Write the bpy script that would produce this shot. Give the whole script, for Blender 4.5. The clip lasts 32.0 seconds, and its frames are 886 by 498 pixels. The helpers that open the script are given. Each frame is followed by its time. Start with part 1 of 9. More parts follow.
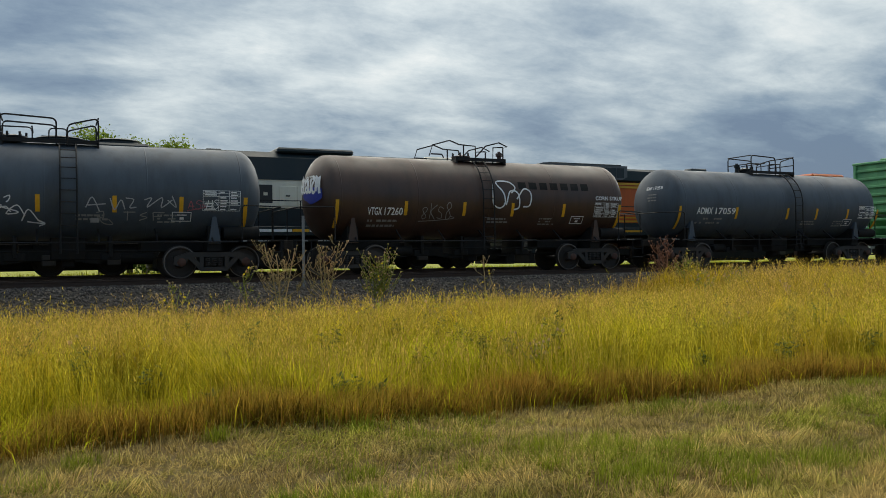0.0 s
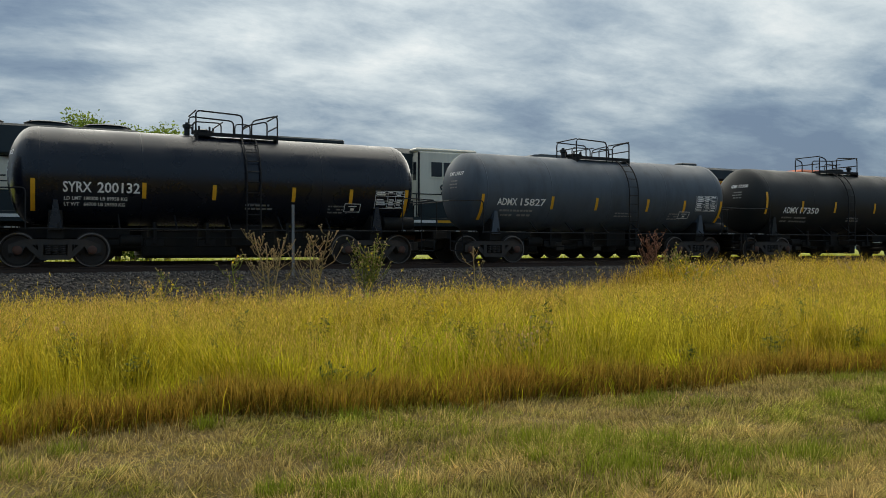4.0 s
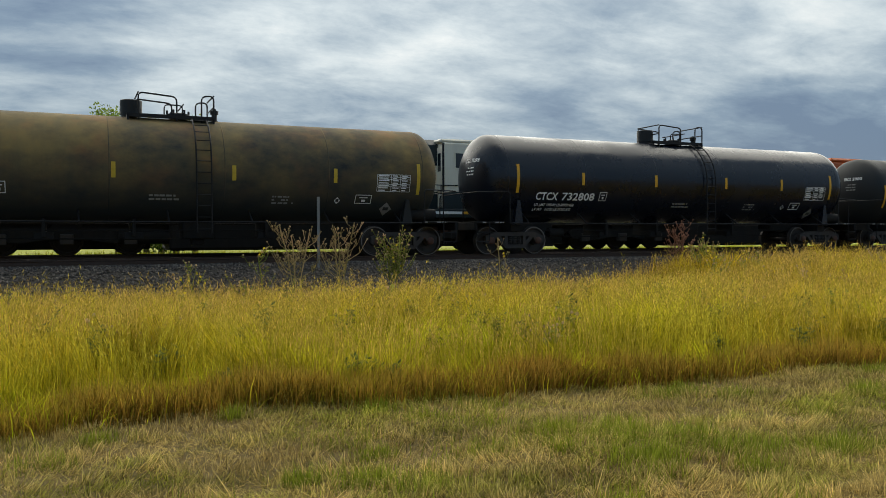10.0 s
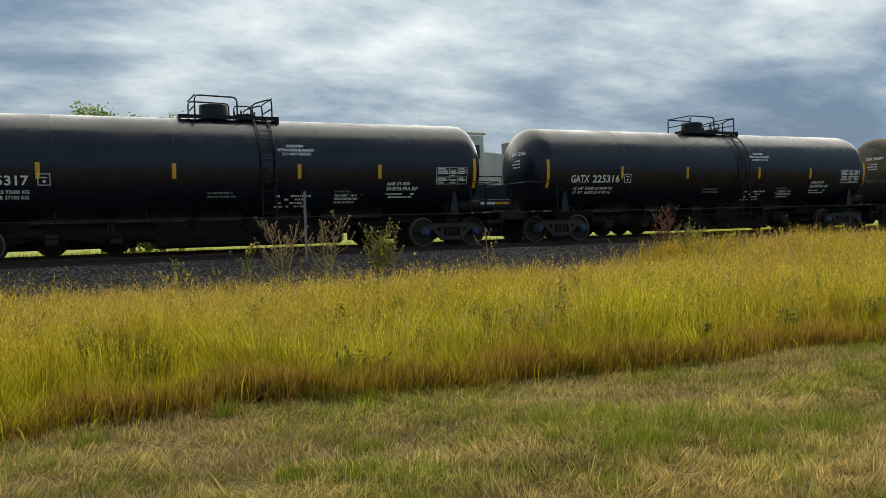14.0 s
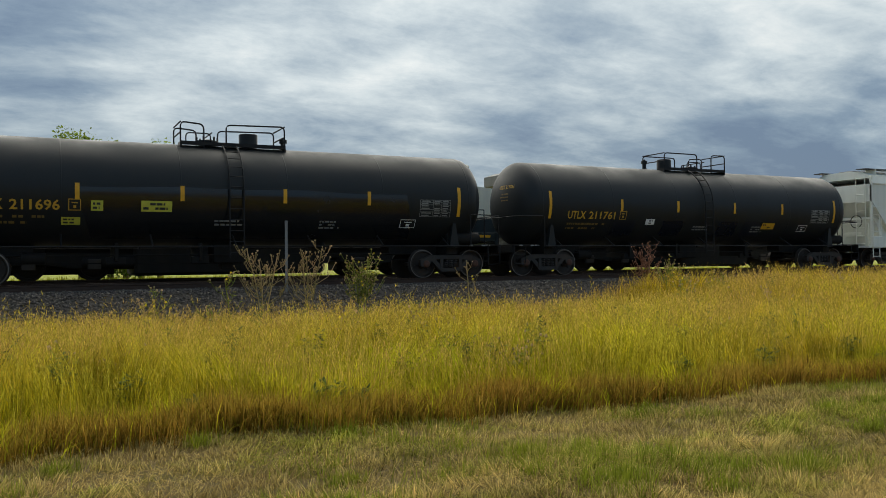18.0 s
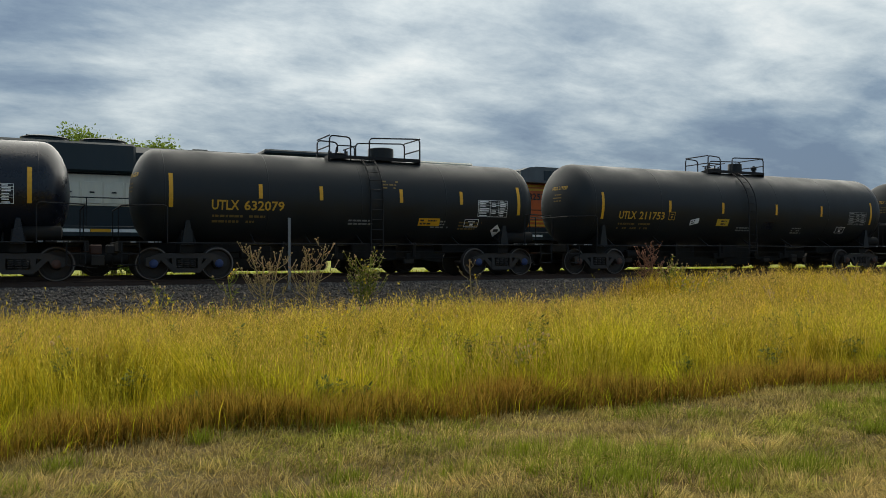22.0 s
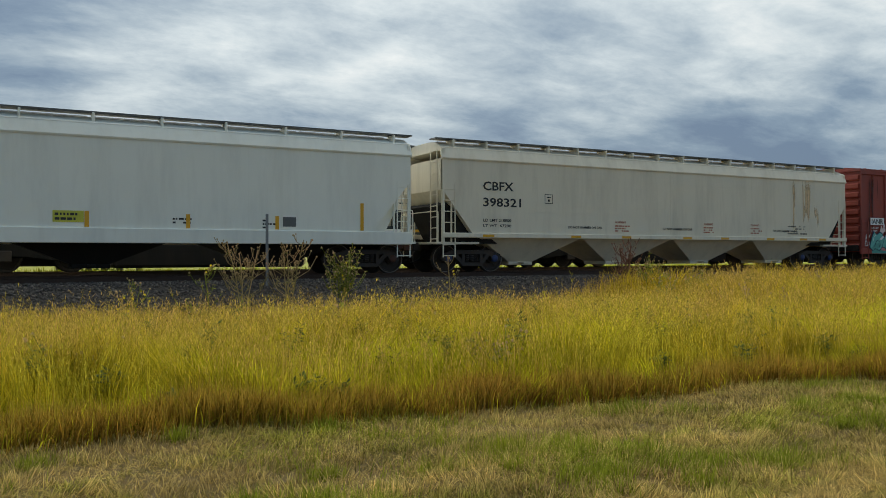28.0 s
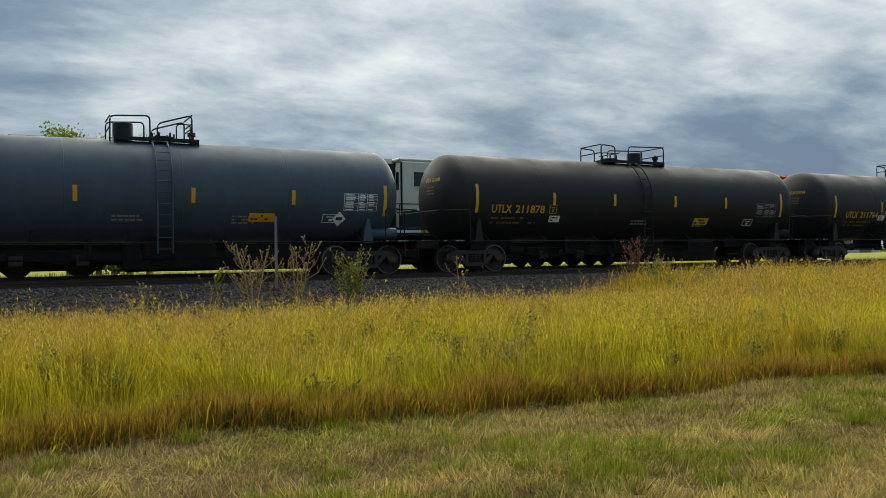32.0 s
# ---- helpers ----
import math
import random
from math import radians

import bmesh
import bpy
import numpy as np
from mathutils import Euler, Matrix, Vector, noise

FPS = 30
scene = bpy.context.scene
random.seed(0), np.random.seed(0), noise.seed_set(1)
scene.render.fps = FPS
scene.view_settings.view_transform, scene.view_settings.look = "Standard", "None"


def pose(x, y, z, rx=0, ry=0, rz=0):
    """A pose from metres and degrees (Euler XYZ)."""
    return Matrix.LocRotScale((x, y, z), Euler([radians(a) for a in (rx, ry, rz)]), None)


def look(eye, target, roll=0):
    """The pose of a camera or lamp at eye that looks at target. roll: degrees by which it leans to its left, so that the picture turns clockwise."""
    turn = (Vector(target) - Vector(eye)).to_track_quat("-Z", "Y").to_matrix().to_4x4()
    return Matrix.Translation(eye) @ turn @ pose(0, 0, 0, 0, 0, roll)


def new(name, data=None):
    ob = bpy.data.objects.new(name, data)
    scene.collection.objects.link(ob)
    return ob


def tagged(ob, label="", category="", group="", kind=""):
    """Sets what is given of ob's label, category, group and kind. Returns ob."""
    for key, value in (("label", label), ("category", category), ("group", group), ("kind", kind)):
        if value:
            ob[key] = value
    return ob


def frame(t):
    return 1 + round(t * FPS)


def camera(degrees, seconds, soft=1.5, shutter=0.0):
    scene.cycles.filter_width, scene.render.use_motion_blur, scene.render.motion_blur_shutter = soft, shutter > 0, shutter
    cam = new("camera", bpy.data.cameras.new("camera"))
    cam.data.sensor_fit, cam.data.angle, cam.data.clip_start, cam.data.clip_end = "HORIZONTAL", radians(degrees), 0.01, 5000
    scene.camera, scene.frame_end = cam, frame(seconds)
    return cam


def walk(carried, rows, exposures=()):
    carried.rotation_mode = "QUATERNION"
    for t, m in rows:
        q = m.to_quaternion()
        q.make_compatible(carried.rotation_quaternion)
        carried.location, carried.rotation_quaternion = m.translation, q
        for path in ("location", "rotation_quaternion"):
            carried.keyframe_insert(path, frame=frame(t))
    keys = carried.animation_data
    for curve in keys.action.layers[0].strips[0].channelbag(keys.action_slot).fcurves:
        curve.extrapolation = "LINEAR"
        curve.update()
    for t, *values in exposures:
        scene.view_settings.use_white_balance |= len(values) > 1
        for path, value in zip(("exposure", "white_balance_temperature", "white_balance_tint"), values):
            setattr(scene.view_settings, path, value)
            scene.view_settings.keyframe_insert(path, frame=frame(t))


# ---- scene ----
PATH = [
    (0.0, -25.60, 0.47, 0.75), (0.5, -25.75, 0.37, 0.85), (1.0, -25.95, 0.17, 0.75), (1.5, -26.31, 0.07, 0.65),
    (2.0, -26.34, 0.07, 0.35), (2.5, -26.43, -0.13, -0.05), (4.5, -26.17, -0.22, 0.09), (5.0, -25.32, -0.23, 0.01),
    (5.5, -24.99, -0.28, -0.16), (6.0, -23.54, -0.29, -0.09), (6.5, -22.93, -0.46, 0.08), (7.0, -22.95, -0.52, 0.08),
    (7.5, -22.78, -0.60, 0.22), (8.0, -22.93, -0.65, 0.57), (8.5, -23.13, -0.69, 0.53), (9.0, -23.43, -0.71, 0.56),
    (9.5, -24.03, -0.71, 0.58), (10.0, -24.57, -0.78, 0.26), (10.5, -24.68, -0.88, 0.32), (11.0, -24.82, -1.08, 0.20),
    (11.5, -24.88, -1.69, 0.33), (12.0, -24.89, -1.60, 0.48), (12.5, -24.95, -1.63, 0.78), (13.0, -25.15, -1.69, 1.67),
    (13.5, -25.35, -1.69, 1.74), (14.0, -25.45, -1.41, 1.70), (14.5, -25.64, 0.20, 1.33), (16.5, -26.27, 0.79, 0.75),
    (17.0, -26.36, 0.78, 0.55), (17.5, -26.54, 0.84, 0.66), (18.0, -26.76, 0.83, 0.61), (18.5, -27.01, 0.80, 0.61),
    (19.0, -27.23, 0.82, 0.50), (19.5, -27.35, 0.75, 0.37), (20.0, -27.45, 0.72, 0.44), (20.5, -27.47, 0.71, 0.57),
    (21.0, -27.52, 0.73, 0.46), (21.5, -27.45, 0.72, 0.34), (22.0, -26.56, 0.72, 0.20), (22.5, -26.23, 0.68, 0.32),
    (23.0, -26.24, 0.64, 0.67), (23.5, -26.47, 0.60, 0.65), (24.0, -26.60, 0.62, 0.46), (24.5, -26.74, 0.60, 0.37),
    (26.5, -28.03, 0.48, 0.32), (27.0, -28.00, 0.51, 0.47), (27.5, -28.07, 0.49, 0.37), (28.0, -28.07, 0.47, 0.09),
    (28.5, -28.02, 0.49, 0.19), (29.0, -27.77, 0.50, 0.21), (29.5, -27.60, 0.49, 0.31), (30.0, -27.43, 0.48, 0.23),
    (30.5, -27.26, 0.48, 0.37), (31.0, -27.42, 0.43, 0.48), (31.5, -27.55, 0.47, 0.73), (32.0, -27.46, 0.49, 0.77),
]
cam = camera(57.0, 32.0, 0.7)
EYE = (0.0, 0.0, 0.55)
walk(cam, [(t, pose(*EYE, 90 + p, r, y)) for t, y, p, r in PATH], [(0.0, 0.0), (4.5, 0.0), (8.0, 0.03), (10.5, 0.1), (11.5, 0.22), (13.0, 0.22), (14.0, 0.12), (15.0, 0.0), (32.0, 0.0)])

# ---- world, sun ----
SUN_YAW, SUN_UP = 22.0, 40.0          # degrees to the right of the track's normal, and above the horizon
world = bpy.data.worlds.new("overcast_sky")
scene.world = world
world.use_nodes = True
wn, wl = world.node_tree.nodes, world.node_tree.links
wn.clear()


def wnode(kind, **values):
    n = wn.new(kind)
    for k, v in values.items():
        if k in n.inputs:
            n.inputs[k].default_value = v
    return n


def wmath(op, a, b=None, clamp=False):
    n = wn.new("ShaderNodeMath")
    n.operation, n.use_clamp = op, clamp
    for i, v in enumerate((a, b)):
        if v is None:
            continue
        if isinstance(v, (int, float)):
            n.inputs[i].default_value = v
        else:
            wl.new(v, n.inputs[i])
    return n.outputs[0]


sky = wn.new("ShaderNodeTexSky")
sky.sky_type, sky.sun_disc = "NISHITA", False
sky.sun_elevation, sky.sun_rotation = radians(SUN_UP), radians(SUN_YAW)
coord = wn.new("ShaderNodeTexCoord")
sep = wn.new("ShaderNodeSeparateXYZ")
wl.new(coord.outputs["Generated"], sep.inputs[0])
up = wmath("MAXIMUM", sep.outputs[2], 0.0)
deep = wmath("ADD", up, 0.23)
flat = wn.new("ShaderNodeCombineXYZ")
wl.new(wmath("DIVIDE", sep.outputs[0], deep), flat.inputs[0])
wl.new(wmath("DIVIDE", sep.outputs[1], deep), flat.inputs[1])
big = wnode("ShaderNodeTexNoise", Scale=1.4, Detail=10.0, Roughness=0.58, Distortion=0.25)
fine = wnode("ShaderNodeTexNoise", Scale=5.6, Detail=9.0, Roughness=0.64, Distortion=0.2)
shift = wn.new("ShaderNodeMapping")
shift.inputs["Location"].default_value = (3.1, 1.7, 0.0)
shift.inputs["Rotation"].default_value = (0, 0, radians(12))
shift.inputs["Scale"].default_value = (0.8, 1.1, 1)
wl.new(flat.outputs[0], shift.inputs[0])
wl.new(shift.outputs[0], big.inputs["Vector"])
wl.new(shift.outputs[0], fine.inputs["Vector"])
sx, sy, sz = (math.sin(radians(SUN_YAW)) * math.cos(radians(SUN_UP)), math.cos(radians(SUN_YAW)) * math.cos(radians(SUN_UP)), math.sin(radians(SUN_UP)))
# thicker and thinner parts of the cloud cover: degrees to the right, degrees up, radius, weight
thick = None
for yaw, rise, size, weight in ((25, 18, 4.0, 0.30), (14, 18, 3.0, 0.20), (6, 10.5, 3.0, 0.24), (50, 18.5, 7.0, 0.45), (48, 8, 5.0, -0.36), (1, 15, 5.5, -0.34), (33, 10, 5.0, -0.16), (8, 7.5, 6.0, 0.10), (46, 4, 5.0, -0.22), (22, 50, 22.0, 0.25)):
    lobe = wn.new("ShaderNodeVectorMath")
    lobe.operation = "DOT_PRODUCT"
    wl.new(coord.outputs["Generated"], lobe.inputs[0])
    lobe.inputs[1].default_value = (math.sin(radians(yaw)) * math.cos(radians(rise)), math.cos(radians(yaw)) * math.cos(radians(rise)), math.sin(radians(rise)))
    part_of = wmath("MULTIPLY", wmath("POWER", wmath("MAXIMUM", lobe.outputs["Value"], 0.0), 1.0 / radians(size) ** 2), weight)
    thick = part_of if thick is None else wmath("ADD", thick, part_of)
mass = wmath("ADD", wmath("MULTIPLY", big.outputs["Fac"], 1.5), wmath("MULTIPLY", fine.outputs["Fac"], 0.85))
mass = wmath("ADD", wmath("SUBTRACT", mass, 0.735), thick, True)
ramp = wn.new("ShaderNodeValToRGB")
wl.new(mass, ramp.inputs[0])
el = ramp.color_ramp.elements
el[0].position, el[0].color = 0.0, (0.135, 0.20, 0.295, 1)
el[1].position, el[1].color = 1.0, (0.82, 0.85, 0.83, 1)
for at, c in ((0.25, (0.22, 0.30, 0.385, 1)), (0.5, (0.385, 0.465, 0.52, 1)), (0.75, (0.60, 0.67, 0.69, 1))):
    e = el.new(at)
    e.color = c
# the sky is darker away from the sun
facing = wn.new("ShaderNodeVectorMath")
facing.operation = "DOT_PRODUCT"
wl.new(coord.outputs["Generated"], facing.inputs[0])
facing.inputs[1].default_value = (sx, sy, sz)
turned = wmath("POWER", wmath("MULTIPLY", wmath("ADD", facing.outputs["Value"], 1.0), 0.5, True), 1.6)
# the cover is brightest low in the sky under the sun and thinner overhead
rise_up = wmath("SUBTRACT", wmath("MULTIPLY", up, 0.7), wmath("MULTIPLY", wmath("POWER", up, 2.0), 0.75))
bright = wmath("MULTIPLY", wmath("ADD", 1.0, rise_up), wmath("ADD", 0.72, wmath("MULTIPLY", turned, 0.33)))
tint = wn.new("ShaderNodeMix")                 # broken blue sky on the side away from the sun
tint.data_type, tint.blend_type = "RGBA", "MULTIPLY"
wl.new(wmath("SUBTRACT", 1.0, wmath("MULTIPLY", turned, 1.2), True), tint.inputs[0])
wl.new(ramp.outputs[0], tint.inputs[6])
tint.inputs[7].default_value = (0.70, 0.90, 1.13, 1)
clouds = wn.new("ShaderNodeBackground")
wl.new(tint.outputs[2], clouds.inputs[0])
wl.new(bright, clouds.inputs[1])
blue = wn.new("ShaderNodeBackground")
wl.new(sky.outputs[0], blue.inputs[0])
blue.inputs[1].default_value = 0.06
mixed = wn.new("ShaderNodeMixShader")
mixed.inputs[0].default_value = 0.88
wl.new(blue.outputs[0], mixed.inputs[1])
wl.new(clouds.outputs[0], mixed.inputs[2])
wout = wn.new("ShaderNodeOutputWorld")
wl.new(mixed.outputs[0], wout.inputs[0])

sun = new("sun", bpy.data.lights.new("sun", "SUN"))
sun.data.energy, sun.data.angle, sun.data.color = 4.0, radians(105), (1.0, 0.94, 0.79)
sun.matrix_world = look((sx * 50, sy * 50, sz * 50), (0, 0, 0))

# ---- materials ----
def material(name, rough=0.6, metal=0.0):
    m = bpy.data.materials.new(name)
    m.use_nodes = True
    b = m.node_tree.nodes["Principled BSDF"]
    b.inputs["Roughness"].default_value, b.inputs["Metallic"].default_value = rough, metal
    return m, m.node_tree.nodes, m.node_tree.links, b


def rgb(c, k=1.0):
    return (c[0] * k, c[1] * k, c[2] * k, 1.0)


def mixer(nodes, links, fac, a, b):
    n = nodes.new("ShaderNodeMix")
    n.data_type = "RGBA"
    for socket, v in ((n.inputs[0], fac), (n.inputs[6], a), (n.inputs[7], b)):
        if isinstance(v, (int, float)):
            socket.default_value = v
        elif isinstance(v, tuple):
            socket.default_value = v
        else:
            links.new(v, socket)
    return n.outputs[2]


def noisy(nodes, links, scale, stretch=(1, 1, 1), detail=5.0, rough=0.6, low=0.35, high=0.65):
    """Noise at real-world size in the object's space, spread to 0..1 between low and high."""
    c = nodes.new("ShaderNodeTexCoord")
    mp = nodes.new("ShaderNodeMapping")
    mp.inputs["Scale"].default_value = stretch
    links.new(c.outputs["Object"], mp.inputs[0])
    n = nodes.new("ShaderNodeTexNoise")
    n.inputs["Scale"].default_value, n.inputs["Detail"].default_value, n.inputs["Roughness"].default_value = scale, detail, rough
    links.new(mp.outputs[0], n.inputs["Vector"])
    r = nodes.new("ShaderNodeMapRange")
    r.inputs[1].default_value, r.inputs[2].default_value = low, high
    links.new(n.outputs["Fac"], r.inputs[0])
    return r.outputs[0]


def relief(nodes, links, b, height, strength=0.2, dist=0.01):
    n = nodes.new("ShaderNodeBump")
    n.inputs["Strength"].default_value, n.inputs["Distance"].default_value = strength, dist
    links.new(height, n.inputs["Height"])
    links.new(n.outputs[0], b.inputs["Normal"])


def paint(name, col, rough=0.45, dirt=(0.05, 0.042, 0.034), amount=0.35, fade=1.35, metal=0.0, spec=0.5):
    """Old vehicle paint: faded patches, vertical streaks of dirt, uneven gloss."""
    m, n, l, b = material(name, rough, metal)
    patches = noisy(n, l, 0.7, detail=6)
    streaks = noisy(n, l, 2.2, (1.0, 1.0, 0.16), 6, 0.65, 0.45, 0.75)
    grain = noisy(n, l, 38.0, detail=3, low=0.3, high=0.7)
    c = mixer(n, l, patches, rgb(col), rgb(col, fade))
    mul = n.new("ShaderNodeMath")
    mul.operation = "MULTIPLY"
    mul.inputs[1].default_value = amount
    l.new(streaks, mul.inputs[0])
    c = mixer(n, l, mul.outputs[0], c, rgb(dirt))
    l.new(c, b.inputs["Base Color"])
    r = n.new("ShaderNodeMapRange")
    r.inputs[3].default_value, r.inputs[4].default_value = max(0.05, rough - 0.08), min(1, rough + 0.16)
    l.new(patches, r.inputs[0])
    l.new(r.outputs[0], b.inputs["Roughness"])
    b.inputs["Specular IOR Level"].default_value = spec
    relief(n, l, b, grain, 0.06, 0.004)
    return m


def decal(name, col, rough=0.6, wear=0.35):
    """Painted marks and reflective tape, a little worn."""
    m, n, l, b = material(name, rough)
    w = noisy(n, l, 9.0, detail=5, low=0.35, high=0.75)
    mul = n.new("ShaderNodeMath")
    mul.operation = "MULTIPLY"
    mul.inputs[1].default_value = wear
    l.new(w, mul.inputs[0])
    l.new(mixer(n, l, mul.outputs[0], rgb(col), rgb(col, 0.55)), b.inputs["Base Color"])
    return m


M = {}
M["black_gloss"] = paint("gloss_black_paint", (0.0055, 0.0080, 0.0145), 0.24, (0.012, 0.012, 0.013), 0.12, spec=0.38)
M["black_satin"] = paint("satin_black_paint", (0.0145, 0.0165, 0.0175), 0.44, (0.022, 0.022, 0.021), 0.3, spec=0.28)
M["black_matt"] = paint("weathered_black_paint", (0.017, 0.0185, 0.019), 0.5, (0.025, 0.024, 0.022), 0.4, spec=0.26)
M["black_fresh"] = paint("fresh_gloss_black_paint", (0.008, 0.010, 0.012), 0.13, (0.012, 0.012, 0.012), 0.1, spec=0.55)
M["brown"] = paint("brown_tank_paint", (0.056, 0.029, 0.019), 0.42, (0.015, 0.012, 0.010), 0.6)
M["grey"] = paint("grey_tank_paint", (0.068, 0.086, 0.108), 0.5, (0.025, 0.026, 0.029), 0.5, 1.15, spec=0.35)
M["grey_light"] = paint("light_grey_tank_paint", (0.12, 0.14, 0.16), 0.48, (0.045, 0.04, 0.036), 0.4, 1.15, spec=0.4)
M["grey_blue"] = paint("blue_grey_tank_paint", (0.050, 0.078, 0.105), 0.45, (0.022, 0.022, 0.024), 0.4, 1.2, spec=0.4)
M["hopper_white"] = paint("white_hopper_paint", (0.86, 0.86, 0.76), 0.5, (0.56, 0.55, 0.48), 0.3, 1.03)
M["hopper_tan"] = paint("cream_hopper_paint", (0.79, 0.72, 0.565), 0.5, (0.48, 0.42, 0.30), 0.4, 1.05)
M["box_red"] = paint("red_oxide_boxcar_paint", (0.255, 0.040, 0.025), 0.6, (0.13, 0.028, 0.020), 0.6, 1.25)
M["box_red_dark"] = paint("dull_maroon_boxcar_paint", (0.275, 0.052, 0.035), 0.6, (0.15, 0.036, 0.027), 0.6, 1.22)
M["car_green"] = paint("green_hopper_paint", (0.10, 0.30, 0.13), 0.5, (0.05, 0.1, 0.05), 0.4)
M["under"] = paint("grimy_underframe", (0.012, 0.0115, 0.011), 0.75, (0.030, 0.024, 0.019), 0.55, spec=0.25)
M["iron"] = paint("cast_truck_iron", (0.030, 0.026, 0.023), 0.7, (0.075, 0.05, 0.034), 0.6)
M["wheel"] = paint("rolled_wheel_steel", (0.030, 0.024, 0.020), 0.6, (0.07, 0.045, 0.03), 0.6, metal=0.2)
M["tread"] = paint("polished_wheel_tread", (0.16, 0.14, 0.125), 0.45, amount=0.5, metal=0.6)
M["cap_blue"] = paint("blue_bearing_cap", (0.025, 0.045, 0.13), 0.55)
M["cap_rust"] = paint("rusty_bearing_cap", (0.08, 0.035, 0.022), 0.7)
M["rail_black"] = paint("black_pipe", (0.009, 0.009, 0.010), 0.55, amount=0.2, spec=0.3)
M["rail_white"] = paint("white_pipe", (0.55, 0.56, 0.54), 0.5)
M["yellow"] = decal("yellow_reflective_tape", (0.78, 0.40, 0.015), 0.5)
M["yellow_label"] = decal("yellow_label", (0.62, 0.42, 0.03))
M["lime_label"] = decal("lime_yellow_label", (0.62, 0.60, 0.07))
M["yellow_paint"] = decal("yellow_stencil", (0.62, 0.36, 0.03))
M["white_paint"] = decal("white_stencil", (0.86, 0.87, 0.86), wear=0.25)
M["dim_paint"] = decal("faded_stencil", (0.28, 0.28, 0.27))
M["dim_olive"] = decal("faded_olive_paint", (0.040, 0.036, 0.020))
M["dim_yellow"] = decal("faded_yellow_stencil", (0.20, 0.13, 0.03))
M["black_paint"] = decal("black_stencil", (0.03, 0.03, 0.03))
M["red_paint"] = decal("red_stencil", (0.45, 0.12, 0.06))
M["spray_white"] = decal("white_spray_paint", (0.82, 0.83, 0.84), 0.7, 0.4)
M["spray_grey"] = decal("grey_spray_paint", (0.46, 0.47, 0.49), 0.7, 0.5)
M["spray_black"] = decal("black_spray_paint", (0.012, 0.012, 0.014), 0.6)
M["spray_pink"] = decal("pink_spray_paint", (0.62, 0.27, 0.27), 0.7, 0.5)
M["spray_teal"] = decal("teal_spray_paint", (0.10, 0.36, 0.31), 0.7, 0.4)
M["spray_blue"] = decal("blue_spray_paint", (0.03, 0.05, 0.35), 0.7, 0.4)
M["spray_gold"] = decal("sand_spray_paint", (0.45, 0.32, 0.12), 0.7, 0.5)
M["spray_rose"] = decal("dull_rose_spray_paint", (0.42, 0.12, 0.15), 0.7, 0.5)
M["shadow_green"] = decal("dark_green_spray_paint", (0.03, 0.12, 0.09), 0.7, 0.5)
M["loco_green"] = paint("dark_green_locomotive_paint", (0.006, 0.016, 0.020), 0.4, amount=0.2)
M["loco_cream"] = paint("cream_locomotive_paint", (0.80, 0.73, 0.58), 0.45, (0.4, 0.36, 0.28), 0.35, 1.05)
M["loco_orange"] = paint("orange_locomotive_paint", (0.62, 0.11, 0.012), 0.42, (0.25, 0.06, 0.02), 0.35, 1.05)
M["loco_grey"] = paint("grey_roof_paint", (0.10, 0.105, 0.105), 0.55)
M["glass"] = paint("dark_window_glass", (0.012, 0.014, 0.015), 0.06, amount=0.1)
M["rail_steel"] = paint("rusty_rail_steel", (0.055, 0.032, 0.022), 0.6, (0.09, 0.05, 0.03), 0.6, metal=0.3)
M["rail_head"] = paint("worn_rail_head", (0.16, 0.14, 0.13), 0.4, (0.07, 0.05, 0.04), 0.5, metal=0.8)
M["tie"] = paint("creosoted_timber", (0.045, 0.034, 0.027), 0.85, (0.08, 0.065, 0.05), 0.6)
M["post"] = paint("galvanised_post", (0.23, 0.235, 0.235), 0.6, (0.1, 0.09, 0.08), 0.5)
M["shed"] = paint("pale_shed_cladding", (0.45, 0.46, 0.46), 0.6)
M["roofing"] = paint("dark_shed_roof", (0.12, 0.12, 0.13), 0.6)
M["bark"] = paint("tree_bark", (0.10, 0.075, 0.055), 0.9, (0.04, 0.03, 0.02), 0.5)


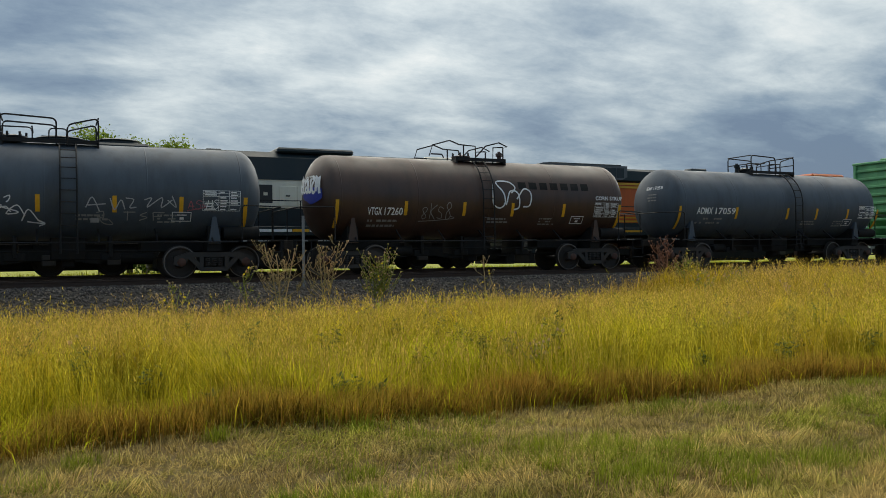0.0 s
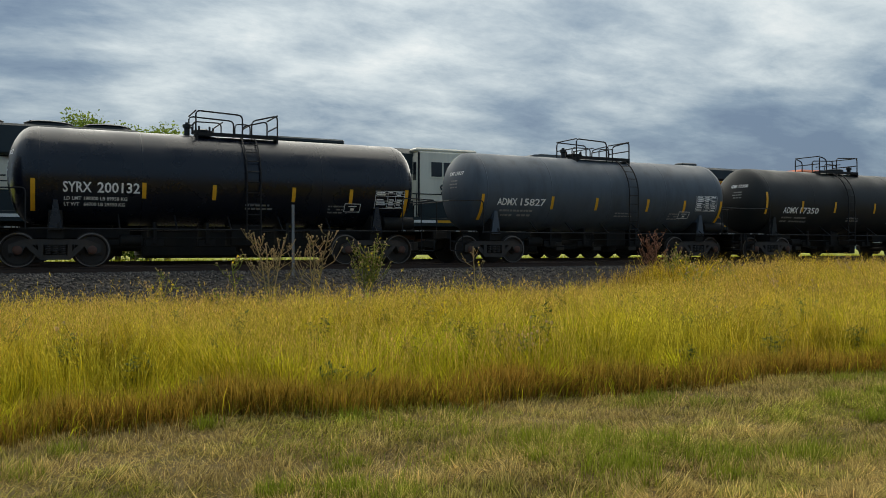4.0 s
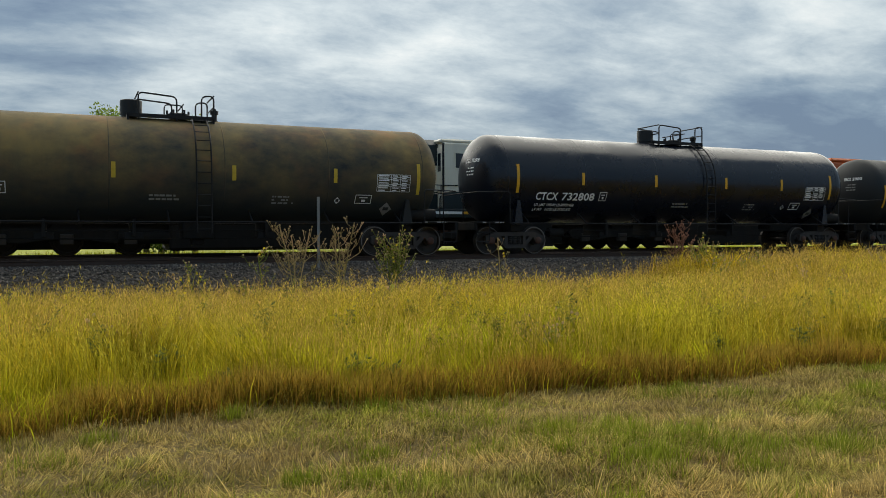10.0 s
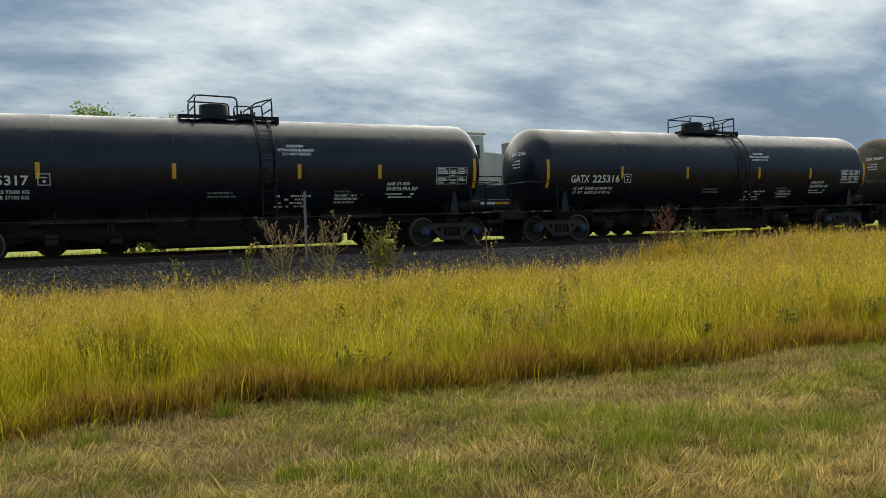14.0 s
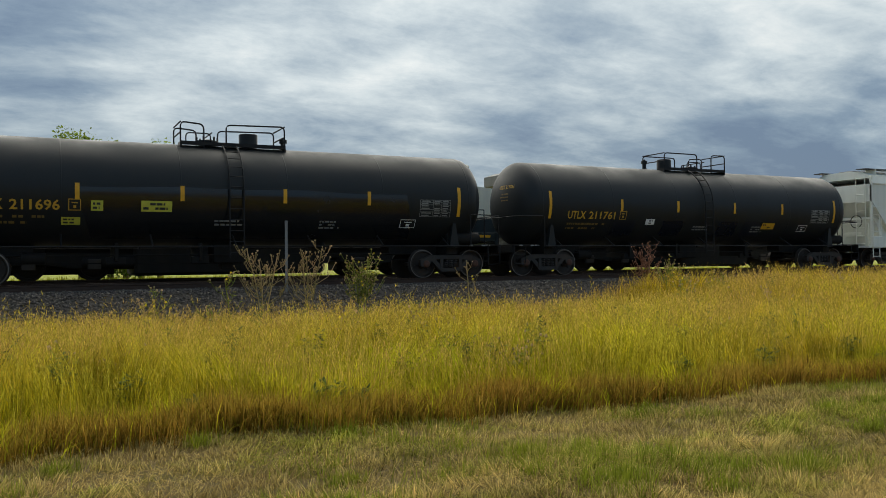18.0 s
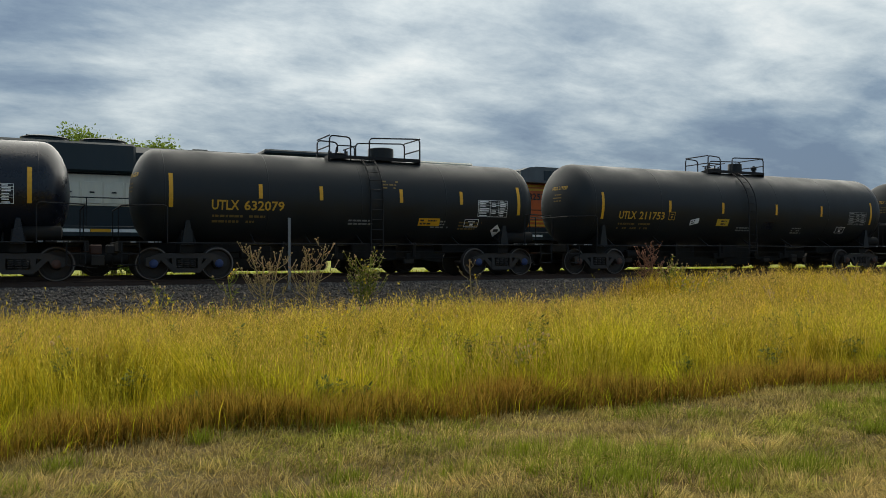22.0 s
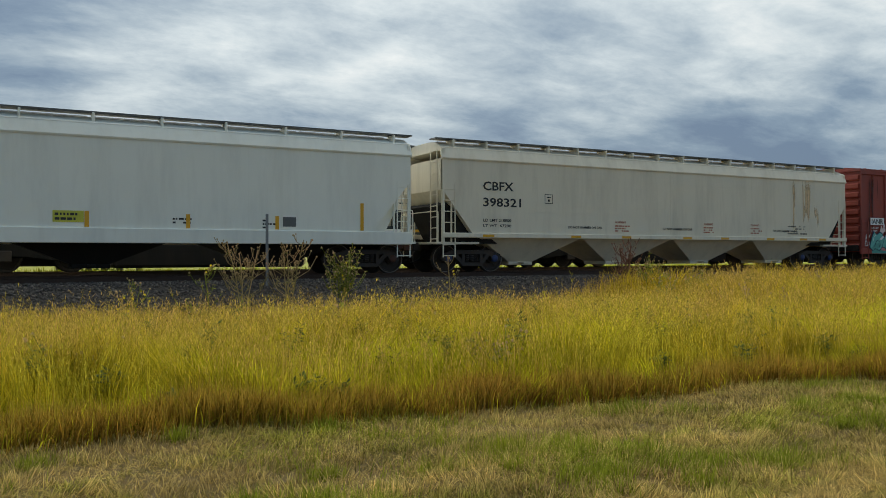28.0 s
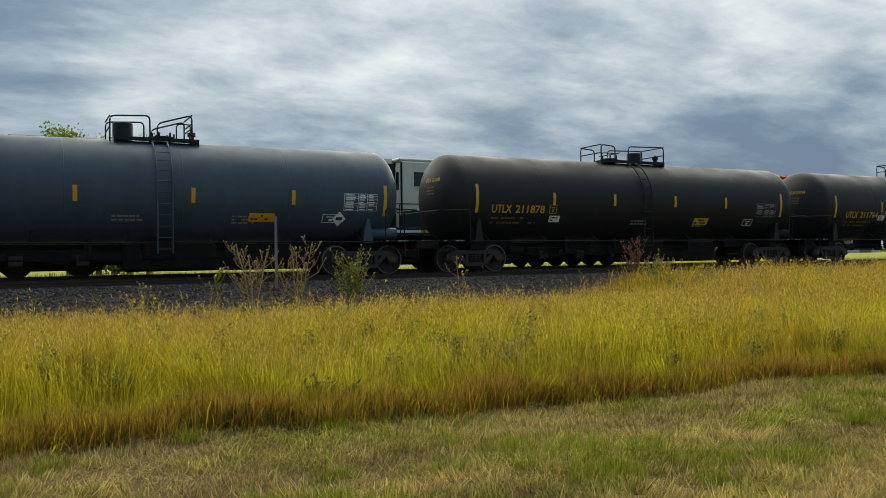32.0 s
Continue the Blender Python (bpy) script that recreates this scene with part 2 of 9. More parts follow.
def patched():
    """Black tank shell with a band of bare grey primer round its middle."""
    m, n, l, b = material("patched_black_and_primer_paint", 0.45)
    b.inputs["Specular IOR Level"].default_value = 0.35
    c = n.new("ShaderNodeTexCoord")
    s = n.new("ShaderNodeSeparateXYZ")
    l.new(c.outputs["Object"], s.inputs[0])
    edge = noisy(n, l, 1.6, detail=6, low=0.0, high=1.0)
    a = n.new("ShaderNodeMath")
    a.operation, a.inputs[1].default_value = "ADD", 0.25
    l.new(s.outputs[0], a.inputs[0])
    a2 = n.new("ShaderNodeMath")
    a2.operation = "ABSOLUTE"
    l.new(a.outputs[0], a2.inputs[0])
    a3 = n.new("ShaderNodeMath")
    a3.operation, a3.inputs[1].default_value = "MULTIPLY_ADD", 0.55
    l.new(edge, a3.inputs[0])
    l.new(a2.outputs[0], a3.inputs[2])
    band = n.new("ShaderNodeMapRange")
    band.inputs[1].default_value, band.inputs[2].default_value = 2.42, 2.34
    l.new(a3.outputs[0], band.inputs[0])
    stain = noisy(n, l, 1.8, (1, 1, 0.4), 6, 0.65, 0.45, 0.7)
    grey = mixer(n, l, stain, (0.145, 0.165, 0.19, 1), (0.06, 0.067, 0.076, 1))
    rust = noisy(n, l, 1.1, (1, 1, 0.5), 5, 0.6, 0.6, 0.72)
    grey = mixer(n, l, rust, grey, (0.16, 0.11, 0.06, 1))
    black = mixer(n, l, noisy(n, l, 0.8), (0.008, 0.0095, 0.0105, 1), (0.013, 0.0145, 0.0155, 1))
    l.new(mixer(n, l, band.outputs[0], black, grey), b.inputs["Base Color"])
    return m


def rusted():
    """Black tank shell under a thick film of olive-brown dirt."""
    m, n, l, b = material("rust_filmed_black_paint", 0.75)
    b.inputs["Specular IOR Level"].default_value = 0.25
    film = noisy(n, l, 0.55, (1, 1, 1.6), 7, 0.62, 0.32, 0.62)
    streaks = noisy(n, l, 1.7, (1, 1, 0.14), 6, 0.6, 0.4, 0.7)
    tone = mixer(n, l, streaks, (0.235, 0.165, 0.062, 1), (0.150, 0.120, 0.058, 1))
    warm = mixer(n, l, noisy(n, l, 0.9, low=0.5, high=0.7), tone, (0.26, 0.14, 0.055, 1))
    c = n.new("ShaderNodeTexCoord")
    s = n.new("ShaderNodeSeparateXYZ")
    l.new(c.outputs["Object"], s.inputs[0])
    low = n.new("ShaderNodeMapRange")
    low.inputs[1].default_value, low.inputs[2].default_value = 1.3, 2.9
    l.new(s.outputs[2], low.inputs[0])
    mul = n.new("ShaderNodeMath")
    mul.operation = "MULTIPLY"
    l.new(film, mul.inputs[0])
    l.new(low.outputs[0], mul.inputs[1])
    l.new(mixer(n, l, mul.outputs[0], (0.026, 0.032, 0.034, 1), warm), b.inputs["Base Color"])
    return m


def fuzzy(name, col, thin=0.0):
    """Thick spray paint that thins out towards the edge of the stroke."""
    m, n, l, b = material(name, 0.7)
    a = n.new("ShaderNodeAttribute")
    a.attribute_name = "along"
    grain = noisy(n, l, 16.0, (1, 1, 0.7), 6, 0.7, 0.25, 0.75)
    cloud = noisy(n, l, 2.6, detail=5, low=0.3, high=0.7)
    l.new(mixer(n, l, cloud, rgb(col), rgb(col, 0.88 if thin else 0.74)), b.inputs["Base Color"])
    s = n.new("ShaderNodeMath")
    s.operation, s.inputs[1].default_value = "MULTIPLY_ADD", 0.8
    l.new(grain, s.inputs[0])
    l.new(a.outputs["Fac"], s.inputs[2])
    r = n.new("ShaderNodeMapRange")
    r.inputs[1].default_value, r.inputs[2].default_value = 0.45, 1.05 + thin * 1.6
    l.new(s.outputs[0], r.inputs[0])
    l.new(r.outputs[0], b.inputs["Alpha"])
    return m


M["fuzzy_white"] = fuzzy("soft_white_spray_paint", (0.90, 0.90, 0.88))
M["fuzzy_grey"] = fuzzy("soft_grey_spray_paint", (0.42, 0.42, 0.42))
M["fuzzy_pale"] = fuzzy("soft_pale_pink_spray_paint", (0.66, 0.50, 0.50))
M["fuzzy_salmon"] = fuzzy("soft_salmon_spray_paint", (0.46, 0.15, 0.11))
M["fuzzy_ice"] = fuzzy("soft_ice_blue_spray_paint", (0.66, 0.80, 0.80))
M["fuzzy_shade"] = fuzzy("soft_rose_shading", (0.42, 0.25, 0.23))
M["fuzzy_stain"] = fuzzy("thin_grey_brown_stain", (0.70, 0.64, 0.50), 0.35)
M["fuzzy_flat"] = M["spray_pale"] = decal("pale_pink_spray_paint", (0.80, 0.66, 0.65), 0.7, 0.3)
M["spray_mint"] = decal("mint_spray_paint", (0.16, 0.50, 0.44), 0.7, 0.5)
M["spray_ice_pale"] = decal("white_blue_spray_paint", (0.74, 0.80, 0.80), 0.7, 0.3)
M["spray_ice"] = decal("ice_blue_spray_paint", (0.36, 0.58, 0.68), 0.7, 0.5)
M["spray_cream"] = decal("cream_spray_paint", (0.66, 0.64, 0.52), 0.7, 0.4)
M["spray_yellow"] = decal("pale_yellow_spray_paint", (0.66, 0.58, 0.25), 0.7, 0.4)
M["spray_rust"] = decal("salmon_spray_paint", (0.52, 0.20, 0.15), 0.7, 0.5)
M["spray_blue_dark"] = decal("dark_blue_spray_paint", (0.015, 0.035, 0.09), 0.7, 0.4)
M["fuzzy_orange"] = fuzzy("orange_rust_stain", (0.26, 0.12, 0.05), 0.5)
M["fuzzy_rust"] = fuzzy("thin_brown_rust_stain", (0.80, 0.58, 0.33), 0.3)
M["fuzzy_dirt"] = fuzzy("dark_grime_streak", (0.085, 0.026, 0.020), 0.4)
M["patched"], M["rusted"] = patched(), rusted()


def grass_material(name, stops, tops, thin=0.45, patch=0.35, spread=(0.45, 1.45), across=(0.0, 0.0), tufts=None):
    """Blades: colour runs from foot to tip, varies blade by blade and in patches over the ground; thin enough to let light through."""
    m = bpy.data.materials.new(name)
    m.use_nodes = True
    n, l = m.node_tree.nodes, m.node_tree.links
    n.clear()
    out = n.new("ShaderNodeOutputMaterial")
    along = n.new("ShaderNodeAttribute")
    along.attribute_name = "along"
    geo = n.new("ShaderNodeNewGeometry")

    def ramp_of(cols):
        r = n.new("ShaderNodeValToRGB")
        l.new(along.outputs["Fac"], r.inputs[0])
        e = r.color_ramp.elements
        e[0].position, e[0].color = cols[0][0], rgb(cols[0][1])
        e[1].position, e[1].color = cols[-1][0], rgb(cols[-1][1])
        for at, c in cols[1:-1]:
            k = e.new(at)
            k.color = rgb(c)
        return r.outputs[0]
    patches = noisy(n, l, patch, (0.5, 1.3, 1), 4, 0.6, 0.35, 0.62)
    place = n.new("ShaderNodeSeparateXYZ")
    where = n.new("ShaderNodeTexCoord")
    l.new(where.outputs["Object"], place.inputs[0])
    drift = n.new("ShaderNodeMath")                    # drier with distance from the mown edge
    drift.operation, drift.inputs[1].default_value, drift.inputs[2].default_value = "MULTIPLY_ADD", across[0], across[1] - 0.42
    l.new(place.outputs[1], drift.inputs[0])
    shifted = n.new("ShaderNodeMath")
    shifted.operation, shifted.inputs[1].default_value = "MULTIPLY_ADD", 1.1
    l.new(patches, shifted.inputs[0])
    l.new(drift.outputs[0], shifted.inputs[2])
    half = n.new("ShaderNodeMath")
    half.operation, half.inputs[1].default_value = "MULTIPLY_ADD", 0.6
    l.new(geo.outputs["Random Per Island"], half.inputs[0])
    l.new(shifted.outputs[0], half.inputs[2])
    half.use_clamp = True
    c = mixer(n, l, half.outputs[0], ramp_of(stops), ramp_of(tops))
    value = n.new("ShaderNodeHueSaturation")
    vary = n.new("ShaderNodeMapRange")
    vary.inputs[3].default_value, vary.inputs[4].default_value = spread
    l.new(geo.outputs["Random Per Island"], vary.inputs[0])
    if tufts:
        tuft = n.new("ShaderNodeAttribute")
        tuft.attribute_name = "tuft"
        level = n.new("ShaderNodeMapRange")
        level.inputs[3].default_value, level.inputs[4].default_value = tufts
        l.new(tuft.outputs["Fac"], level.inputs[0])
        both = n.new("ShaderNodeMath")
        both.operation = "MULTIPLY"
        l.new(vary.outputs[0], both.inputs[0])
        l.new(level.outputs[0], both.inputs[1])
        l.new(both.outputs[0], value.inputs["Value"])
    else:
        l.new(vary.outputs[0], value.inputs["Value"])
    l.new(c, value.inputs["Color"])
    d, t, mx = n.new("ShaderNodeBsdfDiffuse"), n.new("ShaderNodeBsdfTranslucent"), n.new("ShaderNodeMixShader")
    l.new(value.outputs[0], d.inputs[0])
    l.new(value.outputs[0], t.inputs[0])
    mx.inputs[0].default_value = thin
    l.new(d.outputs[0], mx.inputs[1])
    l.new(t.outputs[0], mx.inputs[2])
    l.new(mx.outputs[0], out.inputs[0])
    return m


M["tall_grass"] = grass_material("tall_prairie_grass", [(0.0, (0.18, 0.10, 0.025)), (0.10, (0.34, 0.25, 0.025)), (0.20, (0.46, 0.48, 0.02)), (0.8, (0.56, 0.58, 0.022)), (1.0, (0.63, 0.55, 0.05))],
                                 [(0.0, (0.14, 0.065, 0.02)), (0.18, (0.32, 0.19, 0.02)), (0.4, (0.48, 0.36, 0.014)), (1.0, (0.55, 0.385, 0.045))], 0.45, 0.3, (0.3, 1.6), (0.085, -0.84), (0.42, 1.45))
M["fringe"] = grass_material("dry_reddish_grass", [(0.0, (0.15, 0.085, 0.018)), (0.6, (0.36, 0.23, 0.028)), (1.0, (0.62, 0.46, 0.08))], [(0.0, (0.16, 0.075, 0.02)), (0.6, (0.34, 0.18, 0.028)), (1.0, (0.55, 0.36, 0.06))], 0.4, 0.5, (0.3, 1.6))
M["seeds"] = grass_material("ripe_seed_heads", [(0.0, (0.46, 0.42, 0.015)), (1.0, (0.60, 0.50, 0.05))], [(0.0, (0.44, 0.31, 0.035)), (1.0, (0.56, 0.37, 0.10))], 0.5, 0.5, (0.35, 1.6), (0.06, -0.62))
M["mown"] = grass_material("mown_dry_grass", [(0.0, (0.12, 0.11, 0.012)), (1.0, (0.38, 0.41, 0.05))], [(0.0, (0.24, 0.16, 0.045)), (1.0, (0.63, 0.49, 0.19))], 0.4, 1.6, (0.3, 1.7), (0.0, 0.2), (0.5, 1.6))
M["straw"] = grass_material("cut_straw", [(0.0, (0.42, 0.30, 0.09)), (1.0, (0.52, 0.38, 0.12))], [(0.0, (0.36, 0.24, 0.075)), (1.0, (0.54, 0.40, 0.14))], 0.3, 1.0, (0.5, 1.3))
M["field"] = grass_material("field_grass", [(0.0, (0.22, 0.25, 0.012)), (1.0, (0.32, 0.34, 0.018))], [(0.0, (0.25, 0.25, 0.012)), (1.0, (0.38, 0.36, 0.02))], 0.4, 0.1)
M["leaf"] = grass_material("pale_green_leaves", [(0.0, (0.10, 0.17, 0.03)), (1.0, (0.17, 0.25, 0.04))], [(0.0, (0.14, 0.20, 0.03)), (1.0, (0.22, 0.28, 0.05))], 0.5)
M["weed_green"] = grass_material("green_weed", [(0.0, (0.20, 0.24, 0.04)), (1.0, (0.32, 0.36, 0.075))], [(0.0, (0.26, 0.26, 0.06)), (1.0, (0.40, 0.39, 0.10))], 0.4)
M["tuft_green"] = grass_material("green_tuft_grass", [(0.0, (0.15, 0.18, 0.014)), (1.0, (0.27, 0.34, 0.03))], [(0.0, (0.20, 0.21, 0.02)), (1.0, (0.36, 0.40, 0.04))], 0.4, 0.8, (0.5, 1.4))
M["leafy_weed"] = grass_material("grey_green_leaves", [(0.0, (0.09, 0.12, 0.03)), (1.0, (0.20, 0.25, 0.07))], [(0.0, (0.10, 0.12, 0.03)), (1.0, (0.24, 0.27, 0.08))], 0.35, 0.6, (0.5, 1.4))
M["weed_dry"] = grass_material("dry_weed_stalk", [(0.0, (0.40, 0.35, 0.13)), (1.0, (0.56, 0.43, 0.20))], [(0.0, (0.36, 0.24, 0.12)), (1.0, (0.48, 0.29, 0.17))], 0.1)
M["weed_brown"] = grass_material("withered_brown_weed", [(0.0, (0.26, 0.15, 0.09)), (1.0, (0.34, 0.18, 0.12))], [(0.0, (0.24, 0.12, 0.08)), (1.0, (0.30, 0.15, 0.10))], 0.1)
M["petal"] = grass_material("yellow_petals", [(0.0, (0.75, 0.60, 0.03)), (1.0, (0.8, 0.66, 0.04))], [(0.0, (0.7, 0.5, 0.02)), (1.0, (0.8, 0.6, 0.04))], 0.4)


def ground_material():
    m, n, l, b = material("grassy_ground", 0.95)
    c = n.new("ShaderNodeTexCoord")
    s = n.new("ShaderNodeSeparateXYZ")
    l.new(c.outputs["Object"], s.inputs[0])
    straw = mixer(n, l, noisy(n, l, 0.8, (0.6, 1.4, 1), 6), (0.17, 0.105, 0.035, 1), (0.11, 0.09, 0.022, 1))
    straw = mixer(n, l, noisy(n, l, 22.0, detail=4), straw, (0.20, 0.13, 0.045, 1))
    field = mixer(n, l, noisy(n, l, 0.09, (0.4, 1.5, 1), 5), (0.25, 0.28, 0.014, 1), (0.32, 0.31, 0.02, 1))
    far = n.new("ShaderNodeMapRange")
    far.inputs[1].default_value, far.inputs[2].default_value = 21.0, 29.0
    l.new(s.outputs[1], far.inputs[0])
    l.new(mixer(n, l, far.outputs[0], straw, field), b.inputs["Base Color"])
    relief(n, l, b, noisy(n, l, 30.0, detail=5), 0.7, 0.03)
    return m


def ballast_material():
    m, n, l, b = material("grey_crushed_ballast", 0.9)
    v = n.new("ShaderNodeTexVoronoi")
    v.inputs["Scale"].default_value = 16.0
    c = n.new("ShaderNodeTexCoord")
    l.new(c.outputs["Object"], v.inputs["Vector"])
    hue = n.new("ShaderNodeSeparateColor")
    l.new(v.outputs["Color"], hue.inputs[0])
    col = mixer(n, l, hue.outputs[0], (0.024, 0.021, 0.017, 1), (0.10, 0.085, 0.068, 1))
    l.new(col, b.inputs["Base Color"])
    relief(n, l, b, v.outputs["Distance"], 1.0, 0.05)
    return m


def stone_material():
    m, n, l, b = material("crushed_stone", 0.85)
    geo = n.new("ShaderNodeNewGeometry")
    r = n.new("ShaderNodeValToRGB")
    l.new(geo.outputs["Random Per Island"], r.inputs[0])
    e = r.color_ramp.elements
    e[0].color, e[1].color = (0.018, 0.016, 0.013, 1), (0.32, 0.265, 0.205, 1)
    k = e.new(0.6)
    k.color = (0.072, 0.060, 0.048, 1)
    l.new(mixer(n, l, noisy(n, l, 60.0), r.outputs[0], (0.13, 0.11, 0.1, 1)), b.inputs["Base Color"])
    return m


M["ground"], M["ballast"], M["stone"] = ground_material(), ballast_material(), stone_material()

# ---- mesh helpers ----
CACHE = {}


def mesh_of(bm, name, mat, smooth=True):
    me = bpy.data.meshes.new(name)
    bm.to_mesh(me)
    bm.free()
    me.materials.append(M[mat])
    if smooth and len(me.polygons):
        me.shade_smooth()
        me.set_sharp_from_angle(angle=radians(35))
    return me


def part(name, bm, mat, parent, label="", at=None, key=None, smooth=True):
    """Links a bmesh (or, by key, the mesh that was first built under that key) as one part of a thing."""
    if key is not None:
        if key not in CACHE:
            CACHE[key] = mesh_of(bm() if callable(bm) else bm, name, mat, smooth)
        me = CACHE[key]
    else:
        me = mesh_of(bm() if callable(bm) else bm, name, mat, smooth)
    ob = new(name, me)
    ob.parent = parent
    if at is not None:
        ob.matrix_basis = at
    if label:
        ob["label"] = label
    return ob


def box(bm, x0, x1, y0, y1, z0, z1, bevel=0.0):
    vs = [bm.verts.new((x, y, z)) for x in (x0, x1) for y in (y0, y1) for z in (z0, z1)]
    fs = [bm.faces.new([vs[i] for i in f]) for f in ((0, 1, 3, 2), (4, 6, 7, 5), (0, 4, 5, 1), (2, 3, 7, 6), (0, 2, 6, 4), (1, 5, 7, 3))]
    if bevel:
        es = {e for f in fs for e in f.edges}
        bmesh.ops.bevel(bm, geom=list(es), offset=bevel, segments=1, affect="EDGES", profile=0.5)
    return bm


def boxes(*rows, bevel=0.0):
    bm = bmesh.new()
    for r in rows:
        box(bm, *r, bevel=bevel)
    return bm


def tube(bm, pts, r=0.02, n=6):
    """A pipe along a line of points."""
    pts = [Vector(p) for p in pts]
    rings = []
    for i, p in enumerate(pts):
        a, b = pts[max(i - 1, 0)], pts[min(i + 1, len(pts) - 1)]
        d = (b - a).normalized()
        side = d.cross(Vector((0, 0, 1)) if abs(d.z) < 0.9 else Vector((1, 0, 0))).normalized()
        up2 = side.cross(d)
        rings.append([bm.verts.new(p + r * (math.cos(k * math.tau / n) * side + math.sin(k * math.tau / n) * up2)) for k in range(n)])
    for a, b in zip(rings, rings[1:]):
        for k in range(n):
            bm.faces.new((a[k], a[(k + 1) % n], b[(k + 1) % n], b[k]))
    bm.faces.new(rings[0][::-1])
    bm.faces.new(rings[-1])
    return bm


def tubes(*lines, r=0.02, n=6):
    bm = bmesh.new()
    for p in lines:
        tube(bm, p, r, n)
    return bm


def rounded(pts, r=0.12, k=4):
    """The same line with its inner corners rounded."""
    pts = [Vector(p) for p in pts]
    out = [pts[0]]
    for a, b, c in zip(pts, pts[1:], pts[2:]):
        d1, d2 = (a - b), (c - b)
        q = min(r, d1.length * 0.45, d2.length * 0.45)
        p1, p2 = b + d1.normalized() * q, b + d2.normalized() * q
        for i in range(k + 1):
            t = i / k
            out.append(p1 * (1 - t) ** 2 + b * 2 * t * (1 - t) + p2 * t * t)
    return out + [pts[-1]]


def lathe(bm, profile, axis="x", centre=(0, 0, 0), n=32, closed=True):
    """Turns a profile of (along, radius) about an axis through centre."""
    rings = []
    for s, r in profile:
        ring = []
        for k in range(n):
            a = k * math.tau / n
            c, d = max(r, 1e-4) * math.cos(a), max(r, 1e-4) * math.sin(a)
            p = {"x": (s, c, d), "y": (c, s, d), "z": (c, d, s)}[axis]
            ring.append(bm.verts.new(Vector(centre) + Vector(p)))
        rings.append(ring)
    for a, b in zip(rings, rings[1:]):
        for k in range(n):
            bm.faces.new((a[k], a[(k + 1) % n], b[(k + 1) % n], b[k]))
    if closed:
        bm.faces.new(rings[0][::-1])
        bm.faces.new(rings[-1])
    bmesh.ops.recalc_face_normals(bm, faces=bm.faces)
    return bm


def drum(axis, centre, s0, s1, r, n=16, bm=None, lip=0.0):
    bm = bm or bmesh.new()
    prof = [(s0, r), (s1, r)] if not lip else [(s0, r), (s0 + lip, r * 1.12), (s0 + 2 * lip, r), (s1 - 2 * lip, r), (s1 - lip, r * 1.12), (s1, r)]
    return lathe(bm, prof, axis, centre, n)


def prism(bm, outline, y0, y1):
    """A flat outline in x and z, given thickness from y0 to y1."""
    a = [bm.verts.new((x, y0, z)) for x, z in outline]
    b = [bm.verts.new((x, y1, z)) for x, z in outline]
    n = len(outline)
    bm.faces.new(a)
    bm.faces.new(b[::-1])
    for i in range(n):
        bm.faces.new((a[i], b[i], b[(i + 1) % n], a[(i + 1) % n]))
    bmesh.ops.recalc_face_normals(bm, faces=bm.faces)
    return bm


# ---- marks: writing, tape, stencils and spray paint, laid on a curved or a flat side ----
def on_tank(R, zc):
    return lambda x, z, off=0.006: (x, -math.sqrt(max((R + off) ** 2 - (z - zc) ** 2, 0.0004)), z)


def on_side(y):
    return lambda x, z, off=0.006: (x, -y - off, z)


LETTERS = {}


def cut_letters(words):
    """Meshes of words in the built-in font, spread over a unit square."""
    obs = []
    for w in words:
        if w not in LETTERS:
            cu = bpy.data.curves.new("writing", "FONT")
            cu.body, cu.resolution_u, cu.offset = w, 2, 0.02
            obs.append((w, new("writing", cu)))
    deps = bpy.context.evaluated_depsgraph_get()
    for w, ob in obs:
        me = bpy.data.meshes.new_from_object(ob.evaluated_get(deps))
        co = np.empty(len(me.vertices) * 3)
        me.vertices.foreach_get("co", co)
        co = co.reshape(-1, 3)[:, :2]
        lo, hi = co.min(0), co.max(0)
        LETTERS[w] = ((co - lo) / (hi - lo), [tuple(p.vertices) for p in me.polygons], float((hi - lo)[0] / (hi - lo)[1]))
        bpy.data.meshes.remove(me)
    for w, ob in obs:
        cu = ob.data
        bpy.data.objects.remove(ob)
        bpy.data.curves.remove(cu)


def write(bm, word, surface, x0, z0, width, height, off=0.009):
    uv, faces, aspect = LETTERS[word]
    width = width or height * aspect
    vs = [bm.verts.new(surface(x0 + u * width, z0 + v * height, off)) for u, v in uv]
    for f in faces:
        bm.faces.new([vs[i] for i in f])


def strip(bm, surface, x0, x1, z0, z1, off=0.006, rows=None):
    """A rectangle laid on the surface."""
    rows = rows or max(1, int(abs(z1 - z0) / 0.12) + 1)
    pairs = [[bm.verts.new(surface(x, z0 + (z1 - z0) * i / rows, off)) for x in (x0, x1)] for i in range(rows + 1)]
    for a, b in zip(pairs, pairs[1:]):
        bm.faces.new((a[0], a[1], b[1], b[0]))


def bars(bm, surface, x0, z0, width, rows, pitch, seed=0, off=0.007, thick=0.5, fill=0.8):
    """Lines of writing too small to read, as short dashes."""
    rnd = random.Random(seed)
    for i in range(rows):
        x, z = x0, z0 - i * pitch
        end = x0 + width * rnd.uniform(0.7, 1.0)
        while x < end:
            w = rnd.uniform(0.04, 0.16)
            if rnd.random() < fill:
                strip(bm, surface, x, min(x + w, end), z, z + pitch * thick, off, 1)
            x += w + rnd.uniform(0.02, 0.04)


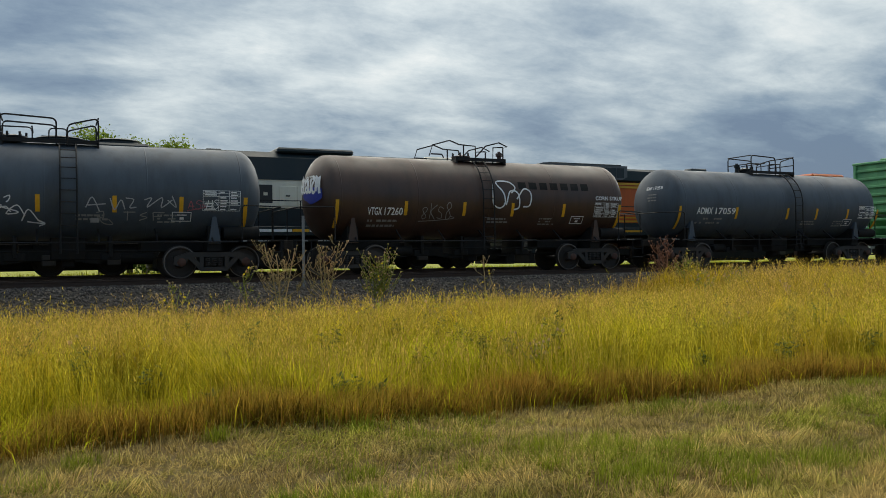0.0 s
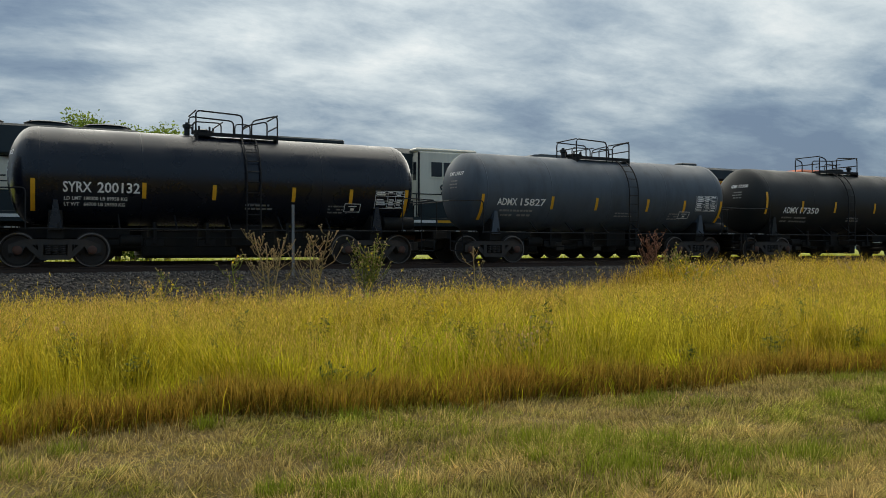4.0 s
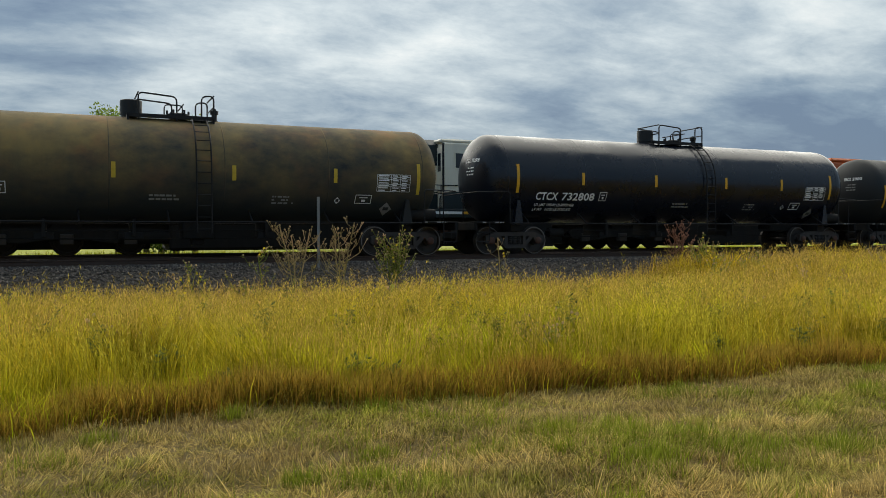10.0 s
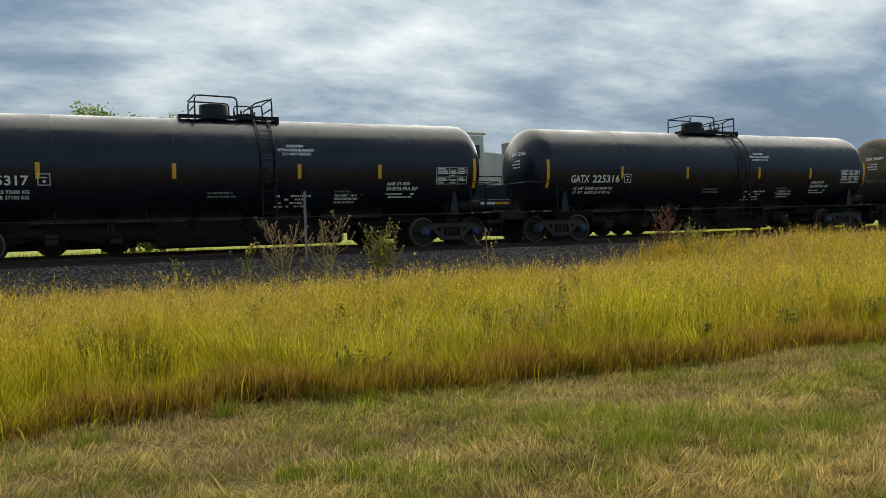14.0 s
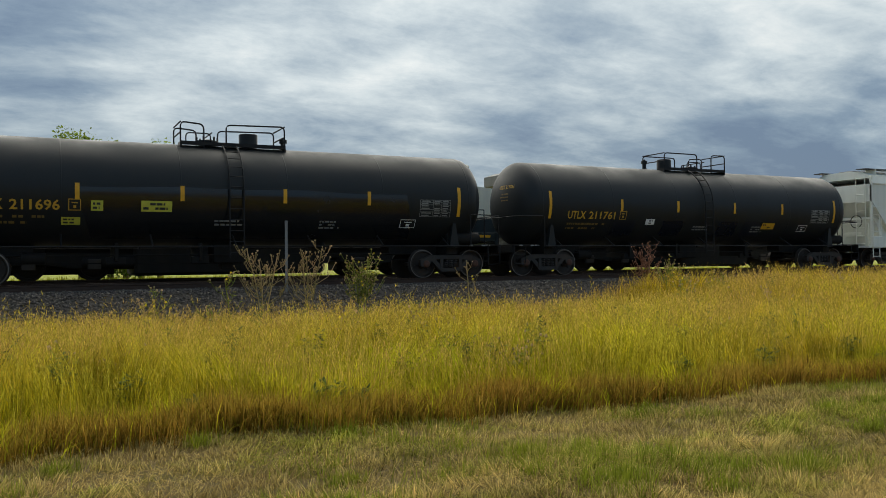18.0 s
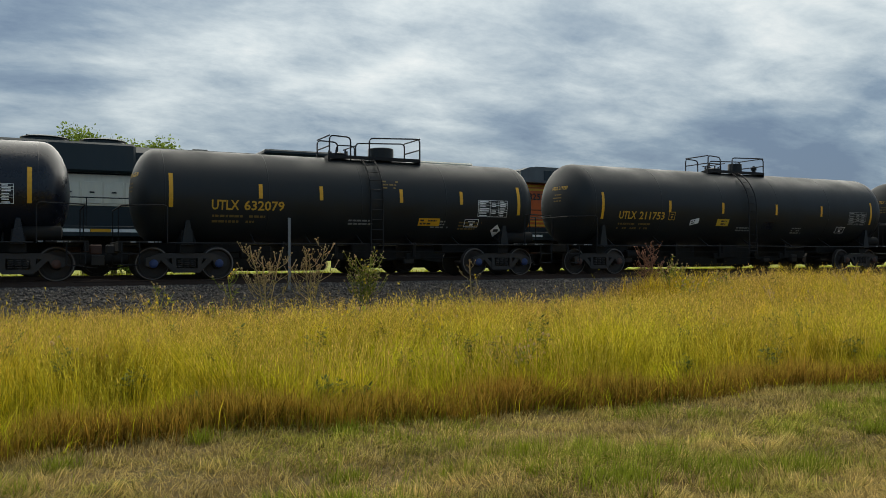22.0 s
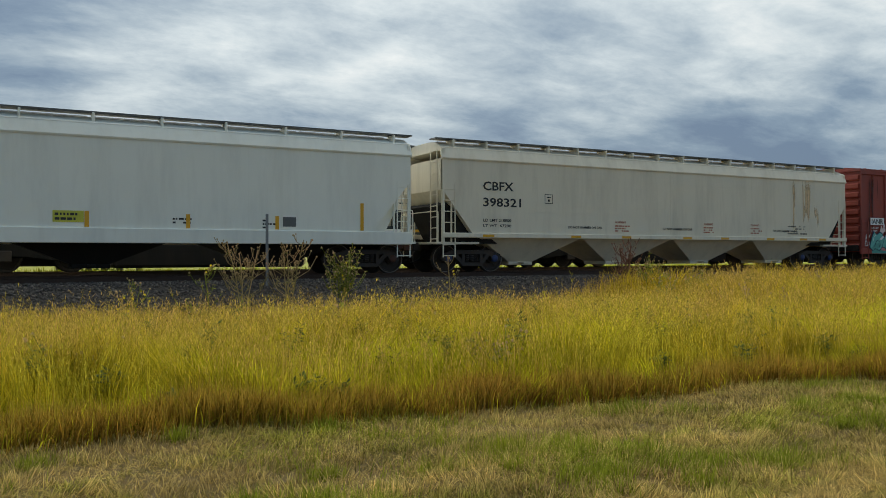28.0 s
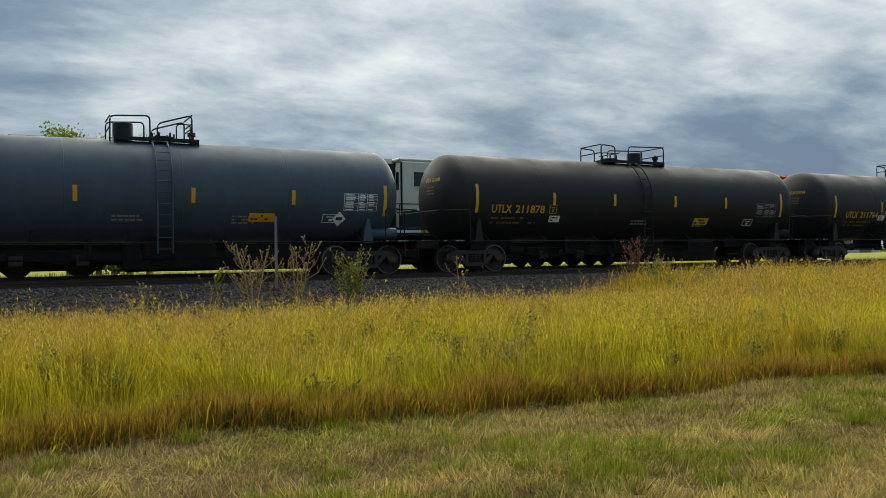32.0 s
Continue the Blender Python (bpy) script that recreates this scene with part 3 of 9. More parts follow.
def table(bm, surface, x0, x1, z0, z1, seed=0, t=0.012):
    """A stencilled data table: frame, rules and dashes."""
    n = 7
    for i in range(n + 1):
        z = z0 + (z1 - z0) * i / n
        if i in (0, 2, 3, 5, 6, n):
            strip(bm, surface, x0, x1, z - t / 2, z + t / 2, 0.007, 1)
    for x in (x0, x0 + (x1 - x0) * 0.42, x0 + (x1 - x0) * 0.7, x1):
        strip(bm, surface, x - t / 2, x + t / 2, z0, z1, 0.0075)
    rnd = random.Random(seed)
    for i in range(n):
        z = z0 + (z1 - z0) * (i + 0.3) / n
        for a, b in ((0.04, 0.38), (0.46, 0.66), (0.74, 0.95)):
            if rnd.random() < 0.85:
                strip(bm, surface, x0 + (x1 - x0) * a, x0 + (x1 - x0) * (a + (b - a) * rnd.uniform(0.6, 1)), z, z + (z1 - z0) / n * 0.42, 0.007, 1)


def small_sign(bm, surface, x, z, w, h, seed=0):
    """A framed square with a dash and a letter-like bar in it."""
    t = 0.02
    for a, b, c, d in ((x, x + w, z, z + t), (x, x + w, z + h - t, z + h), (x, x + t, z + t, z + h - t), (x + w - t, x + w, z + t, z + h - t)):
        strip(bm, surface, a, b, c, d, 0.008)
    strip(bm, surface, x + w * 0.25, x + w * 0.75, z + h * 0.62, z + h * 0.72, 0.008, 1)
    strip(bm, surface, x + w * 0.4, x + w * 0.62, z + h * 0.2, z + h * 0.45, 0.008, 1)


def stroke(bm, surface, pts, width=0.05, off=0.008, step=0.08):
    """A line of spray paint through points (x, z), as a ribbon that follows the surface."""
    line = []
    for (a, b) in zip(pts, pts[1:]):
        k = max(1, int(math.hypot(b[0] - a[0], b[1] - a[1]) / step))
        line += [(a[0] + (b[0] - a[0]) * i / k, a[1] + (b[1] - a[1]) * i / k) for i in range(k)]
    line.append(pts[-1])
    prev = None
    for i, (x, z) in enumerate(line):
        a, b = line[max(i - 1, 0)], line[min(i + 1, len(line) - 1)]
        d = Vector((b[0] - a[0], b[1] - a[1]))
        d = d.normalized() if d.length > 1e-6 else Vector((1, 0))
        w = width / 2
        pair = [bm.verts.new(surface(x - d.y * w * s, z + d.x * w * s, off + 0.0003 * i)) for s in (1, -1)]
        if prev:
            bm.faces.new((prev[0], prev[1], pair[1], pair[0]))
        prev = pair


def soft_stroke(bm, surface, pts, width=0.3, off=0.008, step=0.06):
    """A wide pass of the spray can, full in the middle and thin at its edges; width may be one number or one at each end."""
    cover = bm.verts.layers.float.get("along") or bm.verts.layers.float.new("along")
    w0, w1 = width if isinstance(width, tuple) else (width, width)
    line = []
    for (a, b) in zip(pts, pts[1:]):
        k = max(1, int(math.hypot(b[0] - a[0], b[1] - a[1]) / step))
        line += [(a[0] + (b[0] - a[0]) * i / k, a[1] + (b[1] - a[1]) * i / k) for i in range(k)]
    line.append(pts[-1])
    prev = None
    for i, (x, z) in enumerate(line):
        a, b = line[max(i - 1, 0)], line[min(i + 1, len(line) - 1)]
        d = Vector((b[0] - a[0], b[1] - a[1]))
        d = d.normalized() if d.length > 1e-6 else Vector((1, 0))
        t = i / max(1, len(line) - 1)
        w = (w0 + (w1 - w0) * t) / 2
        row = []
        for s in (-1, -0.6, 0, 0.6, 1):
            v = bm.verts.new(surface(x - d.y * w * s, z + d.x * w * s, off + 0.0003 * i))
            v[cover] = (0.0, 0.75, 1.0, 0.75, 0.0)[int(s * 2 + 2.5) if abs(s) < 1 else (0 if s < 0 else 4)] * (0.0 if i in (0, len(line) - 1) else 1.0)
            row.append(v)
        if prev:
            for p, q, r, u in zip(prev, prev[1:], row[1:], row):
                bm.faces.new((p, q, r, u))
        prev = row


def curvy(pts, k=6):
    """A smooth line through a few points."""
    p = [Vector(q) for q in pts]
    p = [p[0] * 2 - p[1]] + p + [p[-1] * 2 - p[-2]]
    out = []
    for a, b, c, d in zip(p, p[1:], p[2:], p[3:]):
        for i in range(k):
            t = i / k
            out.append(tuple(0.5 * (2 * b + (c - a) * t + (2 * a - 5 * b + 4 * c - d) * t * t + (3 * b - a - 3 * c + d) * t ** 3)))
    return out + [tuple(p[-2])]


# shapes of quick hand strokes: stems, bowls, loops, hooks and arches in a unit square
HAND = [
    [[(0.2, 1.0), (0.12, 0.5), (0.1, 0.0)], [(0.1, 0.95), (0.75, 0.95), (0.7, 0.6), (0.2, 0.5), (0.85, 0.42), (0.7, 0.05), (0.1, 0.02)]],
    [[(0.85, 0.8), (0.5, 1.0), (0.1, 0.6), (0.15, 0.1), (0.6, 0.0), (0.9, 0.3), (0.55, 0.5), (0.35, 0.35)]],
    [[(0.05, 0.0), (0.3, 0.9), (0.45, 1.0), (0.55, 0.7), (0.75, 0.0)], [(0.1, 0.35), (0.85, 0.42)]],
    [[(0.1, 0.7), (0.35, 1.0), (0.5, 0.6), (0.3, 0.1), (0.1, 0.3), (0.5, 0.55), (0.95, 0.9)]],
    [[(0.15, 1.0), (0.1, 0.1), (0.45, 0.0), (0.85, 0.2), (0.8, 0.95)], [(0.8, 0.5), (0.95, 0.0)]],
    [[(0.5, 0.55), (0.2, 0.85), (0.5, 1.05), (0.75, 0.8), (0.3, 0.35), (0.5, 0.0), (0.85, 0.2), (0.5, 0.55)]],
    [[(0.2, 1.0), (0.2, 0.0)], [(0.9, 0.95), (0.25, 0.5), (0.9, 0.0)]],
    [[(0.1, 0.0), (0.15, 0.9), (0.45, 0.35), (0.75, 1.0), (0.85, 0.05)]],
    [[(0.85, 0.95), (0.4, 1.0), (0.15, 0.75), (0.6, 0.5), (0.8, 0.2), (0.4, 0.0), (0.05, 0.12)]],
]


def scribble(bm, surface, x0, x1, z0, z1, seed, width=0.03, letters=5, off=0.009):
    """A tag that cannot be read: looping hand strokes side by side."""
    rnd = random.Random(seed)
    w, h = (x1 - x0) / letters, z1 - z0
    slant, rise = rnd.uniform(0.05, 0.3), rnd.uniform(-0.12, 0.2)
    for i in range(letters):
        k = rnd.choice(range(len(HAND)))
        grow = rnd.uniform(0.75, 1.15)
        for line in HAND[k]:
            pts = []
            for u, v in line:
                u, v = u + rnd.uniform(-0.08, 0.08), v * grow + rnd.uniform(-0.06, 0.06)
                pts.append((x0 + w * (i + 0.08 + 0.95 * u) + slant * v * h * 0.5, z0 + h * v * 0.9 + rise * h * i / letters))
            stroke(bm, surface, curvy(pts, 4) if len(pts) > 2 else pts, width * rnd.uniform(0.85, 1.15), off + 0.002 * i, 0.04)
    if rnd.random() < 0.5:
        stroke(bm, surface, curvy([(x0, z0 - 0.05), ((x0 + x1) / 2, z0 - 0.02), (x1 + w * 0.4, z0 + 0.05), (x1, z0 + 0.12)]), width, off)


def blob(bm, surface, cx, cz, rx, rz, seed, off=0.006, n=22, wob=0.25):
    """A filled patch of paint with an uneven edge."""
    rnd = random.Random(seed)
    ph = [rnd.uniform(0, 6.28) for _ in range(3)]
    rim = []
    for k in range(n):
        a = k * math.tau / n
        r = 1 + wob * (0.5 * math.sin(2 * a + ph[0]) + 0.35 * math.sin(3 * a + ph[1]) + 0.25 * math.sin(5 * a + ph[2]))
        rim.append((math.cos(a) * rx * r, math.sin(a) * rz * r))
    rings = [[bm.verts.new(surface(cx + x * f, cz + z * f, off)) for x, z in rim] for f in (1.0, 0.66, 0.33)]
    mid = bm.verts.new(surface(cx, cz, off))
    for a, b in zip(rings, rings[1:]):
        for k in range(n):
            bm.faces.new((a[k], a[(k + 1) % n], b[(k + 1) % n], b[k]))
    for k in range(n):
        bm.faces.new((rings[-1][k], rings[-1][(k + 1) % n], mid))
    return [(cx + x, cz + z) for x, z in rim] + [(cx + rim[0][0], cz + rim[0][1])]


def marks(name, parent, mat, draw, label=""):
    bm = bmesh.new()
    draw(bm)
    ob = part(name, bm, mat, parent, label, smooth=False)
    if name in ("weight_stencil", "data_table", "fine_print", "end_mark", "end_stencil", "warning_line", "graffiti"):
        ob["kind"] = "stuff"
    return ob


# ---- the setting ----
NEAR_Y, FAR_Y = 24.75, 32.0            # the two tracks


def smooth01(v, a, b):
    t = np.clip((np.asarray(v, float) - a) / (b - a), 0, 1)
    return t * t * (3 - 2 * t)


def ground_z(x, y):
    """The lie of the land: a flat verge, a rise towards the right, the track bed's low bank, then fields."""
    rise = 0.42 * smooth01(x, 12.0, 17.0) * smooth01(y, 9.0, 16.0) * (1 - smooth01(y, 19, 21))
    bank = 0.50 * smooth01(y, 20.0, 23.0)
    lumps = 0.03 * np.sin(np.asarray(x) * 1.3 + np.asarray(y) * 0.7) + 0.02 * np.sin(np.asarray(y) * 2.1 - np.asarray(x) * 0.6)
    return -1.05 + rise + bank + lumps * (1 - smooth01(y, 18, 21))


def sheet(name, xs, ys, height, mat):
    X, Y = np.meshgrid(xs, ys)
    Z = height(X, Y)
    nx, ny = len(xs), len(ys)
    verts = np.stack([X, Y, Z], -1).reshape(-1, 3)
    faces = [(j * nx + i, j * nx + i + 1, (j + 1) * nx + i + 1, (j + 1) * nx + i) for j in range(ny - 1) for i in range(nx - 1)]
    me = bpy.data.meshes.new(name)
    me.from_pydata(verts.tolist(), [], faces)
    me.materials.append(M[mat])
    me.shade_smooth()
    return new(name, me)


ground = sheet("ground", [-3500, -800, -200, -60, -25] + [-12 + i * 0.5 for i in range(140)] + [70, 120, 300, 900, 3500],
               [-3500, -600, -100, -30, -10] + [-4 + i * 0.5 for i in range(90)] + [46, 60, 90, 150, 300, 700, 1500, 3500], ground_z, "ground")
tagged(ground, "mown verge and open yellow-green fields to the horizon", "ground", kind="structure")


def bed(name, yc, label):
    bm = bmesh.new()
    xs = [-700, -300, -100, -40] + [-20 + 2 * i for i in range(50)] + [110, 300, 700]
    prof = [(-6.6, -1.16), (-5.4, -1.0), (-3.9, -0.78), (-2.35, -0.24), (-1.75, -0.19), (1.75, -0.19), (2.35, -0.24), (3.6, -0.7)]
    rows = [[bm.verts.new((x, yc + y, z)) for y, z in prof] for x in xs]
    for a, b in zip(rows, rows[1:]):
        for i in range(len(prof) - 1):
            bm.faces.new((a[i], b[i], b[i + 1], a[i + 1]))
    bmesh.ops.recalc_face_normals(bm, faces=bm.faces)
    ob = new(name, mesh_of(bm, name, "ballast"))
    return tagged(ob, label, "track bed", kind="structure")


bed("ballast_bed", NEAR_Y, "bank of dark grey crushed stone under the near track")
bed("ballast_bed", FAR_Y, "bank of dark grey crushed stone under the far track")


def scatter_stones():
    rng = np.random.default_rng(5)
    n = 50000
    x = rng.uniform(-4, 48, n)
    y = NEAR_Y + rng.uniform(-6.5, -0.9, n)
    z = np.interp(y - NEAR_Y, [-6.6, -5.4, -3.9, -2.35, -1.75, 0], [-1.16, -1.0, -0.78, -0.24, -0.19, -0.19])
    r = rng.uniform(0.02, 0.05, n)
    base = np.array([(1, 0, 0), (-1, 0, 0), (0, 1, 0), (0, -1, 0), (0, 0, 0.8), (0, 0, -0.8)])
    ang = rng.uniform(0, math.tau, n)
    ca, sa = np.cos(ang)[:, None], np.sin(ang)[:, None]
    j = base[None] * rng.uniform(0.6, 1.25, (n, 6, 1)) + rng.normal(0, 0.18, (n, 6, 3))
    v = np.stack([j[..., 0] * ca - j[..., 1] * sa, j[..., 0] * sa + j[..., 1] * ca, j[..., 2]], -1) * r[:, None, None]
    v += np.stack([x, y, z + r * 0.45], -1)[:, None, :]
    tri = np.array([(0, 2, 4), (2, 1, 4), (1, 3, 4), (3, 0, 4), (2, 0, 5), (1, 2, 5), (3, 1, 5), (0, 3, 5)])
    f = (tri[None] + (np.arange(n) * 6)[:, None, None]).reshape(-1, 3)
    return raw_mesh("ballast_stones", v.reshape(-1, 3), f, "stone")


def raw_mesh(name, v, f, mat, along=None, tuft=None):
    """A mesh from arrays of corners and of triangles."""
    me = bpy.data.meshes.new(name)
    me.vertices.add(len(v))
    me.vertices.foreach_set("co", np.ascontiguousarray(v, np.float32).ravel())
    me.loops.add(f.size)
    me.loops.foreach_set("vertex_index", np.ascontiguousarray(f, np.int32).ravel())
    me.polygons.add(len(f))
    me.polygons.foreach_set("loop_start", np.arange(0, f.size, 3, dtype=np.int32))
    me.polygons.foreach_set("loop_total", np.full(len(f), 3, np.int32))
    me.update(calc_edges=True)
    if along is not None:
        a = me.attributes.new("along", "FLOAT", "POINT")
        a.data.foreach_set("value", np.ascontiguousarray(along, np.float32))
    if tuft is not None:
        a = me.attributes.new("tuft", "FLOAT", "POINT")
        a.data.foreach_set("value", np.ascontiguousarray(tuft, np.float32))
    me.materials.append(M[mat])
    return me


tagged(new("ballast_stones", scatter_stones()), "loose crushed grey stones on the track bank", "ballast", kind="stuff")


def rail_mesh():
    bm = bmesh.new()
    half = [(0.0, -0.172), (0.07, -0.172), (0.07, -0.16), (0.012, -0.14), (0.010, -0.045), (0.036, -0.035), (0.036, -0.008), (0.03, 0.0)]
    outline = half[1:] + [(-x, z) for x, z in half[::-1] if x > 0]
    a = [bm.verts.new((-600, y, z)) for y, z in outline]
    b = [bm.verts.new((600, y, z)) for y, z in outline]
    for i in range(len(outline)):
        bm.faces.new((a[i], b[i], b[(i + 1) % len(outline)], a[(i + 1) % len(outline)]))
    bmesh.ops.recalc_face_normals(bm, faces=bm.faces)
    return bm


def track(yc, label):
    t = tagged(new("railway_track"), label, "track", kind="structure")
    t.location = (0, yc, 0)
    for y in (-0.7535, 0.7535):
        part("rail", rail_mesh, "rail_steel", t, "rusty steel rail with a worn head", pose(0, y, 0), key="rail", smooth=False)
    for i in range(96):
        part("tie", lambda: boxes((-0.11, 0.11, -1.3, 1.3, -0.34, -0.176), bevel=0.012), "tie", t, at=pose(-5 + i * 0.5, 0, 0, 0, 0, (i * 37 % 11 - 5) * 0.15), key="tie")
        for s, y in enumerate((-0.7535, 0.7535)):
            part("tie_plate", lambda: boxes((-0.09, 0.09, -0.15, 0.15, -0.178, -0.165)), "rail_steel", t, at=pose(-5 + i * 0.5, y, 0), key="tie_plate")
    return t


track(NEAR_Y, "near railway track of rusty rails on dark timber ties")
track(FAR_Y, "far railway track of rusty rails on dark timber ties")

# ---- rolling stock ----
def side_frame_mesh():
    bm = bmesh.new()
    prism(bm, [(-1.10, 0.60), (-0.72, 0.74), (0.72, 0.74), (1.10, 0.60), (1.10, 0.40), (0.99, 0.36), (0.78, 0.40), (0.70, 0.56), (0.46, 0.60), (-0.46, 0.60), (-0.70, 0.56), (-0.78, 0.40), (-0.99, 0.36), (-1.10, 0.40)], -0.07, 0.07)
    prism(bm, [(-0.74, 0.60), (-0.60, 0.64), (-0.28, 0.32), (0.28, 0.32), (0.60, 0.64), (0.74, 0.60), (0.36, 0.20), (-0.36, 0.20)], -0.06, 0.06)
    box(bm, -0.40, -0.29, -0.08, 0.08, 0.28, 0.62)
    box(bm, 0.29, 0.40, -0.08, 0.08, 0.28, 0.62)
    return bm


def wheelset_mesh():
    bm = bmesh.new()
    lathe(bm, [(-1.02, 0.06), (1.02, 0.06)], "y", (0, 0, 0), 10)
    for s in (-1, 1):
        prof = [(0.625, 0.10), (0.625, 0.40), (0.66, 0.485), (0.69, 0.485), (0.70, 0.462), (0.79, 0.453), (0.79, 0.40), (0.735, 0.37), (0.715, 0.16), (0.78, 0.13), (0.78, 0.07)]
        lathe(bm, [(s * a, r) for a, r in prof], "y", (0, 0, 0), 28)
    # a cast mark, so that the turning shows
    for s in (-1, 1):
        for k in range(3):
            a = k * math.tau / 3
            box(bm, 0.27 * math.cos(a) - 0.03, 0.27 * math.cos(a) + 0.03, s * 0.73 - 0.02, s * 0.73 + 0.02, 0.27 * math.sin(a) - 0.03, 0.27 * math.sin(a) + 0.03)
    return bm


def rim_mesh():
    return lathe(bmesh.new(), [(-0.791, 0.425), (-0.7935, 0.428), (-0.7935, 0.448), (-0.791, 0.452)], "y", (0, 0, 0), 28, False)


def springs_mesh():
    return tubes([(0.07 * math.cos(a), 0.07 * math.sin(a), 0.33 + 0.23 * a / (math.tau * 4)) for a in np.linspace(0, math.tau * 4, 33)], r=0.018, n=5)


SPIN = []                              # (car's centre, wheelset, its place on the truck)


def truck(car, x, centre, cap="cap_rust"):
    t = part("truck", lambda: boxes((-0.17, 0.17, -1.05, 1.05, 0.42, 0.66), (-0.3, 0.3, -0.35, 0.35, 0.62, 0.76), (-0.75, -0.68, -0.7, 0.7, 0.36, 0.5), (0.68, 0.75, -0.7, 0.7, 0.36, 0.5), bevel=0.02), "under", car, at=pose(x, 0, 0), key="bolster")
    for y in (-1.0, 1.0):
        part("side_frame", side_frame_mesh, "iron", t, at=pose(0, y, 0), key="side_frame")
        for sx in (-0.18, 0, 0.18):
            part("spring", springs_mesh, "iron", t, at=pose(sx, y, 0), key="spring")
    for dx in (-0.889, 0.889):
        w = part("wheelset", wheelset_mesh, "wheel", t, at=pose(dx, 0, 0.457), key="wheelset")
        for turned in (0, 180):
            part("rim", rim_mesh, "tread", w, "worn bright wheel rim", pose(0, 0, 0, 0, 0, turned), key="rim")
        for y in (-1, 1):
            part("bearing_cap", lambda: lathe(bmesh.new(), [(-0.10, 0.12), (0.02, 0.12), (0.05, 0.09), (0.06, 0.04)], "y", (0, 0, 0), 12), cap, t, at=pose(dx, 1.06 * y, 0.457, 0, 0, 180 if y < 0 else 0), key="cap" + cap)
        SPIN.append((centre, w, dx))
    return t


def coupler(car, x_sill, x_end, s):
    """Draft gear from the end sill to the coupling face, on the side s of the car."""
    def shape():
        bm = boxes((s * x_sill, s * (x_end - 0.2), -0.08, 0.08, 0.78, 0.93), bevel=0.015)
        box(bm, s * (x_end - 0.26), s * (x_end + 0.06), -0.16, 0.10, 0.72, 0.99, 0.03)
        box(bm, s * (x_end - 0.1), s * (x_end + 0.05), 0.02, 0.2, 0.76, 0.95, 0.02)
        return bm
    part("coupler", shape, "cap_rust" if s > 0 else "iron", car)
    part("air_hose", lambda: tubes(curvy3([(s * x_sill, 0.35, 0.75), (s * (x_sill + 0.15), 0.36, 0.45), (s * (x_end - 0.1), 0.3, 0.33), (s * (x_end + 0.02), 0.2, 0.42)]), r=0.025), "rail_black", car)


def curvy3(pts, k=5):
    p = [Vector(q) for q in pts]
    p = [p[0] * 2 - p[1]] + p + [p[-1] * 2 - p[-2]]
    out = []
    for a, b, c, d in zip(p, p[1:], p[2:], p[3:]):
        for i in range(k):
            t = i / k
            out.append(0.5 * (2 * b + (c - a) * t + (2 * a - 5 * b + 4 * c - d) * t * t + (3 * b - a - 3 * c + d) * t ** 3))
    return out + [p[-2]]


CARS = []                              # (car, centre at the clip's start), for the train's motion


def new_car(name, centre, label, category):
    car = tagged(new(name), label, category, "cars of the passing freight train")
    car.location = (centre, NEAR_Y, 0)
    CARS.append((car, centre))
    return car


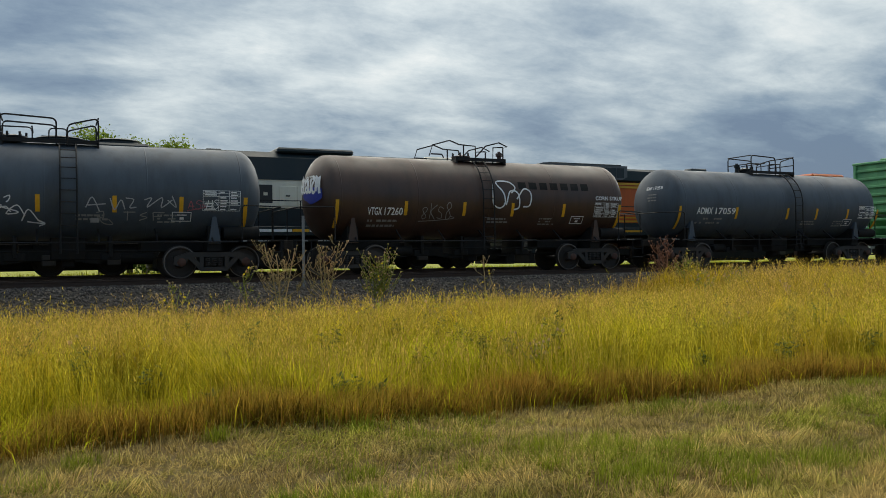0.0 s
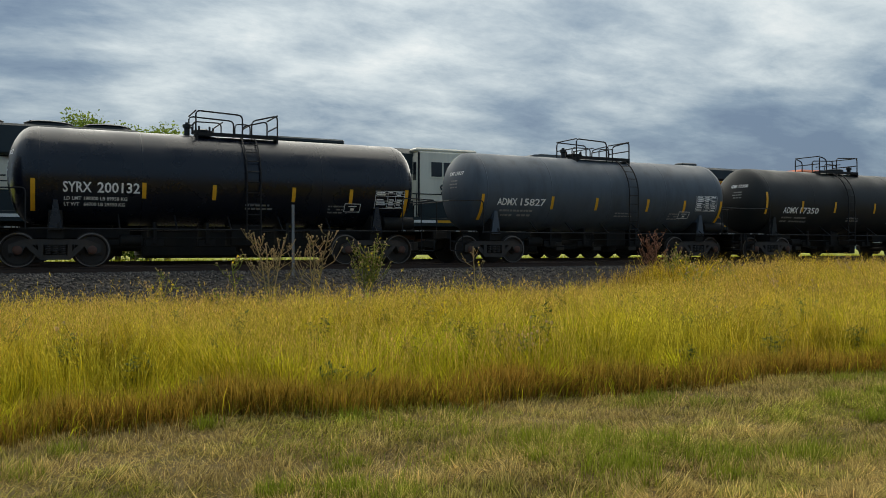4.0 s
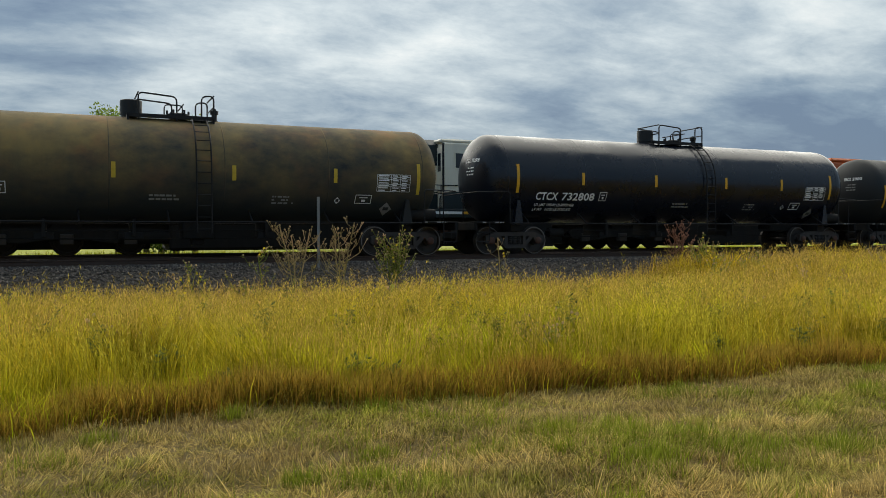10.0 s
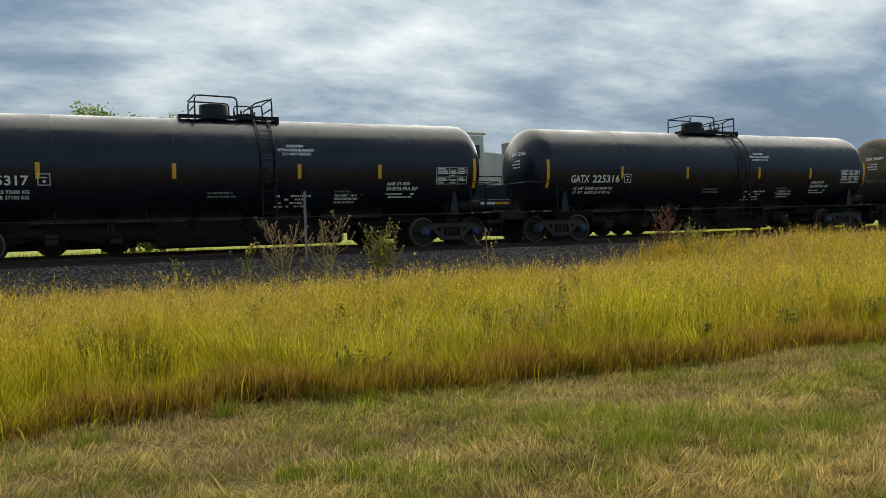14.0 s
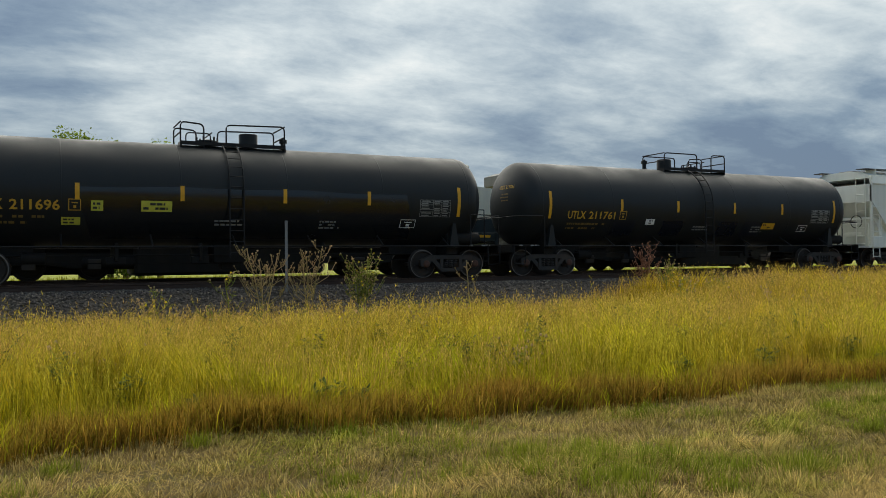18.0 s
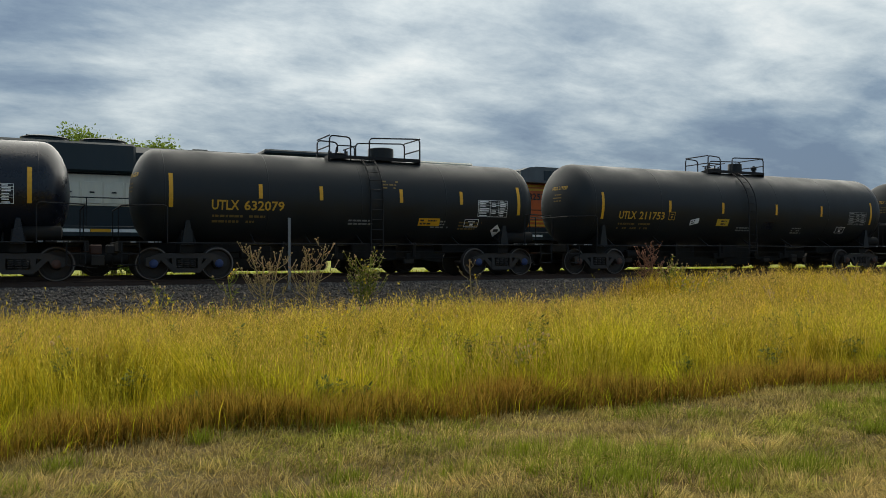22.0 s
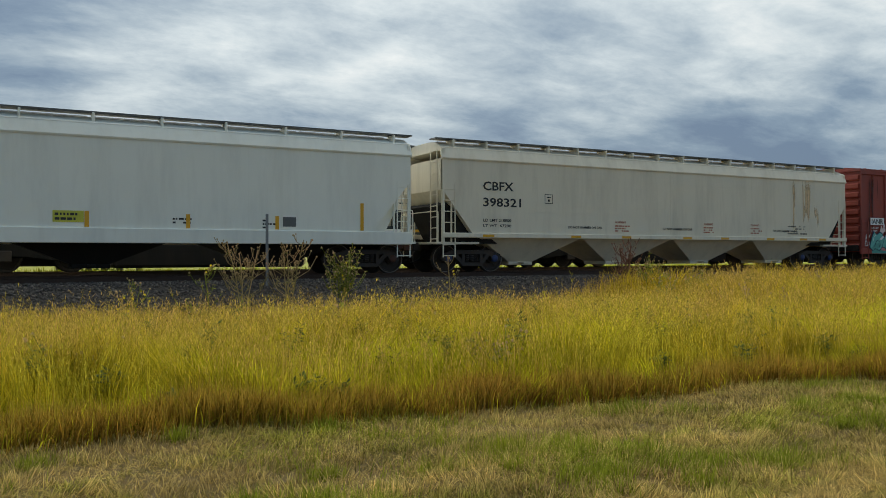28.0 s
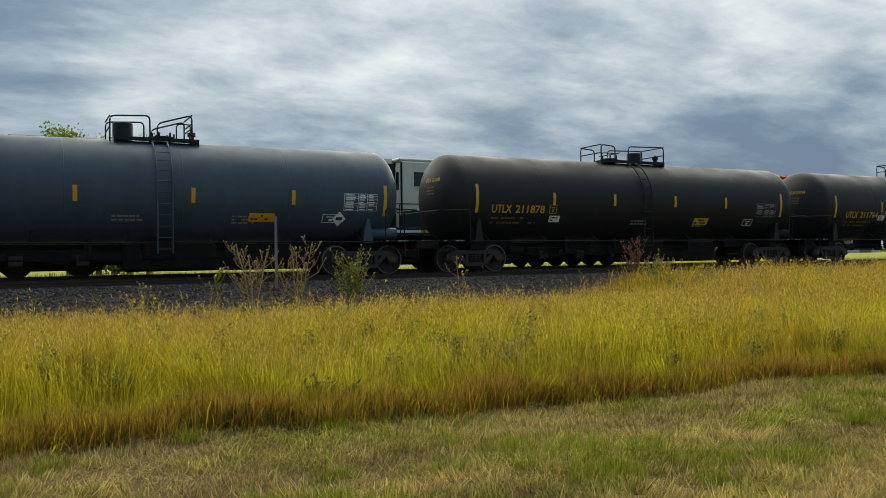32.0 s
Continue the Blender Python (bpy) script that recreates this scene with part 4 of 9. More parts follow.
# fittings on top of the tanks: handrail frames (x0, x1, heights), rails across, free rails (x, height), manway, housing (x, radius, height), vent, platform
TOPS = {
    "u": dict(frames=[(-1.38, -0.73, 0.60, 0.55), (-0.09, 1.65, 0.57, 0.62)], across=[(-1.38, 0.60), (1.65, 0.62)], loops=[(-1.2, -0.5, 0.32)], manway=-0.52, housing=(0.70, 0.28, 0.42), vent=1.78, deck=(-1.4, 1.68)),
    "um": dict(frames=[(-1.34, 0.32, 0.60, 0.60), (1.07, 1.79, 0.60, 0.62)], across=[(-1.34, 0.60), (1.79, 0.62)], loops=[(0.0, 0.7, 0.32)], manway=0.5, housing=(-0.81, 0.28, 0.42), vent=-1.8, deck=(-1.4, 1.8)),
    "b": dict(frames=[], rails=[[(-1.66, 0.06), (-1.54, 0.41), (-0.92, 0.59), (-0.57, 0.47), (0.04, 0.44), (0.06, -0.12)], [(-1.6, 0.12), (-1.2, 0.12), (-1.14, 0.0)], [(-0.4, 0.46), (-0.4, -0.12)], [(0.08, 0.10), (0.43, 0.46), (0.95, 0.60), (1.27, 0.47), (1.1, 0.42), (1.1, -0.12)], [(0.7, -0.12), (0.72, 0.42), (1.1, 0.45)]], across=[], loops=[], manway=-0.2, housing=None, vent=1.3, deck=(-0.7, 1.2)),
    "s": dict(frames=[(-0.85, 0.48, 0.66, 0.60), (0.75, 1.52, 0.45, 0.66)], across=[(-0.85, 0.66), (1.52, 0.66)], loops=[(-0.9, -0.1, 0.36), (0.3, 0.75, 0.36)], manway=-0.55, housing=None, vent=-1.0, deck=(-0.85, 1.54)),
    "c": dict(frames=[(-0.70, 0.32, 0.64, 0.56), (1.0, 1.34, 0.62, 0.65)], across=[(-0.70, 0.64), (1.34, 0.65)], loops=[(0.0, 0.5, 0.36)], manway=0.42, housing=(-0.85, 0.30, 0.48), vent=1.45, deck=(-1.0, 1.36)),
    "m": dict(frames=[(-1.5, -1.15, 0.64, 0.62), (-0.45, 0.95, 0.56, 0.64)], across=[(-1.5, 0.64), (0.95, 0.64)], loops=[(-0.75, -0.25, 0.36)], manway=-0.6, housing=(0.55, 0.30, 0.48), vent=-1.65, deck=(-1.5, 0.97)),
    "d": dict(frames=[(-0.3, 0.75, 0.6, 0.66), (0.95, 1.9, 0.45, 0.74)], across=[(-0.3, 0.6), (1.9, 0.74)], loops=[(1.5, 1.9, 0.5)], manway=1.2, housing=(0.1, 0.28, 0.5), vent=2.0, deck=(-0.2, 2.1)),
    "g": dict(frames=[(-0.79, 0.41, 0.61, 0.58), (0.85, 1.43, 0.40, 0.58)], across=[(-0.79, 0.61), (1.43, 0.58)], loops=[(0.35, 0.85, 0.36)], manway=0.75, housing=(-0.16, 0.42, 0.42), vent=None, deck=(-1.25, 1.63)),
    "p": dict(frames=[(-1.19, 0.27, 0.56, 0.57), (0.6, 1.43, 0.36, 0.59)], across=[(-1.19, 0.56), (1.43, 0.59)], loops=[(-0.3, 0.3, 0.34)], manway=0.5, housing=(-0.84, 0.28, 0.42), vent=-1.5, deck=(-1.2, 1.45)),
    "e": dict(frames=[(-1.17, -0.69, 0.60, 0.54), (-0.05, 1.41, 0.57, 0.62)], across=[(-1.17, 0.60), (1.41, 0.62)], loops=[(-0.9, -0.4, 0.34)], manway=-0.57, housing=None, vent=0.8, deck=(-1.2, 1.43)),
    "x": dict(frames=[(-0.79, -0.10, 0.65, 0.62), (0.53, 2.29, 0.63, 0.71)], across=[(-0.79, 0.65), (2.29, 0.71)], loops=[(-0.5, 0.1, 0.38)], manway=-0.3, housing=(1.17, 0.42, 0.40), vent=None, deck=(-0.85, 2.3)),
    "v": dict(frames=[(-0.97, -0.72, 0.50, 0.42), (-0.08, 1.29, 0.47, 0.48)], across=[(-0.97, 0.50), (1.29, 0.48)], loops=[(-0.9, -0.3, 0.34)], manway=-0.6, housing=(0.48, 0.28, 0.44), vent=None, deck=(-1.1, 1.3)),
    "w": dict(frames=[(-1.20, -0.77, 0.65, 0.52), (-0.13, 1.19, 0.61, 0.66)], across=[(-1.20, 0.65), (1.19, 0.66)], loops=[(-0.65, 0.1, 0.34)], manway=None, housing=(0.45, 0.4, 0.18), vent=1.46, deck=(-1.2, 1.25)),
}


def stencil_dashes():
    bm = bmesh.new()
    bars(bm, on_side(1.42), -0.45, 1.025, 0.9, 1, 0.07, 5, 0.008, 0.55)
    return bm


def tank_car(c, s):
    """A tank car. c: its centre at the clip's start; s: its sizes, paint, fittings and marks."""
    R, top, tl, tc, half = s["R"], s["top"], s["tl"], s["tc"], s["half"]
    zc, e, mat = top - R, tl / 2, s["mat"]
    car = new_car("tank_car", c, s["label"], "tank car")
    surf = on_tank(R, zc)
    # shell with dished heads and weld seams
    hd, off_x, es = R * 0.5, s.get("shell_x", 0.0), s.get("shell_l", tl) / 2
    prof = [(-es + hd * (1 - math.cos(a)), R * math.sin(a)) for a in np.linspace(0, math.pi / 2, 9)]
    prof = prof + [(x, R) for x in np.linspace(-es + hd + 0.3, es - hd - 0.3, 8)] + [(-x, r) for x, r in prof[::-1]]
    key = ("shell", R, top, tl, mat)
    part("tank_shell", lambda: lathe(bmesh.new(), prof, "x", (0, 0, zc), 64), mat, car, s.get("shell", ""), pose(off_x, 0, 0), key)
    for x in np.linspace(off_x - es + hd + 0.1, off_x + es - hd - 0.1, 6 if tl > 14 else 5):
        part("weld_seam", lambda: lathe(bmesh.new(), [(-0.016, R), (-0.008, R + 0.004), (0.008, R + 0.004), (0.016, R)], "x", (0, 0, zc), 64, False), mat, car, at=pose(x, 0, 0), key=("weld", R, zc, mat))
    # saddles, stub sills, platforms
    under = s.get("under", "under")
    for d in (-1, 1):
        part("saddle", lambda: prism(bmesh.new(), [(-0.2, 0.76), (0.2, 0.76), (0.16, zc - R * 0.72), (-0.16, zc - R * 0.72)], -1.12, 1.12), under, car, at=pose(d * tc / 2, 0, 0), key=("saddle", R, zc))
        for y in (-1, 1):
            part("saddle_web", lambda: prism(bmesh.new(), [(-0.17, 0.98), (0.17, 0.98), (0.05, zc - R * 0.52), (-0.05, zc - R * 0.52)], -0.16, 0.04), mat if mat != "rusted" else "black_matt", car, at=pose(d * tc / 2, y * (R * 0.86), 0, 0, 0, 0 if y > 0 else 180), key=("web", R, zc, mat))
        part("sill_stencil", lambda: stencil_dashes(), "dim_paint", car, at=pose(d * (e - 0.35), 0, 0), key="sill_stencil", smooth=False)["kind"] = "stuff"
        part("stub_sill", lambda: boxes((-1.9, 1.1, -0.33, 0.33, 0.76, 1.06), bevel=0.02), under, car, at=pose(d * tc / 2, 0, 0, 0, 0, 0 if d > 0 else 180), key="stub")
        x = e + 0.12
        part("end_platform", lambda: boxes((-0.75, 0.28, -1.42, 1.42, 1.02, 1.07), (0.16, 0.28, -1.4, 1.4, 0.80, 1.02), bevel=0.01), under, car, at=pose(d * x, 0, 0, 0, 0, 0 if d > 0 else 180), key="platform")
        rail = rounded([(x + 0.2, 1.42, 1.05), (x + 0.2, 1.42, 2.02), (x + 0.2, -1.46, 2.02), (x - 0.95, -1.56, 2.05), (x - 0.95, -1.56, 1.0)], 0.12)
        part("end_handrail", tubes([(d * p[0], p[1], p[2]) for p in rail], [(d * (x + 0.2), -0.45, 1.05), (d * (x + 0.2), -0.45, 2.02)], r=0.02), "rail_black", car)
        for y in (-1.45, 1.45):
            part("sill_step", tubes(rounded([(d * (x + 0.2), y, 1.04), (d * (x + 0.2), y, 0.42), (d * (x - 0.25), y, 0.42), (d * (x - 0.25), y, 1.04)], 0.06), [(d * (x + 0.2), y, 0.72), (d * (x - 0.25), y, 0.72)], r=0.017), "rail_black", car)
        coupler(car, tc / 2 + 1.1, half, d)
        truck(car, d * tc / 2, c, s.get("cap", "cap_rust"))
    # brake gear and outlet under the tank
    part("brake_reservoir", lambda: lathe(bmesh.new(), [(-0.55, 0.05), (-0.5, 0.19), (0.5, 0.19), (0.55, 0.05)], "x", (0, 0, 0), 14), s.get("res", "under"), car, at=pose(e - 0.75, -0.95, 1.28), key="reservoir" + s.get("res", "under"))
    part("brake_cylinder", lambda: drum("x", (0, 0, 0), -0.3, 0.3, 0.15, 12, lip=0.03), "under", car, at=pose(-tc / 2 + 1.9, -0.5, 0.72), key="cylinder")
    part("outlet_skid", lambda: boxes((-0.45, 0.45, -0.4, 0.4, 0.55, zc - R + 0.12), (-0.18, 0.18, -0.2, 0.2, 0.36, 0.58), bevel=0.04), "under", car, at=pose(s.get("lad", 0.1), 0, 0), key=("skid", R, zc))
    part("brake_rod", tubes([(-tc / 2, -0.25, 0.62), (-1, -0.3, 0.55), (tc / 2, -0.25, 0.62)], [(-tc / 2 + 1, -0.6, 0.8), (tc / 2 - 1, -0.6, 0.8)], r=0.02), "under", car)
    for y in (-1, 1):
        ys = y * min(R + 0.02, 1.5)
        part("running_rail", tubes([(-e + 0.9, ys, 1.02), (e - 0.9, ys, 1.02)], *[[(x, ys, 1.02), (x, ys * 0.62, zc - math.sqrt(R * R - (R * 0.62) ** 2))] for x in np.linspace(-e + 1.6, e - 1.6, 7)], r=0.025), "rail_black", car)
    for x in (-tc * 0.22, -tc * 0.06, tc * 0.2):
        part("pipe_bracket", lambda: boxes((-0.05, 0.05, -0.7, 0.7, 0.62, zc - R + 0.1), (-0.25, 0.25, -0.62, -0.5, 0.55, 0.75), bevel=0.015), "under", car, at=pose(x, 0, 0), key=("bracket", R, zc))
    # ladder up to the deck
    T = TOPS[s["top_kind"]]
    lx = s.get("lad", 0.1)
    for y in (-1, 1):
        arc = [(0, y * (R + 0.09) * math.cos(a), zc + (R + 0.09) * math.sin(a)) for a in np.linspace(-0.1, 1.25, 12)]
        line = [(0, y * (R + 0.09), 0.72)] + arc

        def ladder(line=line):
            bm = bmesh.new()
            for dx in (-0.2, 0.2):
                tube(bm, [(p[0] + dx, p[1], p[2]) for p in line], 0.024, 5)
            run = [Vector(p) for p in line]
            dist, want = 0.0, 0.12
            for a, b in zip(run, run[1:]):
                seg = (b - a).length
                while want <= dist + seg:
                    p = a.lerp(b, (want - dist) / seg)
                    tube(bm, [(-0.2, p.y, p.z), (0.2, p.y, p.z)], 0.014, 5)
                    want += 0.31
                dist += seg
            return bm
        part("ladder", ladder, s.get("ladmat", "rail_black"), car, at=pose(lx, 0, 0), key=("ladder", R, zc, y, s.get("ladmat", "")))
    # deck and handrails
    d0, d1 = T["deck"]
    for y in (-1, 1):
        part("deck", lambda: boxes((d0, d1, 0.30, 0.62, top - 0.02, top + 0.02), (d0, d1, 0.60, 0.64, top - 0.05, top + 0.05), (d0, d0 + 0.06, 0.25, 0.64, top - 0.2, top), (d1 - 0.06, d1, 0.25, 0.64, top - 0.2, top)), "rail_black", car, at=pose(0, 0, 0) if y > 0 else Matrix.Diagonal((1, -1, 1, 1)), key=("deck", s["top_kind"], top))
        for x0, x1, h0, h1 in T["frames"]:
            part("handrail", tubes(rounded([(x0, y * 0.62, top - 0.12), (x0, y * 0.62, top + h0), (x1, y * 0.62, top + h1), (x1, y * 0.62, top - 0.12)], 0.14), r=0.024), "rail_black", car)
        for rail in T.get("rails", ()):
            part("handrail", tubes([(x, y * 0.62, top + h) for x, h in rail], r=0.024), "rail_black", car)
    for x, h in T["across"]:
        part("cross_rail", tubes([(x, -0.62, top + h), (x, 0.62, top + h)], [(x, -0.62, top + h * 0.5), (x, 0.62, top + h * 0.5)], r=0.022), "rail_black", car)
    for x0, x1, h in T["loops"]:
        part("guard_loop", tubes(rounded([(x0, -0.42, top - 0.02), (x0, -0.42, top + h), (x1, -0.42, top + h), (x1, -0.42, top - 0.02)], 0.12), [(x1, -0.62, top + h), (x1, 0.62, top + h)], r=0.02), "rail_black", car)
    if T["manway"] is not None:
        x = T["manway"]
        part("manway", lambda: lathe(bmesh.new(), [(-0.12, 0.26), (0.10, 0.26), (0.11, 0.33), (0.15, 0.33), (0.17, 0.22), (0.21, 0.06)], "z", (0, 0, 0), 18), s.get("fit", "black_satin"), car, at=pose(x, 0, top), key="manway" + s.get("fit", "black_satin"))
        for k in range(6):
            a = k * math.tau / 6
            part("eye_bolt", lambda: drum("z", (0, 0, 0), 0.06, 0.26, 0.03, 6), "rail_black", car, at=pose(x + 0.3 * math.cos(a), 0.3 * math.sin(a), top), key="eyebolt")
    if T["housing"]:
        x, r, h = T["housing"]
        part("valve_housing", lambda: lathe(bmesh.new(), [(-0.15, r * 0.92), (0.06, r * 0.92), (0.07, r), (h - 0.02, r), (h, r * 0.94), (h + 0.02, 0.05)], "z", (0, 0, 0), 22), s.get("fit", "black_satin"), car, at=pose(x, 0, top), key=("housing", r, h, s.get("fit", "")))
    if T["vent"] is not None:
        part("safety_valve", lambda: lathe(bmesh.new(), [(-0.1, 0.11), (0.02, 0.11), (0.03, 0.08), (0.20, 0.08), (0.22, 0.12), (0.32, 0.12), (0.33, 0.06), (0.38, 0.05)], "z", (0, 0, 0), 12), s.get("fit", "black_satin"), car, at=pose(T["vent"], 0, top), key="valve" + s.get("fit", ""))
    # reflective tape
    st = s["stripes"]
    for i, x in enumerate(st):
        tall = i in (0, len(st) - 1)
        z0, z1 = (2.02, 2.96) if tall else (2.32, 2.74)
        z0, z1 = z0 + s.get("tape", 0), z1 + s.get("tape", 0)
        if s.get("tapes"):
            z0, z1 = s["tapes"][0 if tall else 1]

        def tape(z0=z0, z1=z1):
            bm = bmesh.new()
            strip(bm, on_tank(R, zc), -0.055, 0.055, z0, z1, 0.007)
            return bm
        part("reflective_strip", tape, s.get("tapemat", "yellow"), car, at=pose(x, 0, 0), key=("tape", R, zc, z0, z1, s.get("tapemat", "yellow")), smooth=False)
    # stencils
    ink = s.get("ink", "white_paint")
    word, x0, z0, w, h = s["mark"]
    a, b = word.split(" ")
    wa = w * (len(a) + 0.2) / (len(word) + 0.4)
    marks("reporting_mark", car, ink, lambda bm: write(bm, a, surf, x0, z0, wa, h))
    marks("car_number", car, ink, lambda bm: write(bm, b, surf, x0 + wa + w * 0.07, z0, w - wa - w * 0.07, h))
    if s.get("weights"):
        words(s.get("ink2", "dim_paint"), ("LD LMT 198300 LB 89950 KG", x0 + 0.03 + s.get("shift", 0), z0 - 0.2, 0.095), ("LT WT   64700 LB 29350 KG", x0 + 0.03 + s.get("shift", 0), z0 - 0.35, 0.095))(car, surf)
    elif not s.get("nobars"):
        marks("weight_stencil", car, s.get("ink2", "dim_paint"), lambda bm: bars(bm, surf, x0 + 0.03, z0 - 0.2, w * 0.86, 2, 0.15, len(word) + int(c), 0.007, 0.42))
    g0, g1, gz0, gz1 = s.get("table", (st[-1] - 1.35, st[-1] - 0.28, 1.97, 2.48))
    marks("data_table", car, s.get("tableink", "white_paint" if ink == "white_paint" else "dim_paint"), lambda bm: table(bm, surf, g0, g1, gz0, gz1, int(c)))
    marks("fine_print", car, "dim_paint", lambda bm: (bars(bm, surf, st[2] + 0.9, 1.72, 0.9, 2, 0.10, 3), bars(bm, surf, st[3] + 1.1, 1.74, 0.8, 3, 0.09, 4)))
    if not s.get("nobars"):
        marks("test_sign", car, "white_paint", lambda bm: small_sign(bm, surf, st[-1] - 2.0, 1.6, 0.52, 0.26))
    dish = lambda x, z, off: (off_x - es + hd * (1 - math.sqrt(max(0.0, 1 - ((x * x + (z - zc) ** 2) / R ** 2)))) - off, x, z)
    marks("end_mark", car, ink, lambda bm: (write(bm, a, dish, 0.05, zc + 0.5, -0.32, 0.13), write(bm, b, dish, -0.33, zc + 0.5, -0.4, 0.13)))
    marks("end_stencil", car, s.get("ink2", "dim_paint"), lambda bm: bars(bm, dish, -0.5, zc + 0.3, 0.5, 3, 0.11, 8, 0.012, 0.4))
    if s.get("class_sign"):
        marks("class_sign", car, ink, lambda bm: small_sign(bm, surf, x0 + w + 0.2, z0, 0.3, 0.3))
    for extra in s.get("extra", ()):
        extra(car, surf)
    return car


def words(mat, *rows):
    return lambda car, surf: [marks("stencil_line", car, mat, lambda bm: write(bm, t, surf, x, z, None, h)) for t, x, z, h in rows]


def label_plate(x, z, w=0.62, h=0.26, mat="yellow_label", ink="black_paint", tilt=0.0):
    def made(car, surf):
        lb = marks("sticker", car, mat, lambda bm: strip(bm, lambda a, b, off: surf(a, b + (a - x) * tilt, off), x, x + w, z, z + h, 0.010))
        bm = bmesh.new()
        bars(bm, lambda a, b, off: surf(a, b + (a - x) * tilt, off), x + 0.05, z + h * 0.58, w - 0.1, 2, h * 0.4, int(x * 10), 0.014, 0.55)
        part("sticker_print", bm, ink, lb, smooth=False)
    return made


def clean_panel(x0, x1, z0, z1):
    """A long repainted panel along a tank, with slanting ends and a slightly wavy upper edge."""
    def made(car, surf):
        def draw(bm):
            cols = []
            for i in range(41):
                u = i / 40
                top = z1 + 0.05 * math.sin(u * 3.1) - 0.02 * math.sin(u * 17)
                cols.append([bm.verts.new(surf(x0 + (x1 - x0) * u + (1 - q) * (0.45 if u < 0.5 else 0.3) * abs(2 * u - 1), z0 + (top - z0) * q, 0.005)) for q in np.linspace(0, 1, 13)])
            for a, b in zip(cols, cols[1:]):
                for q in range(12):
                    bm.faces.new((a[q], b[q], b[q + 1], a[q + 1]))
        bm = bmesh.new()
        draw(bm)
        part("repaint_panel", bm, "black_fresh", car, "long panel of fresh glossy black paint")
    return made


def diamond(x, z, r=0.24, mat="white_paint"):
    def made(car, surf):
        def draw(bm):
            vs = [bm.verts.new(surf(x + a, z + b, 0.02)) for a, b in ((-r, 0), (0, -r), (r, 0), (0, r))]
            bm.faces.new(vs)
        d = marks("placard", car, mat, draw)
        bm = bmesh.new()
        strip(bm, surf, x - r * 0.45, x + r * 0.45, z - 0.04, z + 0.05, 0.026)
        part("placard_print", bm, "black_paint", d, smooth=False)
    return made


def tag(x0, x1, z0, z1, seed, mat="spray_white", width=0.028, letters=5):
    return lambda car, surf: marks("graffiti", car, mat, lambda bm: scribble(bm, surf, x0, x1, z0, z1, seed, width, letters), "scrawled spray-paint tag")


def lines(mat, width, *polys, label="spray-painted letters"):
    return lambda car, surf: marks("graffiti", car, mat, lambda bm: [stroke(bm, surf, p, width, 0.008 + 0.004 * i) for i, p in enumerate(polys)], label)


def lines_over(mat, width, *polys, label="outline over a spray-painted piece"):
    return lambda car, surf: marks("graffiti", car, mat, lambda bm: [stroke(bm, surf, p, width, 0.052 + 0.002 * i) for i, p in enumerate(polys)], label)


def fat(mat, width, polys, off, label="fat letter of a spray-painted piece"):
    """Thick sprayed letters, one broad pass laid over the next."""
    return lambda car, surf: marks("graffiti", car, mat, lambda bm: [soft_stroke(bm, surf, curvy(p, 5), width, off + 0.0015 * i, 0.05) for i, p in enumerate(polys)], label)


def loose(polys):
    return [curvy(p, 4) if len(p) > 2 else p for p in polys]


def soft(mat, *rows, label="broad white spray-painted letters"):
    return lambda car, surf: marks("graffiti", car, mat, lambda bm: [soft_stroke(bm, surf, p, w, 0.010 + 0.003 * i) for i, (p, w) in enumerate(rows)], label)


def grime(seed, x0, x1, z0, z1, n=16, mat="fuzzy_dirt", name="grime_streak"):
    """Dark or rusty runs down a side, from its top edge, seams and ribs."""
    def made(car, surf):
        def draw(bm):
            rnd = random.Random(seed)
            for i in range(n):
                x, a = rnd.uniform(x0, x1), rnd.uniform(0.3, 1.0)
                top2 = z1 if rnd.random() < 0.6 else rnd.uniform(z0 + 0.4, z1)
                soft_stroke(bm, surf, [(x, top2), (x + rnd.uniform(-0.02, 0.02), top2 - (top2 - z0) * a * 0.5), (x + rnd.uniform(-0.03, 0.03), top2 - (top2 - z0) * a)], (rnd.uniform(0.08, 0.36), rnd.uniform(0.05, 0.2)), 0.004 + 0.0002 * i, 0.3)
        ob = marks(name, car, mat, draw, "vertical streaks of dirt")
        ob["kind"] = "stuff"
    return made


